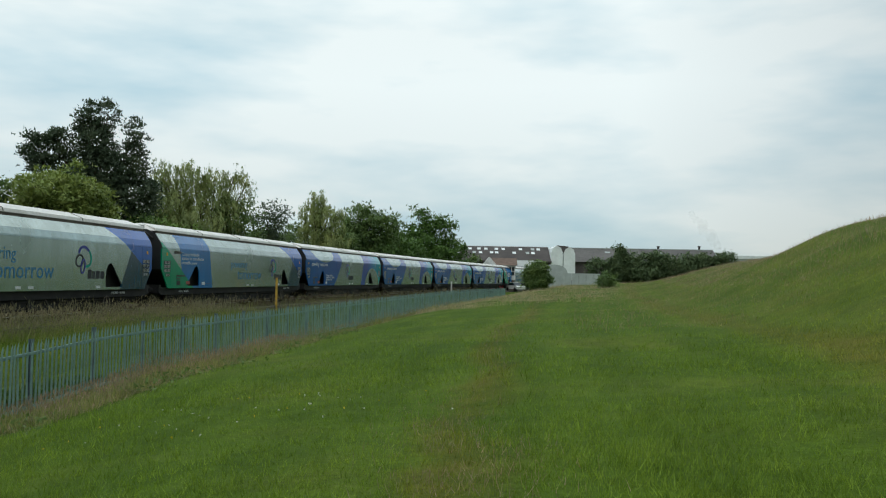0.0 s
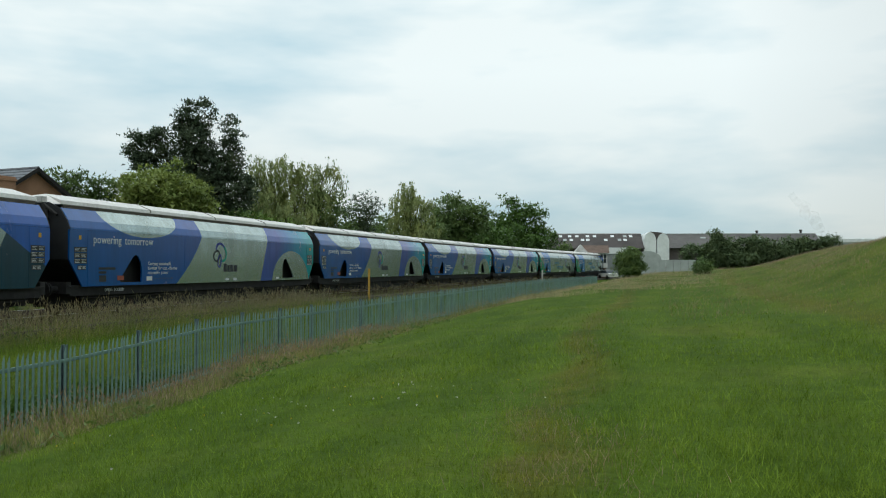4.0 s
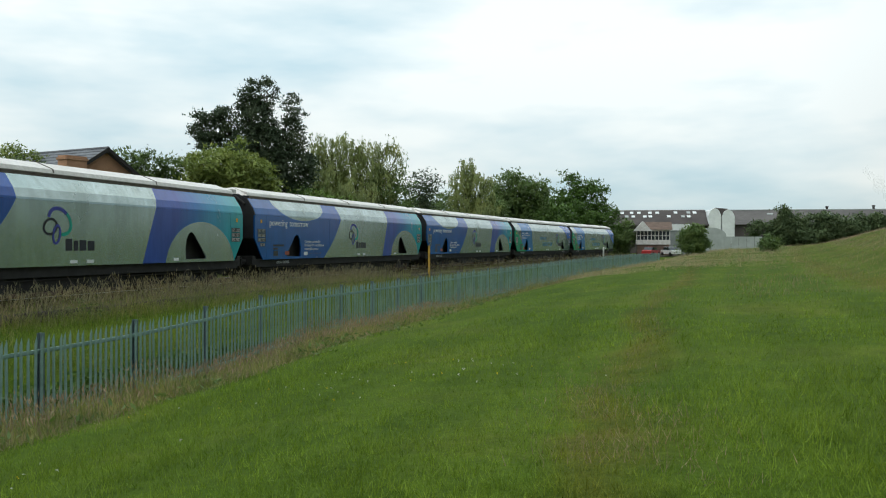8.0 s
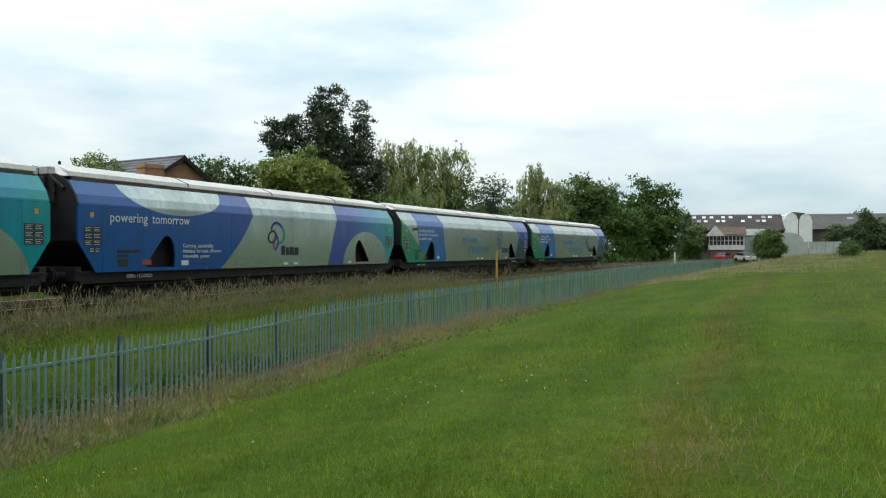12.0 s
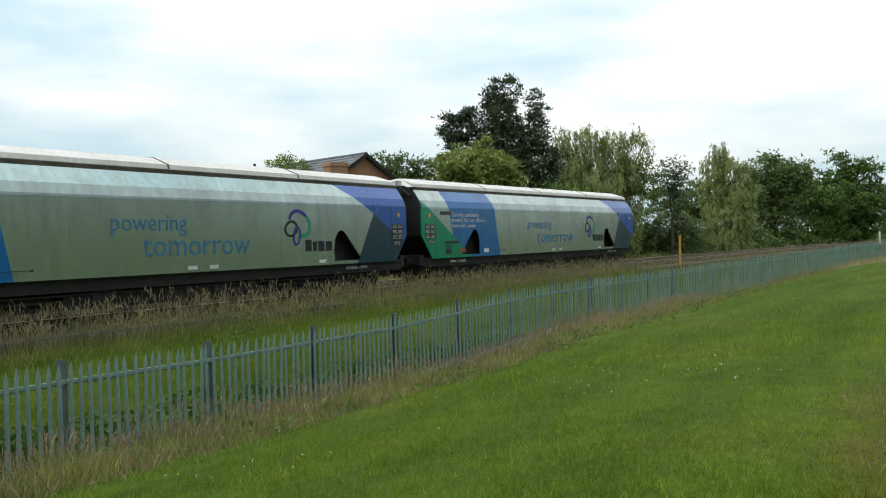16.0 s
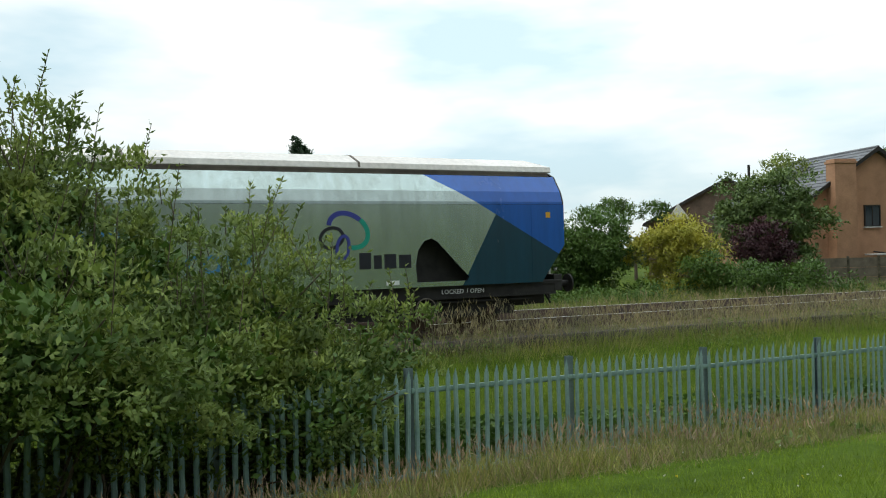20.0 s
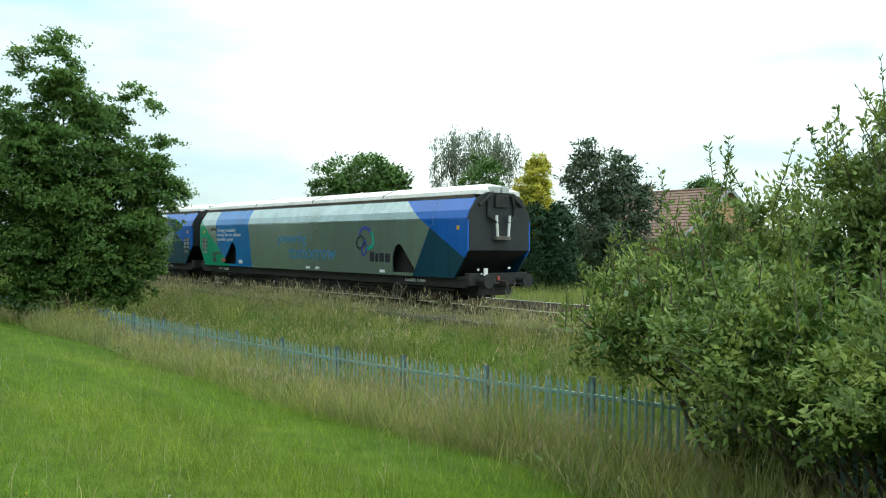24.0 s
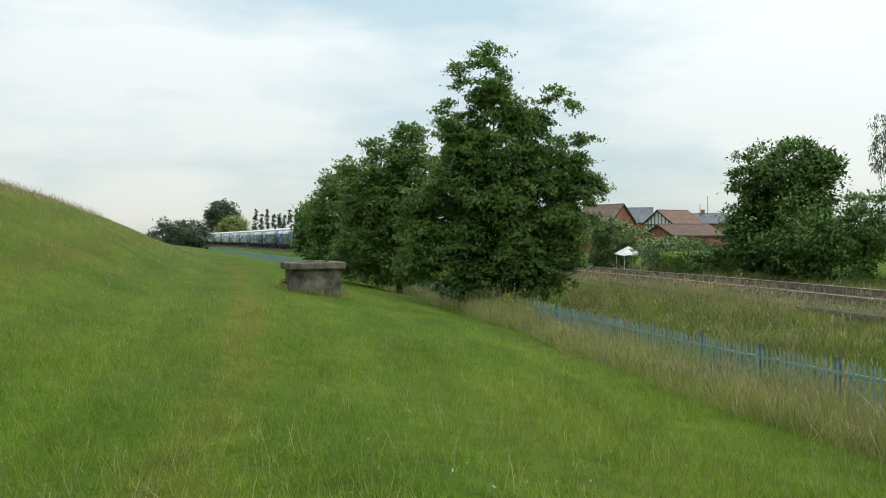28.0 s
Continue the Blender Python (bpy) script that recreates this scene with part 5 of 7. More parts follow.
grow("golden_conifer", "tall cone-shaped golden yellow garden conifer", "tree", L_YELLOW, [(-34.5, -32.4, 4.81, 0.39, 0.59), (-34.4, -32.5, 4.18, 0.71, 0.78), (-34.3, -32.6, 3.31, 1.04, 0.91), (-34.2, -32.7, 2.20, 1.36, 1.04), (-34.1, -32.8, 1.04, 1.62, 1.17), (-34.1, -32.9, -0.18, 1.81, 1.17), (-34.0, -32.9, -1.05, 1.88, 0.84)], 2000, 13, 0.15, (0.26, 0.13), rough=0.05, shell=0.45, stray_share=0.0, gaps=-9, up=0.6, bough=3, seed=48)
grow("clipped_cypress", "dark green clipped columnar cypress", "tree", L_CYPRESS, [(-33.4, -31.6, 0.5, 0.90, 2.15), (-33.4, -31.6, -0.8, 0.95, 1.34)], 1300, 13, 0.09, (0.19, 0.10), rough=0.03, shell=0.6, stray_share=0.0, gaps=-9, up=0.9, bough=2, seed=49)
grow("clipped_cypress", "dark green clipped columnar cypress", "tree", L_CYPRESS, [(-34.3, -30.7, 0.5, 0.84, 2.21), (-34.3, -30.7, -0.8, 0.90, 1.34)], 1300, 13, 0.09, (0.19, 0.10), rough=0.03, shell=0.6, stray_share=0.0, gaps=-9, up=0.9, bough=2, seed=50)
grow("dark_tree", "dark green garden tree beside a house", "tree", L_DARK, [(-41.9, -33.9, 4.4, 2.74, 1.83), (-42.9, -32.7, 3.0, 2.04, 1.93), (-41.6, -34.4, 6.1, 0.77, 0.77), (-42.1, -33.7, 1.4, 3.34, 1.93)], 950, 12, 0.28, (0.35, 0.20), seed=51)
grow("far_tree", "rounded far tree above a roof", "tree", L_SHRUB, [(-68.4, -42.9, 5.9, 1.49, 0.58)], 125, 10, 0.27, (0.30, 0.16), skirt=False, stray_share=0.03, seed=52)
grow("garden_shrub", "spreading dark green shrub beside the railway", "shrub", L_SHRUB, [(-28.8, -37.4, 0.4, 2.74, 1.37), (-27.4, -38.5, 0.0, 1.83, 1.16), (-30.2, -36.2, 0.8, 1.83, 1.83)], 700, 12, 0.27, (0.29, 0.16), seed=53)
grow("garden_tree", "green garden tree hiding a roof", "tree", L_MID, [(-27.6, -58.1, 0.4, 1.67, 1.34), (-26.3, -58.7, 1.1, 1.04, 1.25)], 300, 11, 0.28, (0.35, 0.19), seed=54)
grow("garden_shrub", "green garden shrub behind the railway", "shrub", L_MID, [(-27.2, -50.5, -0.4, 2.15, 0.74)], 220, 11, 0.23, (0.27, 0.14), seed=55)
grow("clipped_hedge", "bright green clipped garden hedge", "hedge", L_HEDGE, [(-26.2, -47.6, -0.9, 0.77, 0.35), (-27.4, -46.9, -0.9, 0.77, 0.35)], 450, 13, 0.13, (0.17, 0.10), rough=0.06, shell=0.3, seed=56)
grow("far_tree", "rounded tree far along the line", "tree", L_FAR, [(12.6, -263.2, 2.2, 6.95, 4.17), (8.6, -263.4, 0.8, 5.21, 3.13), (17.3, -262.9, 0.9, 5.21, 2.78)], 461, 10, 0.80, (1.00, 0.56), skirt=False, stray_share=0.03, seed=57)
grow("far_tree", "rounded dark tree far along the line", "tree", L_FAR, [(1.0, -331.5, 9.8, 5.69, 4.81), (2.7, -331.5, 6.2, 4.38, 4.38)], 364, 10, 0.93, (1.20, 0.66), skirt=False, stray_share=0.03, seed=58)
grow("far_tree", "pale willow far along the line", "tree", L_WILLOW, [(-2.8, -321.5, 5.0, 5.52, 3.39)], 224, 10, 0.80, (1.10, 0.51), skirt=False, stray_share=0.03, seed=59)
grow("poplar_tree", "slim dark poplar far along the line", "tree", L_FAR, [(-28.0, -330.3, 4.8, 0.79, 2.84), (-28.0, -330.3, 8.0, 0.53, 2.41)], 96, 9, 0.21, (0.64, 0.33), skirt=False, stray_share=0.03, seed=60)
grow("poplar_tree", "slim dark poplar far along the line", "tree", L_FAR, [(-26.3, -330.5, 5.2, 0.79, 3.06), (-26.3, -330.5, 8.7, 0.53, 2.41)], 96, 9, 0.21, (0.64, 0.33), skirt=False, stray_share=0.03, seed=61)
grow("poplar_tree", "slim dark poplar far along the line", "tree", L_FAR, [(-23.9, -330.6, 5.5, 0.79, 3.50), (-24.0, -330.6, 9.3, 0.53, 2.41)], 96, 9, 0.21, (0.64, 0.33), skirt=False, stray_share=0.03, seed=62)
grow("poplar_tree", "slim dark poplar far along the line", "tree", L_FAR, [(-21.8, -330.8, 4.4, 0.79, 2.41), (-21.9, -330.8, 7.2, 0.53, 2.41)], 96, 9, 0.21, (0.64, 0.33), skirt=False, stray_share=0.03, seed=63)
grow("poplar_tree", "slim dark poplar far along the line", "tree", L_FAR, [(-20.1, -330.9, 5.0, 0.79, 2.84), (-20.2, -330.9, 8.3, 0.53, 2.41)], 96, 9, 0.21, (0.64, 0.33), skirt=False, stray_share=0.03, seed=64)
grow("poplar_tree", "slim dark poplar far along the line", "tree", L_FAR, [(-18.0, -331.0, 4.6, 0.79, 2.41), (-18.1, -331.0, 7.4, 0.53, 2.41)], 96, 9, 0.21, (0.64, 0.33), skirt=False, stray_share=0.03, seed=65)
grow("poplar_tree", "slim dark poplar far along the line", "tree", L_FAR, [(-15.5, -331.1, 5.3, 0.79, 3.06), (-15.6, -331.1, 8.7, 0.53, 2.41)], 96, 9, 0.21, (0.64, 0.33), skirt=False, stray_share=0.03, seed=66)
grow("poplar_tree", "slim dark poplar far along the line", "tree", L_FAR, [(-13.4, -331.2, 5.1, 0.79, 2.84), (-13.5, -331.2, 8.3, 0.53, 2.41)], 96, 9, 0.21, (0.64, 0.33), skirt=False, stray_share=0.03, seed=67)
grow("poplar_tree", "slim dark poplar far along the line", "tree", L_FAR, [(-11.1, -331.3, 5.7, 0.79, 3.72), (-11.2, -331.3, 9.8, 0.53, 2.41)], 96, 9, 0.21, (0.64, 0.33), skirt=False, stray_share=0.03, seed=68)
grow("far_tree", "grey-green tree beside factory buildings", "tree", L_FARGREEN, [(25.4, 130.6, 4.06, 0.97, 1.66), (25.2, 130.6, 1.95, 1.94, 1.94), (26.9, 130.3, 1.86, 1.67, 1.81)], 640, 10, 0.38, (0.46, 0.27), skirt=False, stray_share=0.03, seed=69)
grow("far_tree", "grey-green tree clump beside factory buildings", "tree", L_FARGREEN, [(28.4, 129.9, 2.54, 2.51, 1.95), (31.5, 129.2, 2.61, 2.39, 2.10), (34.2, 128.5, 2.15, 2.54, 1.84), (22.2, 131.1, 2.01, 1.93, 1.65), (29.4, 129.7, 1.26, 4.19, 1.26)], 900, 10, 0.40, (0.50, 0.29), skirt=False, stray_share=0.03, seed=70)
grow("far_tree", "grey-green tree clump above the embankment", "tree", L_FARGREEN, [(37.4, 128.7, 2.87, 1.72, 1.58), (39.9, 127.9, 3.18, 1.15, 1.15), (36.3, 129.0, 1.88, 2.43, 1.29), (41.2, 127.5, 3.59, 0.58, 0.87)], 560, 10, 0.40, (0.50, 0.29), skirt=False, stray_share=0.03, seed=71)
grow("round_bush", "rounded green bush on the grass", "bush", L_FRESHDULL, [(9.5, 97.5, 0.93, 1.30, 1.40), (8.8, 97.6, 0.33, 0.80, 0.90), (10.2, 97.5, 0.36, 0.80, 0.90), (9.5, 97.5, -0.15, 1.35, 0.70)], 640, 12, 0.24, (0.30, 0.17), skirt=False, rough=0.12, seed=72)
grow("small_bush", "small green bush in the field", "bush", L_MID, [(16.6, 93.5, 0.2, 1.01, 0.63)], 80, 10, 0.28, (0.35, 0.19), seed=73)
grow("alder_tree", "large dark green alder overhanging the fence", "tree", L_ALDER, [(-11.1, -36.3, 6.12, 1.14, 0.95), (-9.7, -36.7, 5.04, 0.99, 0.99), (-12.3, -35.9, 5.18, 1.14, 1.14), (-10.9, -36.3, 3.75, 2.02, 1.32), (-13.3, -35.5, 3.35, 1.55, 1.33), (-14.5, -35.0, 2.79, 1.00, 1.15), (-9.5, -36.7, 2.66, 1.54, 1.32), (-11.2, -36.2, 1.74, 2.20, 1.51), (-13.6, -35.4, 0.98, 1.55, 1.33), (-8.2, -37.1, 1.39, 1.03, 1.32), (-9.5, -36.7, 0.28, 1.91, 1.36), (-11.9, -36.0, -0.28, 2.06, 1.51), (-13.6, -35.4, -0.47, 1.04, 1.04), (-10.5, -36.4, -1.37, 1.54, 0.84), (-12.8, -35.7, -1.47, 1.11, 0.77), (-8.4, -37.0, -0.44, 1.36, 0.99)], 4600, 15, 0.19, (0.20, 0.155), skirt=False, shell=0.30, pad=0.42, lift=0.55, bough=5, wide=1.9, stray_share=0.06, gaps=-1.5, rough=0.3, sparse=[(-11.1, -36.3, 8.48, 0.64, 0.64), (-10.4, -36.5, 7.40, 1.10, 0.83), (-11.6, -36.1, 7.38, 0.64, 0.64), (-9.2, -36.8, 5.59, 0.73, 0.64), (-13.8, -35.3, 6.05, 0.74, 0.74), (-14.9, -34.8, 4.40, 0.65, 0.56), (-15.2, -34.7, 2.23, 0.65, 0.56)], thin=240, seed=74)
grow("alder_tree", "dark green alder in a row along the fence", "tree", L_ALDER, [(-10.4, -45.8, 3.92, 1.03, 1.37), (-10.1, -45.9, 2.55, 1.37, 1.37), (-9.6, -47.0, 5.28, 0.94, 1.05), (-8.5, -47.2, 4.00, 1.52, 1.52), (-7.9, -47.3, 2.61, 1.99, 1.87), (-9.1, -47.1, 1.20, 1.87, 1.87), (-10.0, -46.9, -0.20, 1.64, 1.64), (-7.8, -47.3, 0.05, 2.11, 1.64), (-8.9, -47.1, -1.13, 1.87, 0.94)], 2100, 13, 0.25, (0.25, 0.18), skirt=False, pad=0.42, lift=0.5, gaps=-1.4, sparse=[(-9.9, -46.9, 6.05, 0.65, 0.70), (-7.9, -47.3, 5.16, 0.52, 0.56), (-6.4, -47.6, 4.00, 0.47, 0.56)], thin=120, seed=75)
grow("alder_tree", "smaller dark green alder in a row along the fence", "tree", L_ALDER, [(-8.0, -61.0, 4.15, 1.37, 1.37), (-7.4, -61.0, 2.36, 2.28, 1.97), (-8.2, -60.9, 0.26, 2.43, 1.82), (-9.4, -60.8, 2.65, 1.82, 1.82), (-8.5, -60.9, -1.09, 2.12, 1.06)], 1200, 12, 0.28, (0.30, 0.21), skirt=False, pad=0.42, lift=0.5, gaps=-1.4, seed=76)
grow("alder_tree", "small alder at the end of a row", "tree", L_ALDER, [(-7.5, -75.1, 2.08, 1.43, 1.50), (-7.3, -75.1, 0.43, 1.58, 1.50), (-8.7, -75.0, -0.50, 1.87, 1.31)], 640, 12, 0.32, (0.35, 0.23), skirt=False, pad=0.42, lift=0.5, seed=77)
grow("scrub_tree", "dense mid green scrub tree behind the tracks", "tree", L_MID, [(-17.9, 92.3, 3.7, 2.80, 1.99), (-20.6, 91.7, 3.7, 2.49, 1.62), (-13.3, 93.1, 3.2, 2.80, 1.74)], 598, 11, 0.37, (0.45, 0.25), seed=78)
grow("scrub_tree", "dense dark scrub tree behind the tracks", "tree", L_SHRUB, [(-10.5, 121.6, 3.8, 4.04, 1.94), (-6.9, 121.8, 3.7, 3.24, 2.10)], 482, 11, 0.50, (0.58, 0.32), seed=79)
grow("scrub_tree", "dense dark scrub tree behind the tracks", "tree", L_SHRUB, [(-2.0, 141.0, 3.4, 3.93, 2.06), (-5.7, 140.9, 3.1, 3.74, 1.68)], 413, 11, 0.54, (0.64, 0.35), seed=80)
grow("scrub_tree", "dark tree between a tall tree and a willow", "tree", L_MID, [(-23.1, 66.1, 4.6, 1.86, 1.86), (-22.0, 66.4, 4.0, 2.32, 1.39), (-17.4, 67.8, 4.5, 1.86, 1.86)], 482, 11, 0.32, (0.38, 0.21), seed=81)
grow("scrub_tree", "dense dark scrub behind garden trees", "tree", L_SHRUB, [(-27.0, 60.5, 2.2, 2.6, 2.6), (-23.5, 62.5, 2.4, 2.8, 2.8), (-29.5, 58.0, 1.6, 2.4, 2.2), (-33.0, 56.0, 1.4, 2.2, 2.0)], 420, 11, 0.36, (0.42, 0.24), seed=94)
grow("hedge_shrub", "dark hedge before a bungalow wall", "shrub", L_SHRUB, [(-41.0, 9.5, -0.6, 1.5, 1.2), (-40.6, 12.5, -0.5, 1.6, 1.3), (-40.0, 15.5, -0.6, 1.6, 1.2), (-39.0, 18.5, -0.5, 1.6, 1.3)], 520, 12, 0.23, (0.25, 0.14), seed=95)
grow("hedge_shrub", "dense low green shrub under a garden hedge", "shrub", L_SHRUB, [(-35.0, 21.6, -1.1, 1.6, 1.1), (-33.6, 23.6, -1.1, 1.6, 1.1), (-32.2, 25.4, -1.0, 1.5, 1.1)], 420, 12, 0.21, (0.24, 0.13), seed=96)
grow("hedge_shrub", "dense mid green garden hedge shrub", "shrub", L_SHRUB, [(-32.8, 24.3, 0.3, 1.90, 1.58), (-31.9, 25.5, -0.3, 1.63, 1.22), (-31.0, 26.6, 0.5, 1.74, 1.58)], 760, 12, 0.21, (0.24, 0.12), seed=82)
grow("low_shrub", "rounded blue-green elder shrub on the verge", "shrub", L_MID, [(-30.0, 19.4, -1.39, 1.40, 1.10), (-30.3, 19.1, -2.00, 1.13, 0.77)], 420, 12, 0.19, (0.21, 0.12), seed=83)
grow("verge_scrub", "low bramble scrub on the railway verge", "scrub", L_SHRUB, [(-29.7, 21.9, -1.9, 1.72, 0.44), (-28.2, 23.7, -1.9, 1.96, 0.39), (-26.9, 25.1, -1.9, 1.47, 0.34)], 420, 10, 0.17, (0.17, 0.10), seed=84)
grow("garden_shrub", "dark green garden shrub before a brick wall", "shrub", L_SHRUB, [(-28.2, -45.2, -1.1, 1.59, 1.03), (-26.9, -46.0, -1.4, 1.38, 0.69)], 413, 11, 0.23, (0.26, 0.15), seed=85)
grow("garden_shrub", "dark green garden shrub before a brick wall", "shrub", L_MID, [(-26.9, -58.5, -1.0, 1.67, 1.00)], 252, 11, 0.24, (0.28, 0.16), seed=86)
grow("scrub_tree", "dense mid green scrub tree behind the tracks", "tree", L_MID, [(-18.9, 77.7, -1.2, 3.18, 2.12), (-21.9, 76.9, -0.9, 2.65, 2.12), (-15.8, 78.4, -0.8, 2.39, 2.23)], 482, 11, 0.33, (0.40, 0.22), seed=87)
grow("low_shrub", "low green garden shrub before a gazebo", "shrub", L_MID, [(-26.5, -55.4, -2.2, 1.35, 0.52), (-27.5, -54.8, -2.3, 0.95, 0.44)], 184, 10, 0.19, (0.21, 0.12), seed=88)
grow("scrub_tree", "low dense scrub along the far side of the tracks", "tree", L_MID, [(-23.6, 97.2, -0.8, 3.98, 1.72), (-18.2, 98.3, -1.4, 3.98, 1.46), (-12.9, 99.2, -1.1, 3.98, 1.72)], 482, 11, 0.38, (0.46, 0.25), seed=89)
grow("scrub_tree", "dense scrub tree filling a gap between willows", "tree", L_MID, [(-19.4, 75.6, 0.8, 2.17, 2.33), (-16.3, 76.3, 0.3, 2.17, 2.07)], 345, 11, 0.31, (0.37, 0.21), seed=90)
grow("verge_scrub", "dark bramble and nettle undergrowth along the fence under alders", "scrub", L_SHRUB, [(-12.5, -35.0, -3.36, 1.50, 0.85), (-11.7, -38.0, -3.36, 1.50, 0.85), (-12.5, -41.0, -3.36, 1.50, 0.85), (-11.8, -44.0, -3.36, 1.50, 0.85), (-12.5, -47.0, -3.36, 1.50, 0.85), (-11.7, -50.0, -3.36, 1.50, 0.85), (-12.5, -53.0, -3.36, 1.50, 0.85), (-11.6, -56.0, -3.36, 1.50, 0.85), (-12.4, -59.0, -3.36, 1.50, 0.85), (-11.5, -62.0, -3.36, 1.50, 0.85), (-12.2, -65.0, -3.36, 1.50, 0.85), (-11.3, -68.0, -3.36, 1.50, 0.85), (-11.9, -71.0, -3.36, 1.50, 0.85)], 900, 12, 0.22, (0.20, 0.11), skirt=False, seed=97)
grow("garden_shrub", "broad drooping green shrub behind a clipped hedge", "shrub", L_MID, [(-28.3, -54.4, -0.32, 0.98, 0.61), (-29.7, -53.7, -0.14, 1.24, 0.54), (-30.9, -52.9, -0.23, 1.04, 0.58), (-29.2, -53.9, -0.77, 1.64, 0.41)], 520, 12, 0.20, (0.24, 0.10), skirt=False, hang=0.5, seed=98)
grow("nettle_patch", "yellow-green weeds against a concrete chamber", "weeds", L_GOLD, [(-2.0, -32.4, -1.4, 0.18, 0.29), (-2.2, -32.4, -1.5, 0.16, 0.21)], 90, 10, 0.10, (0.12, 0.07), seed=91)
grow("nettle_patch", "yellow-green weeds under an alder", "weeds", L_GOLD, [(-11.3, -34.6, -2.4, 1.39, 0.28), (-12.5, -34.2, -2.6, 1.16, 0.28)], 260, 10, 0.15, (0.17, 0.08), seed=92)


# ---- buildings ----
def facing(z0, a, b):
    """The pose at a point, whose +y runs along the level line from a to b."""
    return pose(a[0], a[1], z0, 0, 0, -math.degrees(math.atan2(b[0] - a[0], b[1] - a[1])))


def roof_slab(root, tiles, w, l, eave, ridge, side, over=0.35, thick=0.12, courses=16):
    """One slope of a pitched roof in overlapping courses; y runs along the ridge."""
    hw = w / 2 + over
    drop = (ridge - eave) / (w / 2) * over
    low = eave - drop
    bm = bmesh.new()
    prism(bm, [(0, ridge - 0.02), (side * hw, low - 0.02), (side * hw, low - thick), (0, ridge - thick)], "y", -over, l + over)
    slab = part("roof", bm, tiles, root)
    for i in range(courses):
        t0, t1 = i / courses, min(1.0, (i + 1.12) / courses)
        bm = bmesh.new()
        za, zb = ridge - (ridge - low) * t0, ridge - (ridge - low) * t1
        prism(bm, [(side * hw * t0, za), (side * hw * t1, zb + 0.05), (side * hw * t1, zb - 0.01), (side * hw * t0, za - 0.015)], "y", -over + 0.01, l + over - 0.01)
        part("tile_course", bm, tiles, slab)


def window(root, m, w, h, frame_mat, bars=1, name="window"):
    """A framed pane set on a wall; m's local x runs along the wall and -y out of it."""
    pane = part(name, boxes((-w / 2, w / 2, -0.02, 0.02, 0, h)), M_GLASS, root)
    pane.matrix_local = m
    fr = bmesh.new()
    f = 0.07
    for s in ((-w / 2 - f, w / 2 + f, -0.06, 0.03, -f, 0), (-w / 2 - f, w / 2 + f, -0.06, 0.03, h, h + f), (-w / 2 - f, -w / 2, -0.06, 0.03, 0, h), (w / 2, w / 2 + f, -0.06, 0.03, 0, h)):
        box(fr, *s)
    for i in range(bars):
        x = -w / 2 + w * (i + 1) / (bars + 1)
        box(fr, x - 0.025, x + 0.025, -0.05, 0.03, 0, h)
    part("window_frame", fr, frame_mat, pane)
    part("window_sill", boxes((-w / 2 - 0.12, w / 2 + 0.12, -0.12, 0.0, -f - 0.06, -f)), M_WHITE, pane)


def house(label, m, w, l, eave, ridge, wall, tiles, board=M_DARKWOOD, chimney=None, name="house", gable=None):
    """A gabled house: the gable lies in y = 0 round x = 0, the ridge runs along +y."""
    root = thing(name, label, "house", m)
    bm = bmesh.new()
    prism(bm, [(-w / 2, -0.5), (w / 2, -0.5), (w / 2, eave - 0.16), (0, ridge - 0.2), (-w / 2, eave - 0.16)], "y", 0, l)
    part("wall", bm, wall, root)
    for s in (1, -1):
        roof_slab(root, tiles, w, l, eave, ridge, s)
        for y in (-0.36, l + 0.33):
            bm = bmesh.new()
            hw, d = w / 2 + 0.36, (ridge - eave) / (w / 2) * 0.36
            prism(bm, [(0, ridge + 0.04), (s * hw, eave - d + 0.04), (s * hw, eave - d - 0.22), (0, ridge - 0.22)], "y", y - 0.03, y + 0.03)
            part("bargeboard", bm, board, root)
        part("gutter", boxes((s * (w / 2 + 0.33), s * (w / 2 + 0.45), -0.3, l + 0.3, eave - 0.36, eave - 0.26)), board, root)
    part("ridge_tiles", rod(rod(bmesh.new(), (0, -0.36, ridge), (0, l / 2, ridge), 0.1, None, 8), (0, l / 2, ridge), (0, l + 0.36, ridge), 0.1, None, 8), tiles, root)
    if chimney:
        cx, cy, cw, top = chimney
        part("chimney", boxes((cx - cw / 2, cx + cw / 2, cy - 0.35, cy + 0.45, -0.4, top), (cx - cw / 2 - 0.06, cx + cw / 2 + 0.06, cy - 0.41, cy + 0.51, top - 0.25, top - 0.12)), wall, root)
    return root


# orange brick house with its gable towards the railway
A = house("orange brick house with dark tiled roof and side chimney", facing(-2.3, (-30.6, 48.1), (-37.7, 50.5)) @ pose(0, 0, 0), 11.0, 8.5, 4.75, 8.2, M_BRICK, M_SLATE, chimney=(-2.6, -0.45, 1.4, 7.45))
window(A, pose(-0.3, -0.03, 3.55), 0.95, 1.15, M_DARKWOOD)
part("drainpipe", rod(rod(bmesh.new(), (1.15, -0.08, 0), (1.15, -0.08, 5.4), 0.05), (1.15, -0.08, 1.8), (-0.3, -0.08, 2.0), 0.04), M_DARKWOOD, A)
part("flue", rod(bmesh.new(), (-4.3, 6.5, 6.2), (-4.3, 6.5, 7.9), 0.09), M_DARKWOOD, A)
bm = bmesh.new()
prism(bm, [(5.55, -0.5), (7.4, -0.5), (7.4, 2.0), (5.55, 2.9)], "y", 0.6, 6.0)
part("lean_to", bm, M_BRICK, A)
bm = bmesh.new()
prism(bm, [(5.52, 3.05), (7.7, 1.98), (7.7, 1.86), (5.52, 2.92)], "y", 0.3, 6.2)
part("lean_to_roof", bm, M_TILE_BROWN, A)
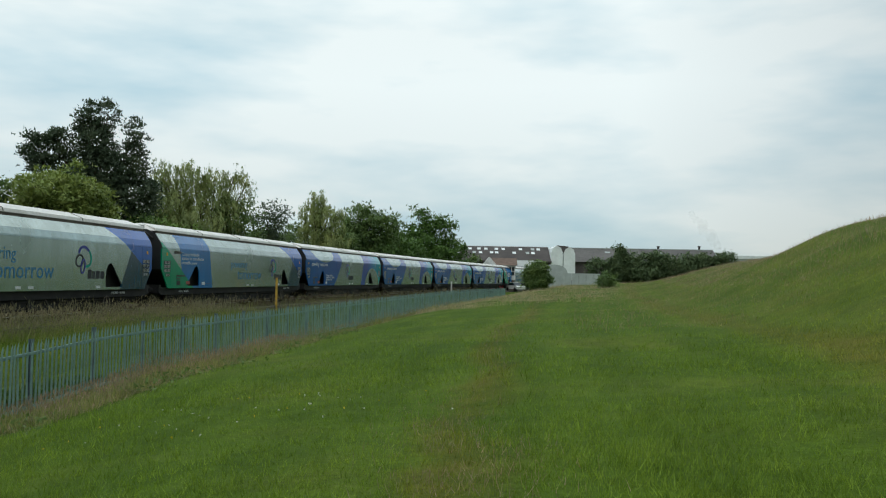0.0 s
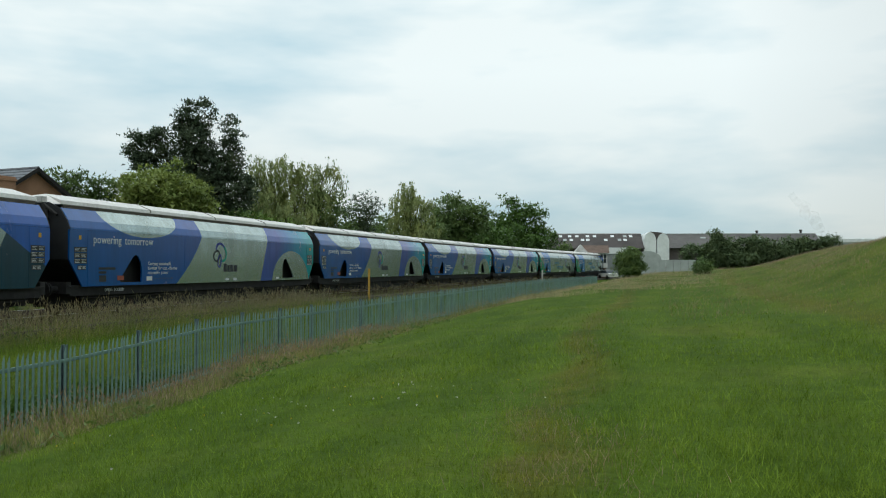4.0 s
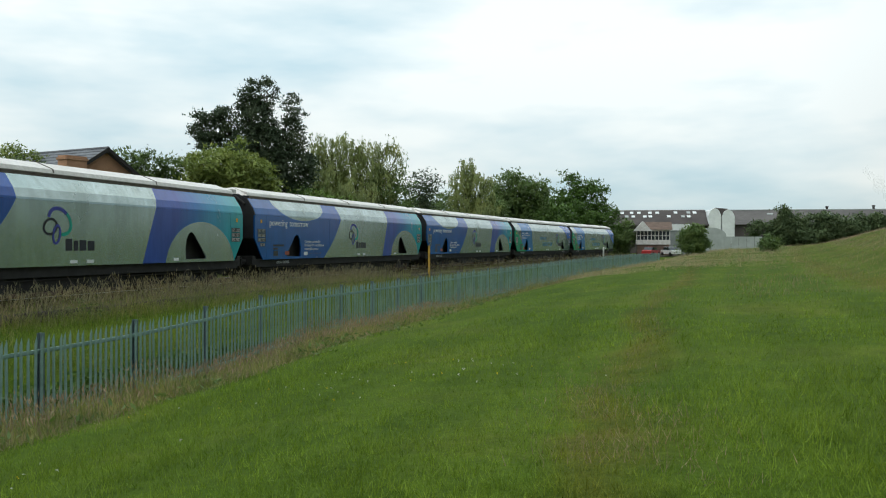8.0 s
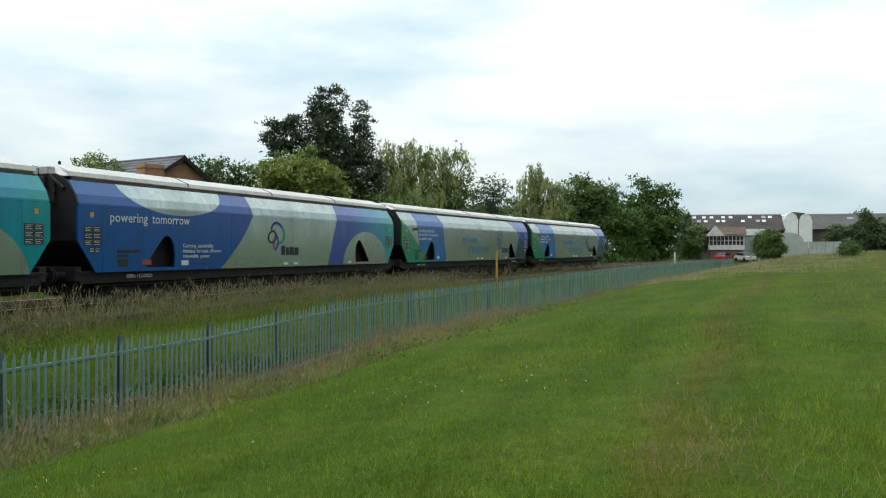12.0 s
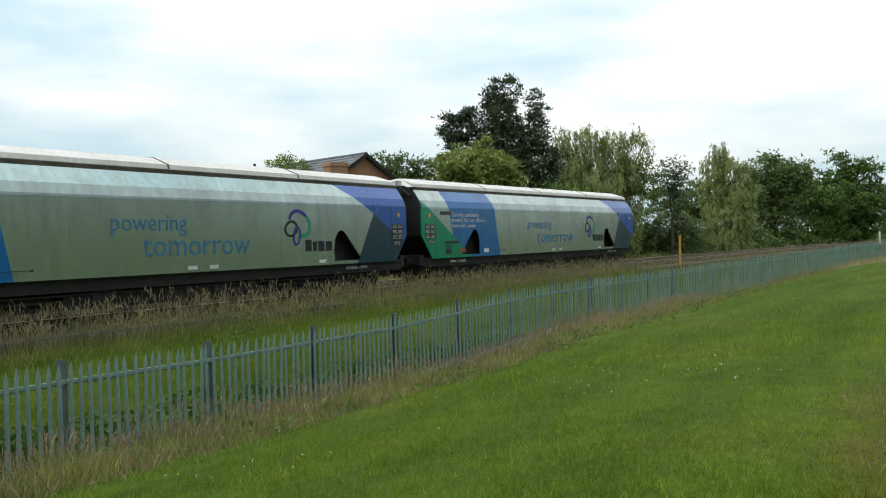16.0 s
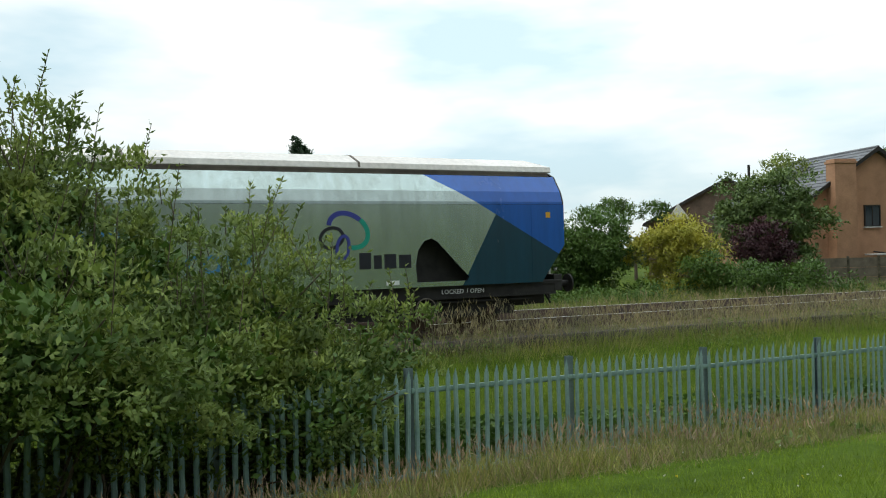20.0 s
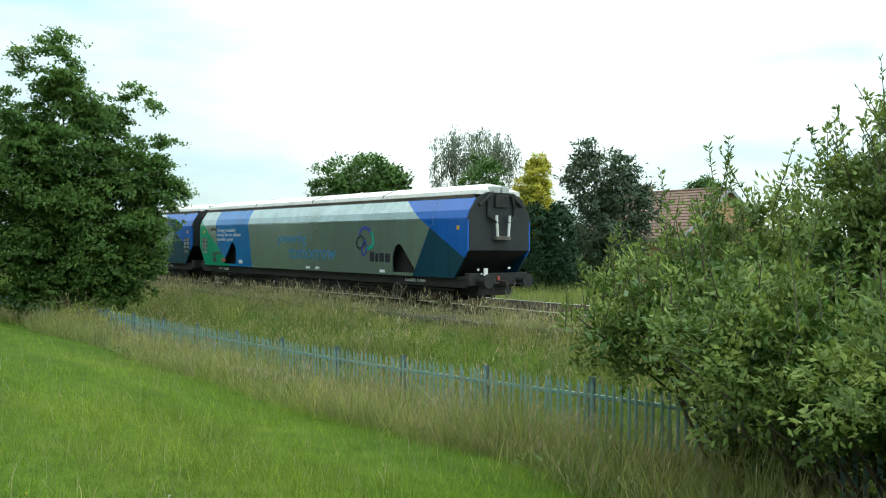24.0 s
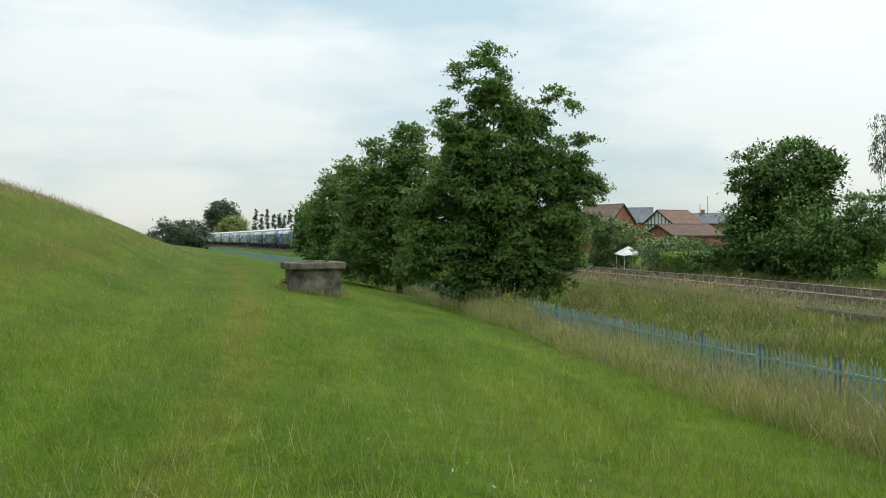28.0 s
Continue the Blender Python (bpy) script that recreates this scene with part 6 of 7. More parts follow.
part("white_canopy", boxes((-1.2, 4.6, -1.6, -0.4, 1.78, 1.88), bevel=0.02), M_WHITE, A, "flat white canopy roof")

B = house("orange brick house with red-brown tiled roof", facing(-2.3, (-52.0, -31.3), (-52.6, -37.0)), 9.5, 8.5, 3.4, 6.6, M_BRICK, M_TILE_RED, board=M_GREYCLAD, chimney=(1.2, 8.0, 0.8, 7.2))
C = house("mock Tudor house with white and black timbered gable", facing(-2.1, (-76.4, -142.1), (-83.6, -144.9)), 6.4, 8.0, 4.9, 7.2, M_WHITE, M_TILE_RED)
for x in (-2.4, -1.6, -0.8, 0.0, 0.8, 1.6, 2.4):
    part("timber", boxes((x - 0.08, x + 0.08, -0.05, 0.0, 2.6, 6.95 - abs(x) * 0.72)), M_DARKWOOD, C)
part("timber", boxes((-3.1, 3.1, -0.06, 0.0, 4.4, 4.6)), M_DARKWOOD, C)
house("brick house with brown tiled roof beyond garden trees", facing(-2.1, (-66.3, -136.0), (-63.0, -142.6)), 6.2, 8.0, 5.2, 8.0, M_BRICK_RED, M_TILE_BROWN)
house("low brick bungalow with brown tiled gable", facing(-2.1, (-64.5, -120.1), (-74.3, -122.5)), 6.2, 10.2, 2.7, 4.25, M_BRICK_RED, M_TILE_BROWN)
house("dark slate roofed house beyond the gardens", facing(-2.1, (-84.0, -172.0), (-89.5, -169.1)), 7.0, 6.2, 5.6, 8.6, M_BRICK_RED, M_SLATE)
D3 = house("grey slate roofed house with aerial masts beyond gardens", facing(-2.1, (-97.0, -164.9), (-103.0, -161.3)), 7.0, 7.0, 5.2, 7.2, M_BRICK_RED, M_SLATE, chimney=(0.0, 1.9, 0.8, 8.0))
for x, y, h in ((0.3, 1.4, 9.2), (-0.2, 3.0, 10.8)):
    part("aerial_mast", rod(bmesh.new(), (x, y, 6.5), (x, y, h), 0.06, 0.05, 6), M_DARKWOOD, D3)
E1 = house("brown tiled house with a tile-hung gable and small white dormer", facing(-2.3, (-49.1, 56.6), (-61.0, 70.4)), 13.0, 8, 4.9, 8.3, M_TILE_BROWN, M_TILE_BROWN)
house("brown tiled bungalow roof behind garden hedges", facing(-2.4, (-49.3, 15.0), (-47.6, 28.0)), 8.0, 13, 2.3, 4.4, M_BRICK, M_TILE_BROWN, chimney=(0, 4, 0.7, 5.1))
bm = bmesh.new()
prism(bm, [(-0.9, 0.0), (0.9, 0.0), (0.0, 1.3)], "y", 0, 1.5)
ob = part("dormer", bm, M_WHITE, E1)
ob.matrix_local = pose(-3.9, -0.9, 5.0)
E3 = house("far terrace with a long brown roof and chimneys", facing(-2.4, (-76.0, 56.0), (-66.0, 44.0)), 8.0, 15, 4.6, 6.2, M_BRICK, M_TILE_BROWN, chimney=(0, 3, 0.8, 7.0))
part("chimney", boxes((-0.4, 0.4, 10.5, 11.3, 5.0, 7.0)), M_BRICK, E3)


def garden_fence(label, a, b, z, h, n):
    root = thing("garden_fence", label, "fence", facing(z, a, b))
    ln = math.hypot(b[0] - a[0], b[1] - a[1])
    for i in range(n + 1):
        part("fence_post", boxes((-0.06, 0.06, i * ln / n - 0.06, i * ln / n + 0.06, -0.3, h + 0.08), bevel=0.01), M_CONC, root)
    for i in range(n):
        for k in range(3):
            part("fence_panel", boxes((-0.02, 0.02, i * ln / n + 0.07, (i + 1) * ln / n - 0.07, k * h / 3 + 0.01, (k + 1) * h / 3 - 0.01)), M_TIMBER, root)


garden_fence("weathered timber and concrete post garden fence", (-31.5, 41.0), (-26.0, 49.6), -2.25, 1.65, 6)

# white garden canopy on thin legs
root = thing("garden_gazebo", "small white canvas gazebo in a garden", "gazebo", pose(-26.9, -55.2, -2.3))
bm = bmesh.new()
bmesh.ops.create_cone(bm, segments=4, radius1=1.05, radius2=0.06, depth=0.5, cap_ends=True, matrix=pose(0, 0, 1.72, 0, 7, 45))
part("canopy", bm, M_WHITE, root)
for x, y in ((-0.6, -0.6), (0.6, -0.6), (-0.6, 0.6), (0.6, 0.6)):
    part("leg", rod(bmesh.new(), (x, y, -0.1), (x, y, 1.5), 0.018), M_WHITE, root)


def build_factory():
    f = thing("factory_shed", "long dark-roofed factory shed with white gable and roof lights", "factory", pose(0, 0, -2.6))
    part("wall", boxes((1.0, 24.6, 206.5, 235, -0.5, 7.2)), M_FACTORY_ROOF, f)
    bm = bmesh.new()
    prism(bm, [(205.6, 7.1), (214, 10.8), (216, 10.8), (235, 7.2), (235, 6.9), (205.6, 6.8)], "x", 0.5, 23.5)
    part("roof", bm, M_FACTORY_ROOF, f)
    rng = np.random.default_rng(2)
    for y, xs in ((212.4, (0.8, 2.3, 3.8, 6.3, 7.8, 10.6, 12.1, 16.4, 19.4, 21.0)), (210.2, (0.9, 4.8, 6.3, 9.1, 10.6, 14.6, 17.9, 19.4))):
        z = 7.1 + (y - 205.6) * (3.7 / 8.4) + 0.06
        for x in xs:
            pl = part("roof_light", boxes((-0.42, 0.42, -0.62, 0.62, -0.03, 0.05)), M_CLAD if rng.random() < 0.65 else M_SHED, f)
            pl.matrix_local = pose(x + rng.uniform(-0.2, 0.2), y, z, 23.8, 0, 0)
    part("ridge_cap", boxes((0.5, 23.3, 214.2, 215.6, 10.75, 10.95)), M_CLAD, f, "pale ridge capping")
    for x0, x1, top in ((23.4, 26.2, 11.0), (26.4, 29.2, 10.7)):
        bm = bmesh.new()
        prism(bm, [(x0, 2.8), (x1, 2.8), (x1, top - 1.7), (x1 - 0.45, top - 0.6), ((x0 + x1) / 2, top), (x0 + 0.45, top - 0.6), (x0, top - 1.7)], "y", 206.0, 230)
        part("white_gable", bm, M_CLAD, f, "white clad gable")
        part("brick_base", boxes((x0 + 0.1, x1 - 0.1, 206.2, 230, -0.4, 2.78)), M_BRICK_RED, f)
    bm = bmesh.new()
    prism(bm, [(24.9, 11.05), (27.7, 10.78), (27.7, 9.0), (24.9, 9.0)], "y", 206.6, 230.5)
    part("valley_roof", bm, M_FACTORY_ROOF, f)
    part("door", boxes((27.0, 28.6, 206.05, 206.15, -0.3, 2.4)), M_DARKWOOD, f)
    g = thing("factory_shed", "long low grey-roofed factory range in the distance", "factory", pose(0, 0, -2.6))
    part("wall", boxes((31.2, 79.8, 256, 280, -0.5, 8.2)), M_FACTORY_ROOF, g)
    bm = bmesh.new()
    prism(bm, [(255, 8.2), (265, 12.7), (280, 8.2)], "x", 31, 80)
    part("roof", bm, M_RANGE, g)
    part("ridge_cap", boxes((31, 80, 264.6, 265.4, 12.55, 12.8)), M_SHED, g, "pale ridge capping")
    for x in (36, 47, 63, 76):
        pl = part("roof_light", boxes((-0.8, 0.8, -0.5, 0.5, -0.05, 0.06)), M_SHED, g)
        pl.matrix_local = pose(x, 262.0, 11.4, 24.2, 0, 0)
    w = thing("factory_shed", "pale low factory shed far beyond the embankment", "factory", pose(0, 0, -2.6))
    part("wall", boxes((97.5, 118, 301, 318, -0.5, 11.0)), M_SHED, w)
    part("roof", boxes((97.2, 118.3, 300.7, 318.3, 11.0, 12.4), bevel=0.15), M_CLAD, w)
    a = thing("arched_shed", "grey arched-roof shed beside the factory", "shed", pose(0, 0, -2.6))
    bm = bmesh.new()
    prism(bm, [(17.2, -0.4), (22.4, -0.4), (22.4, 4.1)] + [(19.8 + 2.6 * math.cos(radians(q)), 4.1 + 1.6 * math.sin(radians(q))) for q in range(15, 180, 15)] + [(17.2, 4.1)], "y", 168.5, 182)
    part("shell", bm, M_SHED, a)
    part("flat_roof", boxes((11.0, 17.1, 168.8, 182, 5.2, 6.4)), M_CLAD, a)
    part("wall", boxes((11.3, 17.0, 169, 181, -0.4, 5.2)), M_GREYCLAD, a)
    s = thing("signal_box", "white timber signal box with long glazed front", "signal box", pose(0, 0, -2.3))
    part("base", boxes((5.3, 10.6, 150, 154, -0.4, 2.2)), M_TILE_BROWN, s)
    part("cabin", boxes((5.1, 10.8, 149.8, 154.2, 2.2, 3.0), (5.1, 10.8, 149.8, 154.2, 4.5, 4.8)), M_WHITE, s)
    part("glazing", boxes((5.3, 10.6, 150.0, 154.0, 3.0, 4.5)), M_GLASS, s)
    for i in range(10):
        x = 5.2 + i * 0.61
        part("mullion", boxes((x - 0.06, x + 0.06, 149.85, 149.98, 3.0, 4.5)), M_WHITE, s)
    part("mullion", boxes((5.2, 10.7, 149.86, 149.96, 3.68, 3.76)), M_WHITE, s)
    bm = bmesh.new()
    prism(bm, [(149.3, 4.75), (152, 6.1), (154.7, 4.75)], "x", 6.4, 11.1)
    part("roof", bm, M_TILE_BROWN, s)
    bm = bmesh.new()
    prism(bm, [(4.7, 4.5), (6.2, 6.2), (7.7, 4.5)], "y", 149.2, 154.6)
    part("porch_gable", bm, M_WHITE, s)


build_factory()


def car(label, x, y, z, turn, paint):
    root = thing("parked_car", label, "car", pose(x, y, z, 0, 0, turn))
    bm = bmesh.new()
    prism(bm, [(-2.1, 0.3), (2.1, 0.3), (2.15, 0.75), (1.5, 0.9), (-1.7, 0.95), (-2.1, 0.8)], "y", -0.82, 0.82)
    part("body", bm, paint, root)
    bm = bmesh.new()
    prism(bm, [(-1.5, 0.93), (1.0, 0.9), (0.4, 1.42), (-1.1, 1.42)], "y", -0.7, 0.7)
    part("cabin", bm, M_GLASS, root)
    part("roof", boxes((-1.1, 0.4, -0.68, 0.68, 1.42, 1.47), bevel=0.02), paint, root)
    for wx in (-1.3, 1.3):
        for wy in (-0.85, 0.85):
            part("wheel", rod(bmesh.new(), (wx, wy - 0.09, 0.3), (wx, wy + 0.09, 0.3), 0.3, None, 14), M_TYRE, root)


car("red car parked beside the signal box", 7.4, 146.0, -1.95, 66, M_RED)
car("silver car parked in a garden beyond the tracks", -27.6, -17.8, -2.15, 20, M_STEEL)
car("white car parked beside the signal box", 10.6, 146.0, -1.95, -66, M_WHITE)

# grey panel fence in front of the factory
root = thing("panel_fence", "pale grey steel panel fence before the factory", "fence", pose(15.5, 119.5, -0.7))
for i in range(5):
    part("fence_panel", boxes((i * 1.0, i * 1.0 + 0.96, -0.03, 0.03, -0.9, 1.7)), M_SHED, root)

# ---- loose and small things in the open ----
root = thing("marker_post", "faded yellow upright marker post in the verge", "post", pose(-10.8, 51.9, float(ground_z(-10.8, 51.9))))
part("stake", boxes((-0.06, 0.06, -0.06, 0.06, -0.3, -0.18 - float(ground_z(-10.8, 51.9))), bevel=0.012), M_YELLOW, root)
part("cap", boxes((-0.075, 0.075, -0.075, 0.075, -0.18 - float(ground_z(-10.8, 51.9)), -0.13 - float(ground_z(-10.8, 51.9))), bevel=0.01), M_YELLOW, root)
root = thing("white_post", "short white post beside the far track end", "post", pose(-0.3, 110, -2.0))
part("stake", boxes((-0.1, 0.1, -0.1, 0.1, -0.2, 1.6), bevel=0.02), M_WHITE, root)


def concrete_block():
    z = float(ground_z(-3.0, -31.8))
    root = thing("concrete_chamber", "weathered concrete chamber with overhanging slab lid on grass", "chamber", pose(-3.0, -31.9, z, 0, 0, 6))
    h = -0.46 - z
    bm = boxes((-0.84, 0.84, -0.70, 0.70, -0.4, h - 0.24))
    bmesh.ops.subdivide_edges(bm, edges=bm.edges[:], cuts=5, use_grid_fill=True)
    for v in bm.verts:
        v.co += Vector((noise.noise(v.co * 3.0), noise.noise(v.co * 3.0 + Vector((5, 0, 0))), 0)) * 0.03
    part("chamber_wall", bm, M_CONC, root)
    bm = boxes((-1.0, 1.0, -0.86, 0.86, h - 0.24, h), bevel=0.03)
    part("slab_lid", bm, M_CONC, root, "overhanging concrete slab lid")
    part("lid_edge", boxes((-0.45, 0.45, -0.5, 0.5, h - 0.01, h + 0.035), bevel=0.015), M_CONC, root)


concrete_block()


STEAM = []


def build_steam():
    """Wisps of steam from a stack far beyond the embankment, as thin lumpy puffs."""
    m, nodes, links, b = mat("thin_steam", 1.0, 0.0, 0.0)
    b.inputs["Base Color"].default_value = (0.9, 0.92, 0.92, 1)
    t = nodes.new("ShaderNodeBsdfTransparent")
    mx = nodes.new("ShaderNodeMixShader")
    mx.inputs["Fac"].default_value = 0.04
    links.new(t.outputs[0], mx.inputs[1])
    links.new(b.outputs[0], mx.inputs[2])
    links.new(mx.outputs[0], nodes["Material Output"].inputs["Surface"])
    for x, y, h in ((83.1, 290.3, 14.6), (67.3, 282.1, 14.0)):
        stack = thing("factory_chimney", "slim dark steel stack far behind the factory", "chimney", pose(x, y, -2.6))
        part("shaft", rod(bmesh.new(), (0, 0, -0.3), (0, 0, h), 0.5, 0.35, 12), M_FACTORY_ROOF, stack)
        part("cowl", rod(bmesh.new(), (0, 0, h), (0, 0, h + 0.35), 0.5, 0.5, 12), M_FACTORY_ROOF, stack)
    rng = np.random.default_rng(12)
    root = thing("steam_plume", "thin white steam drifting from a slim stack", "steam", pose(88.4, 288.9, 9.6))
    for i in range(8):
        q = i / 7
        c = Vector((-9.5 * q ** 1.2 + 0.4 * rng.normal(), 0.4 * rng.normal(), 12.0 * q))
        r = (1.0 + 0.75 * math.sin(math.pi * min(1.0, q * 1.1))) * rng.uniform(0.9, 1.15)
        bm = bmesh.new()
        bmesh.ops.create_icosphere(bm, subdivisions=3, radius=1.0)
        for v in bm.verts:
            v.co = c + Vector((v.co.x, v.co.y, v.co.z * 1.3)) * r * (1 + 0.22 * noise.noise(v.co * 1.3 + Vector((i * 3.1, 0, 0))))
        for f in bm.faces:
            f.smooth = True
        part("puff", bm, m, root)
    STEAM.append(root)


build_steam()


def far_woods():
    """Distant tree tops and hedges that close the view behind the gardens."""
    rng = np.random.default_rng(31)
    pos, al = [], []
    for a0, a1, r0, r1, h, n in ((14, 66, 130, 190, 6.5, 8000), (60, 138, 95, 150, 5.0, 11000), (138, 172, 215, 300, 6.0, 7000), (-40, 2, 290, 420, 8.0, 3600), (175, 215, 420, 640, 9.0, 2600)):
        a = np.radians(rng.uniform(a0, a1, n))
        r = rng.uniform(r0, r1, n)
        top = h * (0.45 + 0.55 * np.abs(np.sin(a * 41) * np.sin(a * 97 + 1)) + 0.2 * np.sin(a * 13))
        z = -2.6 + top * rng.random(n) ** 0.7
        pos.append(np.stack([-r * np.sin(a), r * np.cos(a), z], axis=1))
        al.append(rng.normal(size=(n, 3)) + np.array([0, 0, 0.2]))
    tagged(new("far_woods", leaf_mesh("far_woods", np.concatenate(pos), np.concatenate(al), 1.45, 0.95, L_FAR, rng, 0.5, None, 3)), "distant belt of trees and hedges behind the gardens", "woods", kind="stuff")


far_woods()


# ---- grass ----
def blades(name, n, area, height, width, material, rng, lean=0.35, tall=False, root=None):
    """Single blades rooted on the ground; area gives n places (lat from the fence, y)."""
    lat, y = area(n)
    x = fence_x(y) + lat
    pos = np.stack([x, y, (root(x, y, lat) if root else ground_z(x, y)) - 0.01], axis=1)
    h = height(lat, y) if callable(height) else np.full(len(lat), height)
    along = rng.normal(size=(len(lat), 3)) * lean
    along[:, 2] = 1.0
    return blade_mesh(name, pos, along, h, width, material, rng, tall)


def blade_mesh(name, pos, along, h, width, material, rng, tall=False):
    n = len(pos)
    along = along / np.linalg.norm(along, axis=1, keepdims=True)
    a = rng.uniform(0, math.tau, n)
    side = np.stack([np.cos(a), np.sin(a), np.zeros(n)], axis=1)
    hh = (h * rng.uniform(0.55, 1.25, n))[:, None]
    w = (width * rng.uniform(0.6, 1.3, n))[:, None]
    bend = np.stack([-side[:, 1], side[:, 0], np.zeros(n)], axis=1) * hh * rng.uniform(0.05, 0.45, n)[:, None]
    if not tall:
        v = np.stack([pos - side * w * 0.5, pos + side * w * 0.5, pos + along * hh + bend], axis=1).reshape(-1, 3)
        return quads_mesh(name, v, np.arange(3 * n, dtype=np.int32).reshape(-1, 3), material)
    mid = pos + along * hh * 0.6 + bend * 0.3
    v = np.stack([pos - side * w * 0.5, pos + side * w * 0.5, mid + side * w * 0.42, mid - side * w * 0.42, pos + along * hh + bend], axis=1).reshape(-1, 3)
    f = (np.arange(n, dtype=np.int32)[:, None, None] * 5 + np.array([(0, 1, 2), (0, 2, 3), (3, 2, 4)], dtype=np.int32)[None]).reshape(-1, 3)
    return quads_mesh(name, v, f, material)


def patchy(lat, y, s=0.6):
    k = s * 1.6
    v = sum(np.sin(k * f * (lat * math.cos(a) + y * math.sin(a)) + p) / f ** 0.5 for f, a, p in ((1.0, 0.4, 0.0), (1.37, 1.9, 1.1), (0.73, 2.8, 2.0), (2.3, 1.1, 0.5), (3.1, 2.3, 2.7), (1.9, 0.1, 4.0)))
    return np.clip(0.5 + 0.19 * v, 0, 1)


def build_grass():
    rng = np.random.default_rng(77)

    # mown grass round the standpoint, thinning with distance
    def disc(n, near, far):
        r = near * (far / near) ** rng.random(n)
        a = rng.uniform(0, math.tau, n)
        x, y = -r * np.sin(a), r * np.cos(a)
        lat = x - fence_x(y)
        ok = (lat > 2.2) & (lat < 24) & ((x < 7) | (np.abs(y) > 0.8 * x))
        return lat[ok], y[ok]
    me = blades("mown_grass", 0, lambda n: disc(290000, 4.2, 20), lambda lat, y: (0.065 + 0.085 * patchy(lat, y) ** 2) * (1 + 0.8 * step(-2, -7, y)), 0.008, G_MOWN, rng, 0.45)
    tagged(new("mown_grass", me), "short bright green mown grass on the slope", "grass", kind="stuff")
    me = blades("meadow_grass", 0, lambda n: disc(170000, 14, 70), lambda lat, y: 0.08 + 0.12 * patchy(lat, y), 0.014, G_MOWN, rng, 0.5)
    tagged(new("meadow_grass", me), "green grass farther along the slope", "grass", kind="stuff")

    me = blades("close_grass", 0, lambda n: disc(26000, 0.5, 4.4), lambda lat, y: 0.06 + 0.06 * patchy(lat, y), 0.008, G_MOWN, rng, 0.5)
    tagged(new("close_grass", me), "short trodden green grass on the slope", "grass", kind="stuff")

    # looser tufts that the mower has missed
    lat, y = disc(11000, 4.3, 24)
    k = 11
    lat, y = np.repeat(lat, k) + rng.normal(size=len(lat) * k) * 0.045, np.repeat(y, k) + rng.normal(size=len(y) * k) * 0.045
    x = fence_x(y) + lat
    pos = np.stack([x, y, ground_z(x, y) - 0.01], axis=1)
    me = blade_mesh("tufts", pos, rng.normal(size=pos.shape) * 0.5 + np.array([0, 0, 1.0]), (0.11 + 0.12 * patchy(lat, y)) * (1 + 0.7 * step(-2, -7, y)), 0.007, G_MOWN, rng)
    tagged(new("grass_tufts", me), "loose bright tufts in the mown grass", "grass", kind="stuff")

    # tall unmown strip along the fence, wider past the bush
    def strip(n):
        y = np.concatenate([rng.uniform(-34, 34, int(n * 0.75)), rng.uniform(-75, 85, n - int(n * 0.75))])
        wid = (2.6 + 1.0 * step(-1, -6, y)) - 1.0 * step(20, 60, y)
        lat = -0.3 + wid * rng.random(len(y)) ** 1.1
        edge = 0.5 * np.sin(y * 0.8) + 0.4 * np.sin(y * 2.1) + 0.3 * np.sin(y * 5.3 + 1) + rng.normal(size=len(y)) * 0.35
        ok = lat < wid - 0.4 + edge * 0.55
        return lat[ok], y[ok]
    hgt = lambda lat, y: (0.22 + 0.36 * patchy(lat, y, 1.3) * patchy(lat + 3, y, 0.7)) * (1.0 + 1.05 * step(-2, -7, y)) * np.clip(1.3 - np.where(y < -3, 0.18, 0.30) * lat, 0.25, 1.1) * (1.18 + 0.12 * step(-8, -14, y))
    me = blades("unmown_grass", 0, lambda n: strip(72000), hgt, 0.011, G_LONG, rng, 0.42, True)
    tagged(new("unmown_grass", me), "long unmown grass along the steel fence", "grass", kind="stuff")
    def dry_strip(n):
        lat, y = strip(n)
        ok = (y > -2.5) | (rng.random(len(y)) < 0.75 * patchy(lat, y, 1.0))
        return lat[ok], y[ok]
    me = blades("dry_grass", 0, lambda n: dry_strip(36000), lambda lat, y: hgt(lat, y) * 1.1, 0.006, G_SEED, rng, 0.6, True)
    tagged(new("dry_grass", me), "dry pinkish-brown seeding grass along the fence", "grass", kind="stuff")

    # flattened pinkish straw along the edge of the mown grass
    def straw(n):
        lat, y = strip(n)
        lat = lat + 0.6 * rng.random(len(lat))
        ok = (y > -3) & (lat > 0.5) & (patchy(lat, y, 0.9) > 0.32)
        return lat[ok], y[ok]
    me = blades("matted_straw", 0, lambda n: straw(32000), lambda lat, y: 0.16 + 0.16 * patchy(lat, y, 1.4), 0.007, G_SEED, rng, 1.1)
    tagged(new("matted_straw", me), "flattened pinkish straw beside mown grass", "grass", kind="stuff")

    # verge between the fence and the track, tallest at the ballast
    def verge(n):
        y = np.concatenate([rng.uniform(-45, 45, int(n * 0.75)), rng.uniform(-75, 110, n - int(n * 0.75))])
        return rng.uniform(-5.9, -0.1, len(y)), y
    lat_v, y_v = verge(95000)
    lush = y_v > -4 - 3 * patchy(lat_v, y_v, 0.8)
    me = blades("verge_grass", 0, lambda n: (lat_v[lush], y_v[lush]), lambda lat, y: 0.26 + 0.22 * patchy(lat, y, 1.1), 0.008, G_MOWN, rng, 0.4)
    tagged(new("verge_grass", me), "rough green grass on the railway verge", "grass", kind="stuff")

    me = blades("verge_meadow", 0, lambda n: (lat_v[~lush], y_v[~lush]), lambda lat, y: 0.16 + 0.60 * patchy(lat, y, 1.6) ** 2, 0.009, G_LONG, rng, 0.45)
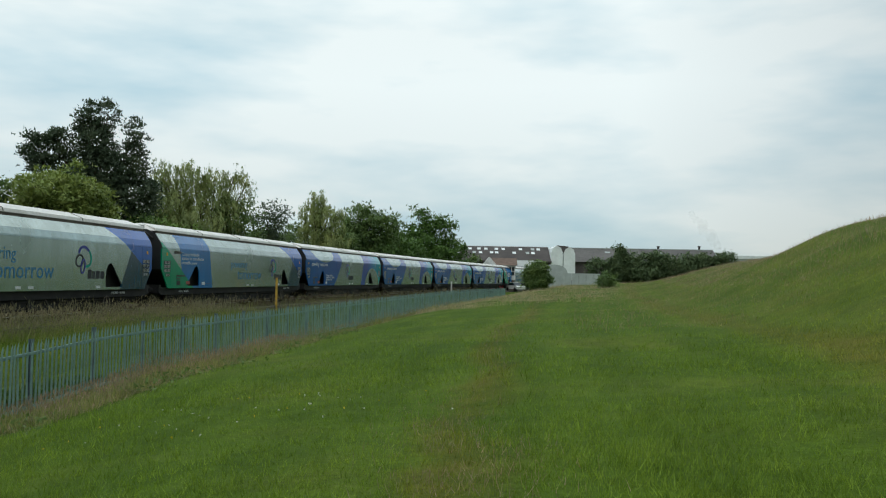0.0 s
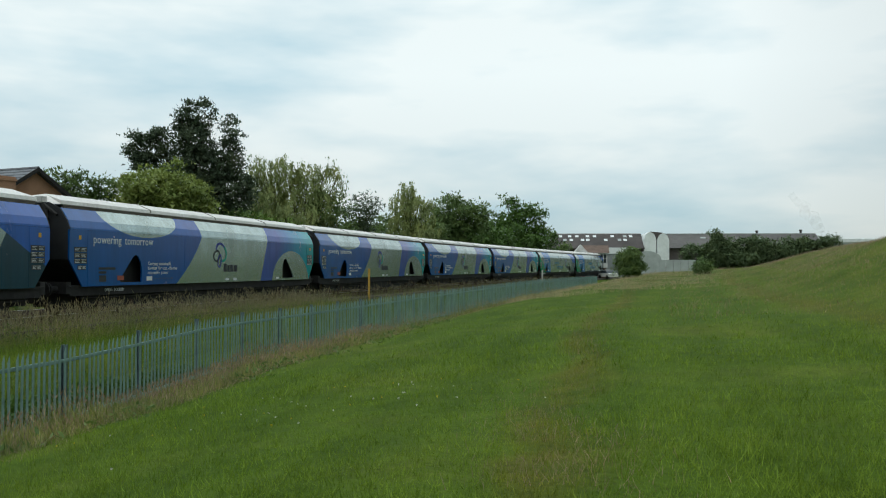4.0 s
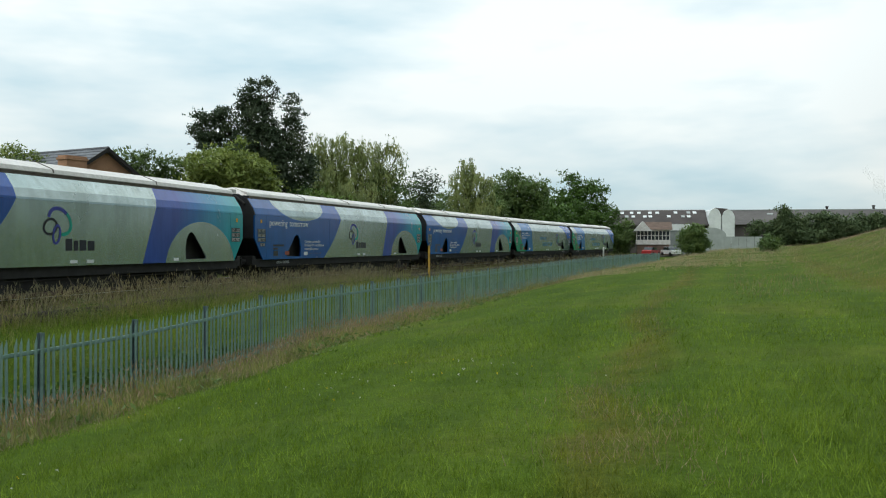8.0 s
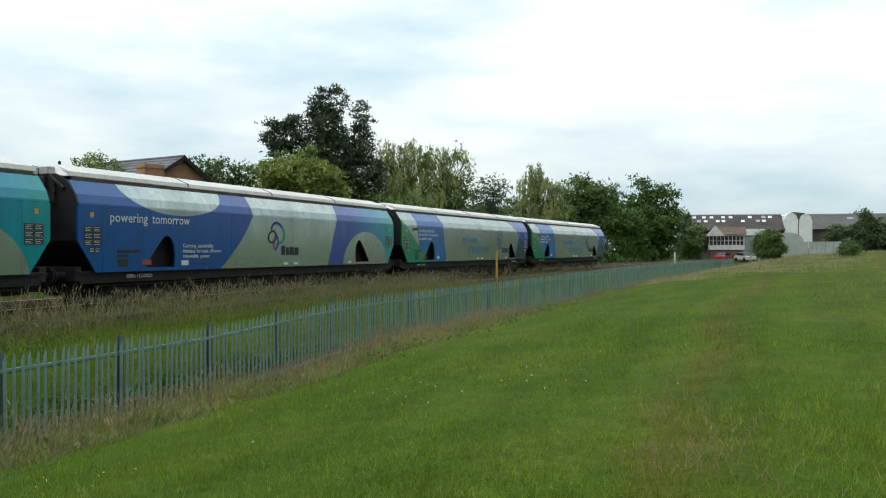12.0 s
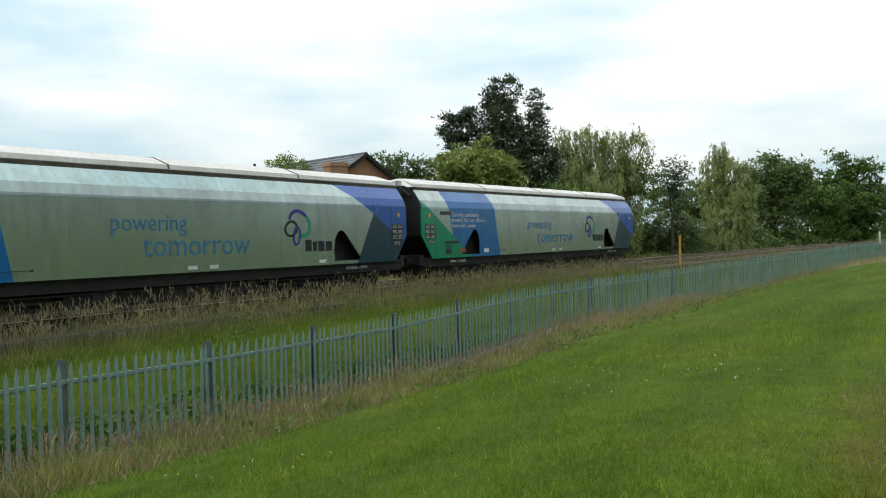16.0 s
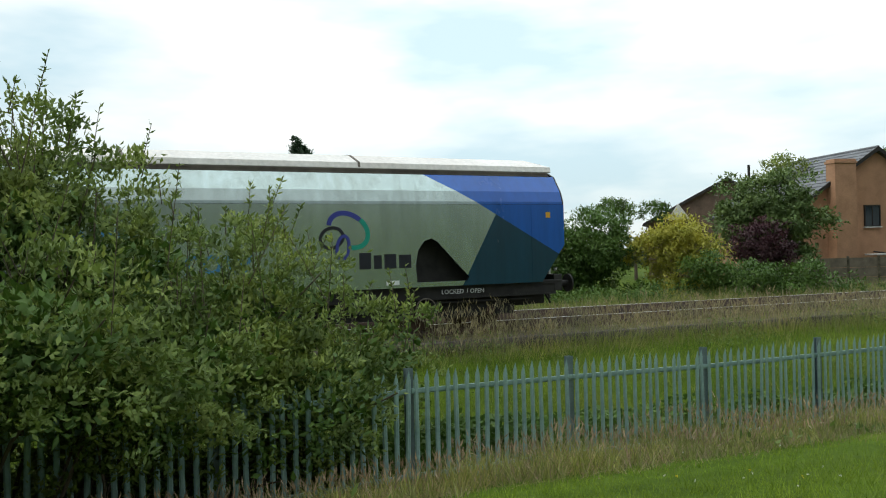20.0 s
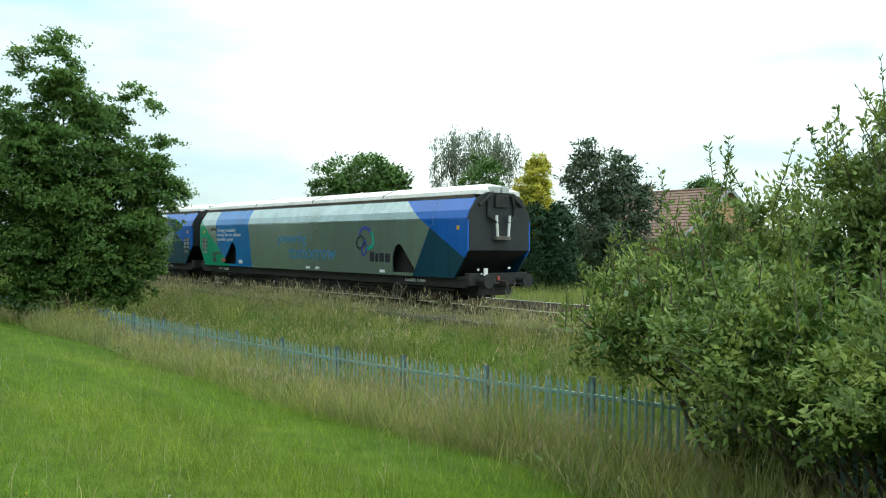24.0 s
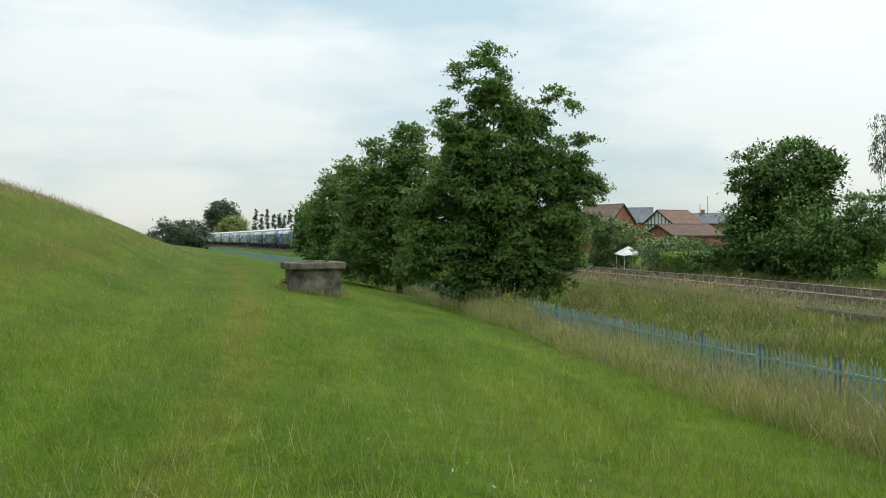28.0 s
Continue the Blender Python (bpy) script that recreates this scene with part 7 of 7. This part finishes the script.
    tagged(new("verge_meadow", me), "olive meadow grass on the railway verge", "grass", kind="stuff")

    def rough_verge(n):
        y = np.concatenate([rng.uniform(-40, -3, n // 2), rng.uniform(-70, 60, n - n // 2)])
        return rng.uniform(-5.9, -0.1, len(y)), y
    me = blades("verge_tussock", 0, lambda n: rough_verge(46000), lambda lat, y: (0.15 + 0.75 * patchy(lat, y, 1.3) ** 2) * np.where(y < -3, 1.25, 1.05), 0.010, G_LONG, rng, 0.4, True)
    tagged(new("verge_tussock", me), "rough olive tussock grass on the verge", "grass", kind="stuff")

    def brow(n):
        y = np.concatenate([rng.uniform(-45, 45, int(n * 0.7)), rng.uniform(-110, 120, n - int(n * 0.7))])
        return -7.0 + 2.2 * rng.random(len(y)), y

    def on_shoulder(x, y, lat):
        return np.maximum(ground_z(x, y), np.minimum(RAIL - 0.17, RAIL - 0.17 - 0.43 * (lat + 6.48)))
    bh = lambda lat, y: (0.34 + 0.30 * patchy(lat * 3, y, 1.9)) * (1.0 - 0.34 * step(24, 8, y))
    me = blades("brow_grass", 0, lambda n: brow(30000), bh, 0.010, G_LONG, rng, 0.3, True, on_shoulder)
    tagged(new("brow_grass", me), "tall grass at the edge of the ballast", "grass", kind="stuff")
    lat, y = brow(32000)
    ok = (y > 9) | (rng.random(len(y)) < np.where(y > -4, 0.3, 0.55))
    lat, y = lat[ok], y[ok]
    x = fence_x(y) + lat
    stalk = (0.38 + 0.46 * patchy(lat * 2, y, 2.3)) * rng.uniform(0.7, 1.2, len(lat)) * np.where(y > 9, 1.0, np.where(y > -4, 0.45, 0.9))
    foot = np.stack([x, y, on_shoulder(x, y, lat)], axis=1)
    me = blade_mesh("stalks", foot, rng.normal(size=foot.shape) * 0.12 + np.array([0, 0, 1.0]), stalk, 0.005, G_BROW, rng)
    tagged(new("grass_stalks", me), "thin dry grass stalks beside the track", "grass", kind="stuff")
    top = foot[:, 2] + stalk * 0.9
    pos = np.stack([x, y, top], axis=1)
    al = rng.normal(size=pos.shape) * 0.3 + np.array([0, 0, 1.0])
    tagged(new("seed_heads", leaf_mesh("seed_heads", pos, al, 0.17, 0.020, G_BROW, rng)), "dry buff grass seed heads beside the track", "grass", kind="stuff")
    lat, y = dry_strip(17000)
    x = fence_x(y) + lat
    pos = np.stack([x, y, ground_z(x, y) + hgt(lat, y) * rng.uniform(0.75, 1.25, len(lat))], axis=1)
    al = rng.normal(size=pos.shape) * 0.3 + np.array([0, 0, 1.0])
    tagged(new("seed_heads", leaf_mesh("seed_heads", pos, al, 0.13, 0.016, G_SEED, rng)), "pinkish-brown grass seed heads along the fence", "grass", kind="stuff")
    # plumes that stand against the fence past the bush
    y = rng.uniform(-48, -2.5, 15000)
    lat = 0.05 + 2.6 * rng.random(len(y)) ** 1.6
    x = fence_x(y) + lat
    foot = np.stack([x, y, ground_z(x, y)], axis=1)
    stalk = (0.30 + 0.75 * patchy(lat * 2, y, 1.1) ** 1.5) * rng.uniform(0.65, 1.1, len(lat)) * (1.05 - 0.18 * lat)
    me = blade_mesh("stalks", foot, rng.normal(size=foot.shape) * 0.15 + np.array([0, 0, 1.0]), stalk, 0.007, G_LONG, rng)
    tagged(new("grass_stalks", me), "tall grass stalks against the steel fence", "grass", kind="stuff")
    foot[:, 2] += stalk * 0.85
    al = rng.normal(size=foot.shape) * 0.3 + np.array([0, 0, 1.0])
    tagged(new("seed_heads", leaf_mesh("seed_heads", foot, al, 0.16, 0.016, G_PLUME, rng)), "olive-buff grass plumes against the steel fence", "grass", kind="stuff")
    # pinkish-buff grasses gone to seed all over the verge past the bush
    y = rng.uniform(-50, -3, 16000)
    lat = rng.uniform(-6.4, -0.2, len(y))
    ok = patchy(lat, y, 1.2) > 0.30 + 0.25 * rng.random(len(y))
    lat, y = lat[ok], y[ok]
    x = fence_x(y) + lat
    foot = np.stack([x, y, ground_z(x, y)], axis=1)
    stalk = (0.25 + 0.55 * patchy(lat, y, 1.4)) * rng.uniform(0.8, 1.3, len(lat))
    me = blade_mesh("stalks", foot, rng.normal(size=foot.shape) * 0.18 + np.array([0, 0, 1.0]), stalk, 0.007, G_SEED, rng)
    tagged(new("grass_stalks", me), "dry pinkish grass stalks on the railway verge", "grass", kind="stuff")
    foot[:, 2] += stalk * 0.85
    al = rng.normal(size=foot.shape) * 0.35 + np.array([0, 0, 1.0])
    tagged(new("seed_heads", leaf_mesh("seed_heads", foot, al, 0.17, 0.024, G_PLUME, rng)), "buff grass seed heads on the railway verge", "grass", kind="stuff")
    # dark nettles and brambles in the dip behind the fence
    n = 26000
    y = 1.5 + 21 * rng.random(n) ** 1.3
    lat = -0.15 - 1.7 * rng.random(n)
    x = fence_x(y) + lat
    z = ground_z(x, y) + (0.2 + 0.6 * patchy(lat * 2, y, 1.2)) * (1.15 - 0.3 * np.abs(lat + 0.9)) * rng.random(n) ** 0.6 * np.clip(1.25 - y / 28, 0.2, 1)
    al = rng.normal(size=(n, 3)) + np.array([0.5, 0, 0.1])
    tagged(new("nettles", leaf_mesh("nettles", np.stack([x, y, z], axis=1), al, 0.13, 0.075, L_SHRUB, rng, 0.6)), "dark nettles and brambles behind the steel fence", "weeds", kind="stuff")
    # willowherb and brambles in clumps on the bank below the track
    k, c = 90, 100
    y0, lat0 = np.concatenate([rng.uniform(-46, -5, 65), rng.uniform(-5, 40, 35)]), rng.uniform(-5.4, -0.8, c)
    y, lat = np.repeat(y0, k) + rng.normal(size=c * k) * 0.38, np.repeat(lat0, k) + rng.normal(size=c * k) * 0.34
    x = fence_x(y) + lat
    top = np.repeat(rng.uniform(0.3, 0.75, c), k)
    pos = np.stack([x, y, ground_z(x, y) + top * rng.random(c * k) ** 0.6], axis=1)
    al = rng.normal(size=pos.shape) + np.array([0, 0, 0.4])
    tagged(new("bank_weeds", leaf_mesh("bank_weeds", pos, al, 0.10, 0.032, L_BANK, rng, 0.5)), "clumps of green willowherb and bramble on the bank", "weeds", kind="stuff")
    # weeds grown up through the ballast
    def weedy(n):
        y = rng.uniform(-75, 45, n)
        return -6.9 - 6.7 * rng.random(n), y
    lat, y = weedy(60000)
    x = fence_x(y) + lat
    ok = patchy(lat * 2, y, 0.9) > 0.36
    pos = np.stack([x, y, np.full(len(x), RAIL - 0.19)], axis=1)[ok]
    me = blade_mesh("ballast_weeds", pos, rng.normal(size=pos.shape) * 0.4 + np.array([0, 0, 1.0]), np.full(len(pos), 0.17), 0.012, G_PLUME, rng)
    tagged(new("ballast_weeds", me), "low dry weeds growing through the ballast", "weeds", kind="stuff")
    # far side of the tracks and the crest of the embankment
    def beyond(n):
        y = rng.uniform(-70, 75, n)
        return -13.9 - 8.0 * rng.random(n) ** 1.3, y
    me = blades("far_verge_grass", 0, lambda n: beyond(62000), lambda lat, y: 0.45 + 0.40 * patchy(lat, y), 0.016, G_LONG, rng, 0.4)
    tagged(new("far_verge_grass", me), "rough grass on the far side of the tracks", "grass", kind="stuff")

    def crest(n):
        y = np.concatenate([rng.uniform(30, 150, n // 2), rng.uniform(-130, -25, n - n // 2)])
        return 20 + 14 * rng.random(n), y
    me = blades("crest_grass", 0, lambda n: crest(42000), lambda lat, y: (0.22 + 0.42 * patchy(lat, y, 0.5)) * np.where(y > 0, 0.45, 1.0), 0.02, G_SEED, rng, 0.4)
    tagged(new("crest_grass", me), "long tawny grass on the embankment", "grass", kind="stuff")

    def slope(n):
        y = np.concatenate([rng.uniform(25, 130, n // 2), rng.uniform(-110, -12, n - n // 2)])
        return 12 + 18 * rng.random(n) ** 0.8, y
    me = blades("tawny_grass", 0, lambda n: slope(45000), lambda lat, y: 0.12 + 0.22 * patchy(lat, y, 0.35), 0.009, G_SEED, rng, 0.4)
    tagged(new("tawny_grass", me), "tawny seeding grass on the upper slope", "grass", kind="stuff")

    # thin seeding grass along the trodden line
    def trodden(n):
        y = np.sign(rng.uniform(-1, 1, n)) * 4.5 * (62 / 4.5) ** rng.random(n)
        lat = np.interp(y, [-5, 9], [11.4, 9.9]) + rng.normal(size=n) * 0.4 + 0.25 * np.sin(y * 0.35)
        ok = patchy(lat, y, 1.0) > 0.42
        return lat[ok], y[ok]
    me = blades("seeding_grass", 0, lambda n: trodden(8000), lambda lat, y: 0.09 + 0.09 * patchy(lat, y, 0.8), 0.005, G_SEED, rng, 0.45)
    tagged(new("seeding_grass", me), "thin tawny seeding grass along a trodden line", "grass", kind="stuff")

    # thin pale bents standing above the grass
    def bents(n):
        r = 4.3 * (26 / 4.3) ** rng.random(n)
        a = np.radians(rng.uniform(120, 215, n))
        x, y = -r * np.sin(a), -1.5 + r * np.cos(a)
        lat = x - fence_x(y)
        ok = (lat > 3) & (lat < 18) & (patchy(lat, y, 0.5) > 0.4)
        return lat[ok], y[ok]
    me = blades("grass_bents", 0, lambda n: bents(5200), lambda lat, y: 0.22 + 0.16 * patchy(lat, y, 0.9), 0.0045, G_PLUME, rng, 0.3, True)
    tagged(new("grass_bents", me), "thin pale flowering bents above the mown grass", "grass", kind="stuff")

    # rank grass round the foot of the concrete chamber
    a = rng.uniform(0, math.tau, 900)
    q = np.stack([np.cos(a), np.sin(a)], axis=1)
    q /= np.max(np.abs(q), axis=1, keepdims=True)
    p = np.array([-3.0, -31.9]) + q * np.array([0.95, 0.82]) * (1 + 0.35 * rng.random(900)[:, None])
    pos = np.stack([p[:, 0], p[:, 1], ground_z(p[:, 0], p[:, 1]) - 0.01], axis=1)
    me = blade_mesh("rank_grass", pos, rng.normal(size=pos.shape) * 0.25 + np.array([0, 0, 1.0]), np.where(p[:, 0] < -3.6, 0.40, 0.26), 0.010, G_LONG, rng, True)
    tagged(new("rank_grass", me), "rank grass round a concrete chamber", "grass", kind="stuff")

    # dark docks and plantains along the edge of the long grass
    y0 = rng.uniform(-26, 42, 60)
    lat0 = 2.3 + rng.normal(size=60) * 0.5
    k = 22
    y = np.repeat(y0, k) + rng.normal(size=60 * k) * 0.3
    lat = np.repeat(lat0, k) + rng.normal(size=60 * k) * 0.3
    x = fence_x(y) + lat
    pos = np.stack([x, y, ground_z(x, y) + 0.22 * rng.random(len(x))], axis=1)
    al = rng.normal(size=pos.shape) + np.array([0, 0, 0.5])
    tagged(new("dock_weeds", leaf_mesh("dock_weeds", pos, al, 0.14, 0.05, L_BANK, rng, 0.4)), "dark green docks and plantains beside long grass", "weeds", kind="stuff")

    # seeding grass where the field meets the yard of the factory
    def far_edge(n):
        y = rng.uniform(58, 118, n)
        lat = 0.5 + 17 * rng.random(n) ** 1.2
        ok = rng.random(n) < np.minimum(1.0, (118 - y) / 16) * np.clip((17.5 - lat) / 8, 0, 1) * (0.25 + patchy(lat, y, 0.35))
        return lat[ok], y[ok]
    me = blades("field_edge_grass", 0, lambda n: far_edge(24000), lambda lat, y: 0.16 + 0.34 * patchy(lat, y, 0.5), 0.028, G_PLUME, rng, 0.45)
    tagged(new("field_edge_grass", me), "seeding buff grass at the far edge of the field", "grass", kind="stuff")

    # clover and buttercup heads
    for nm, lab, c, n in (("clover", "small white clover heads in the grass", (0.75, 0.75, 0.68), 60), ("buttercup", "small yellow buttercups in the grass", (0.75, 0.55, 0.03), 30)):
        m = plain(nm + "_petal", c, tuple(v * 0.85 for v in c), 0.7)
        spots = np.array([(-2.0, 12.3), (-1.7, 12.4), (-4.0, 11.8), (-3.6, 12.0), (-3.3, 11.5), (-7.0, 9.7), (-5.5, 7.0), (2.0, -7.0), (-2.0, -8.0), (-6.0, -5.0)])
        p = spots[rng.integers(len(spots), size=n)] + rng.normal(size=(n, 2)) * np.array([0.8, 0.8])
        pos = np.stack([p[:, 0], p[:, 1], ground_z(p[:, 0], p[:, 1]) + 0.10], axis=1)
        pos = np.repeat(pos, 6, axis=0)
        al = rng.normal(size=pos.shape) + np.array([0, 0, 0.6])
        tagged(new(nm, leaf_mesh(nm, pos, al, 0.018, 0.014, m, rng)), lab, "flower", kind="stuff")


build_grass()


# ---- what moves: the train runs along the curve at a steady pace ----
PITCH, SPEED, LIVERY = 21.51, 8.795, "FFCCCCFFCCFFCCFF"
ARC_Y = np.arange(-420, 420, 0.1)
ARC_X = np.array([face_x(float(v)) - 1.4 for v in ARC_Y])
ARC_S = np.concatenate([[0], np.cumsum(np.hypot(np.diff(ARC_X), np.diff(ARC_Y)))])
ARC_S -= np.interp(0, ARC_Y, ARC_S)


def on_track(s):
    y0, y1 = np.interp([s - 7.0, s + 7.0], ARC_S, ARC_Y)
    x0, x1 = np.interp([y0, y1], ARC_Y, ARC_X)
    z0, z1 = rail_z(y0), rail_z(y1)
    return pose((x0 + x1) / 2, (y0 + y1) / 2, (z0 + z1) / 2, math.degrees(math.atan2(z1 - z0, y1 - y0)), 0, -math.degrees(math.atan2(x1 - x0, y1 - y0)))


WAGONS = []


def build_train():
    first = {"F": build_wagon("facets", "silver grey bogie hopper wagon with green, blue and navy angular panels"), "C": build_wagon("curves", "silver grey bogie hopper wagon with violet, blue and teal curved panels")}
    used = set()
    for i, k in enumerate(LIVERY):
        w = first[k] if k not in used else copy_thing(first[k], Matrix.Identity(4))
        used.add(k)
        WAGONS.append((i, w))
    # the last wagon carries a tail lamp
    last = WAGONS[0][1]
    for o in list(last.children):
        if o.name.split(".")[0] in ("data_panel", "panel_lines") and o.data.vertices[0].co.y > 5:
            bpy.data.objects.remove(o)
    tail = 9.82 * STRETCH
    part("tail_lamp", boxes((0.05, 0.15, tail - 0.02, tail + 0.08, 0.98, 1.12), bevel=0.015), ORANGE, last, "small red tail lamp")
    part("lamp_bracket", rod(rod(bmesh.new(), (0.02, tail, 0.9), (0.22, tail + 0.03, 0.9), 0.02), (0.22, tail, 0.9), (0.22, tail, 1.1), 0.02), M_LIP, last)
    for x, z, w, h in ((0.62, 1.26, 0.16, 0.24), (0.95, 1.34, 0.07, 0.07), (-0.42, 1.38, 0.09, 0.07), (0.80, 1.20, 0.05, 0.05)):
        part("white_mark", boxes((x - w / 2, x + w / 2, tail - 0.03, tail - 0.02 + 0.03, z - h / 2, z + h / 2)), M_WHITE, last)
    bm = bmesh.new()
    pts = [Vector((-0.25 + 0.16 * math.sin(i * 0.5), tail + 0.12 + 0.03 * i, 0.95 - 0.5 * math.sin(i * math.pi / 8))) for i in range(9)]
    for p, q in zip(pts[:-1], pts[1:]):
        rod(bm, p, q, 0.022, None, 6)
    part("air_hose", bm, M_LIP, last)


build_train()


def motions():
    for i, w in WAGONS:
        rows = []
        for n in range(29):
            middle = 3.155 + SPEED * (20 - n) + 0.0015 * (20 - n) ** 2 + 0.62 * float(step(20.5, 23.5, n)) + 1.0 * float(step(24.0, 27.5, n))
            rows.append((float(n), on_track(middle - PITCH * i)))
        walk(w, rows)
    for root in STEAM:
        walk(root, [(0.0, pose(89.4, 288.0, 10.9)), (14.0, pose(89.6, 288.0, 11.0, 0, 0, 8)), (28.0, pose(89.5, 288.0, 10.9, 0, 0, 16))])


motions()
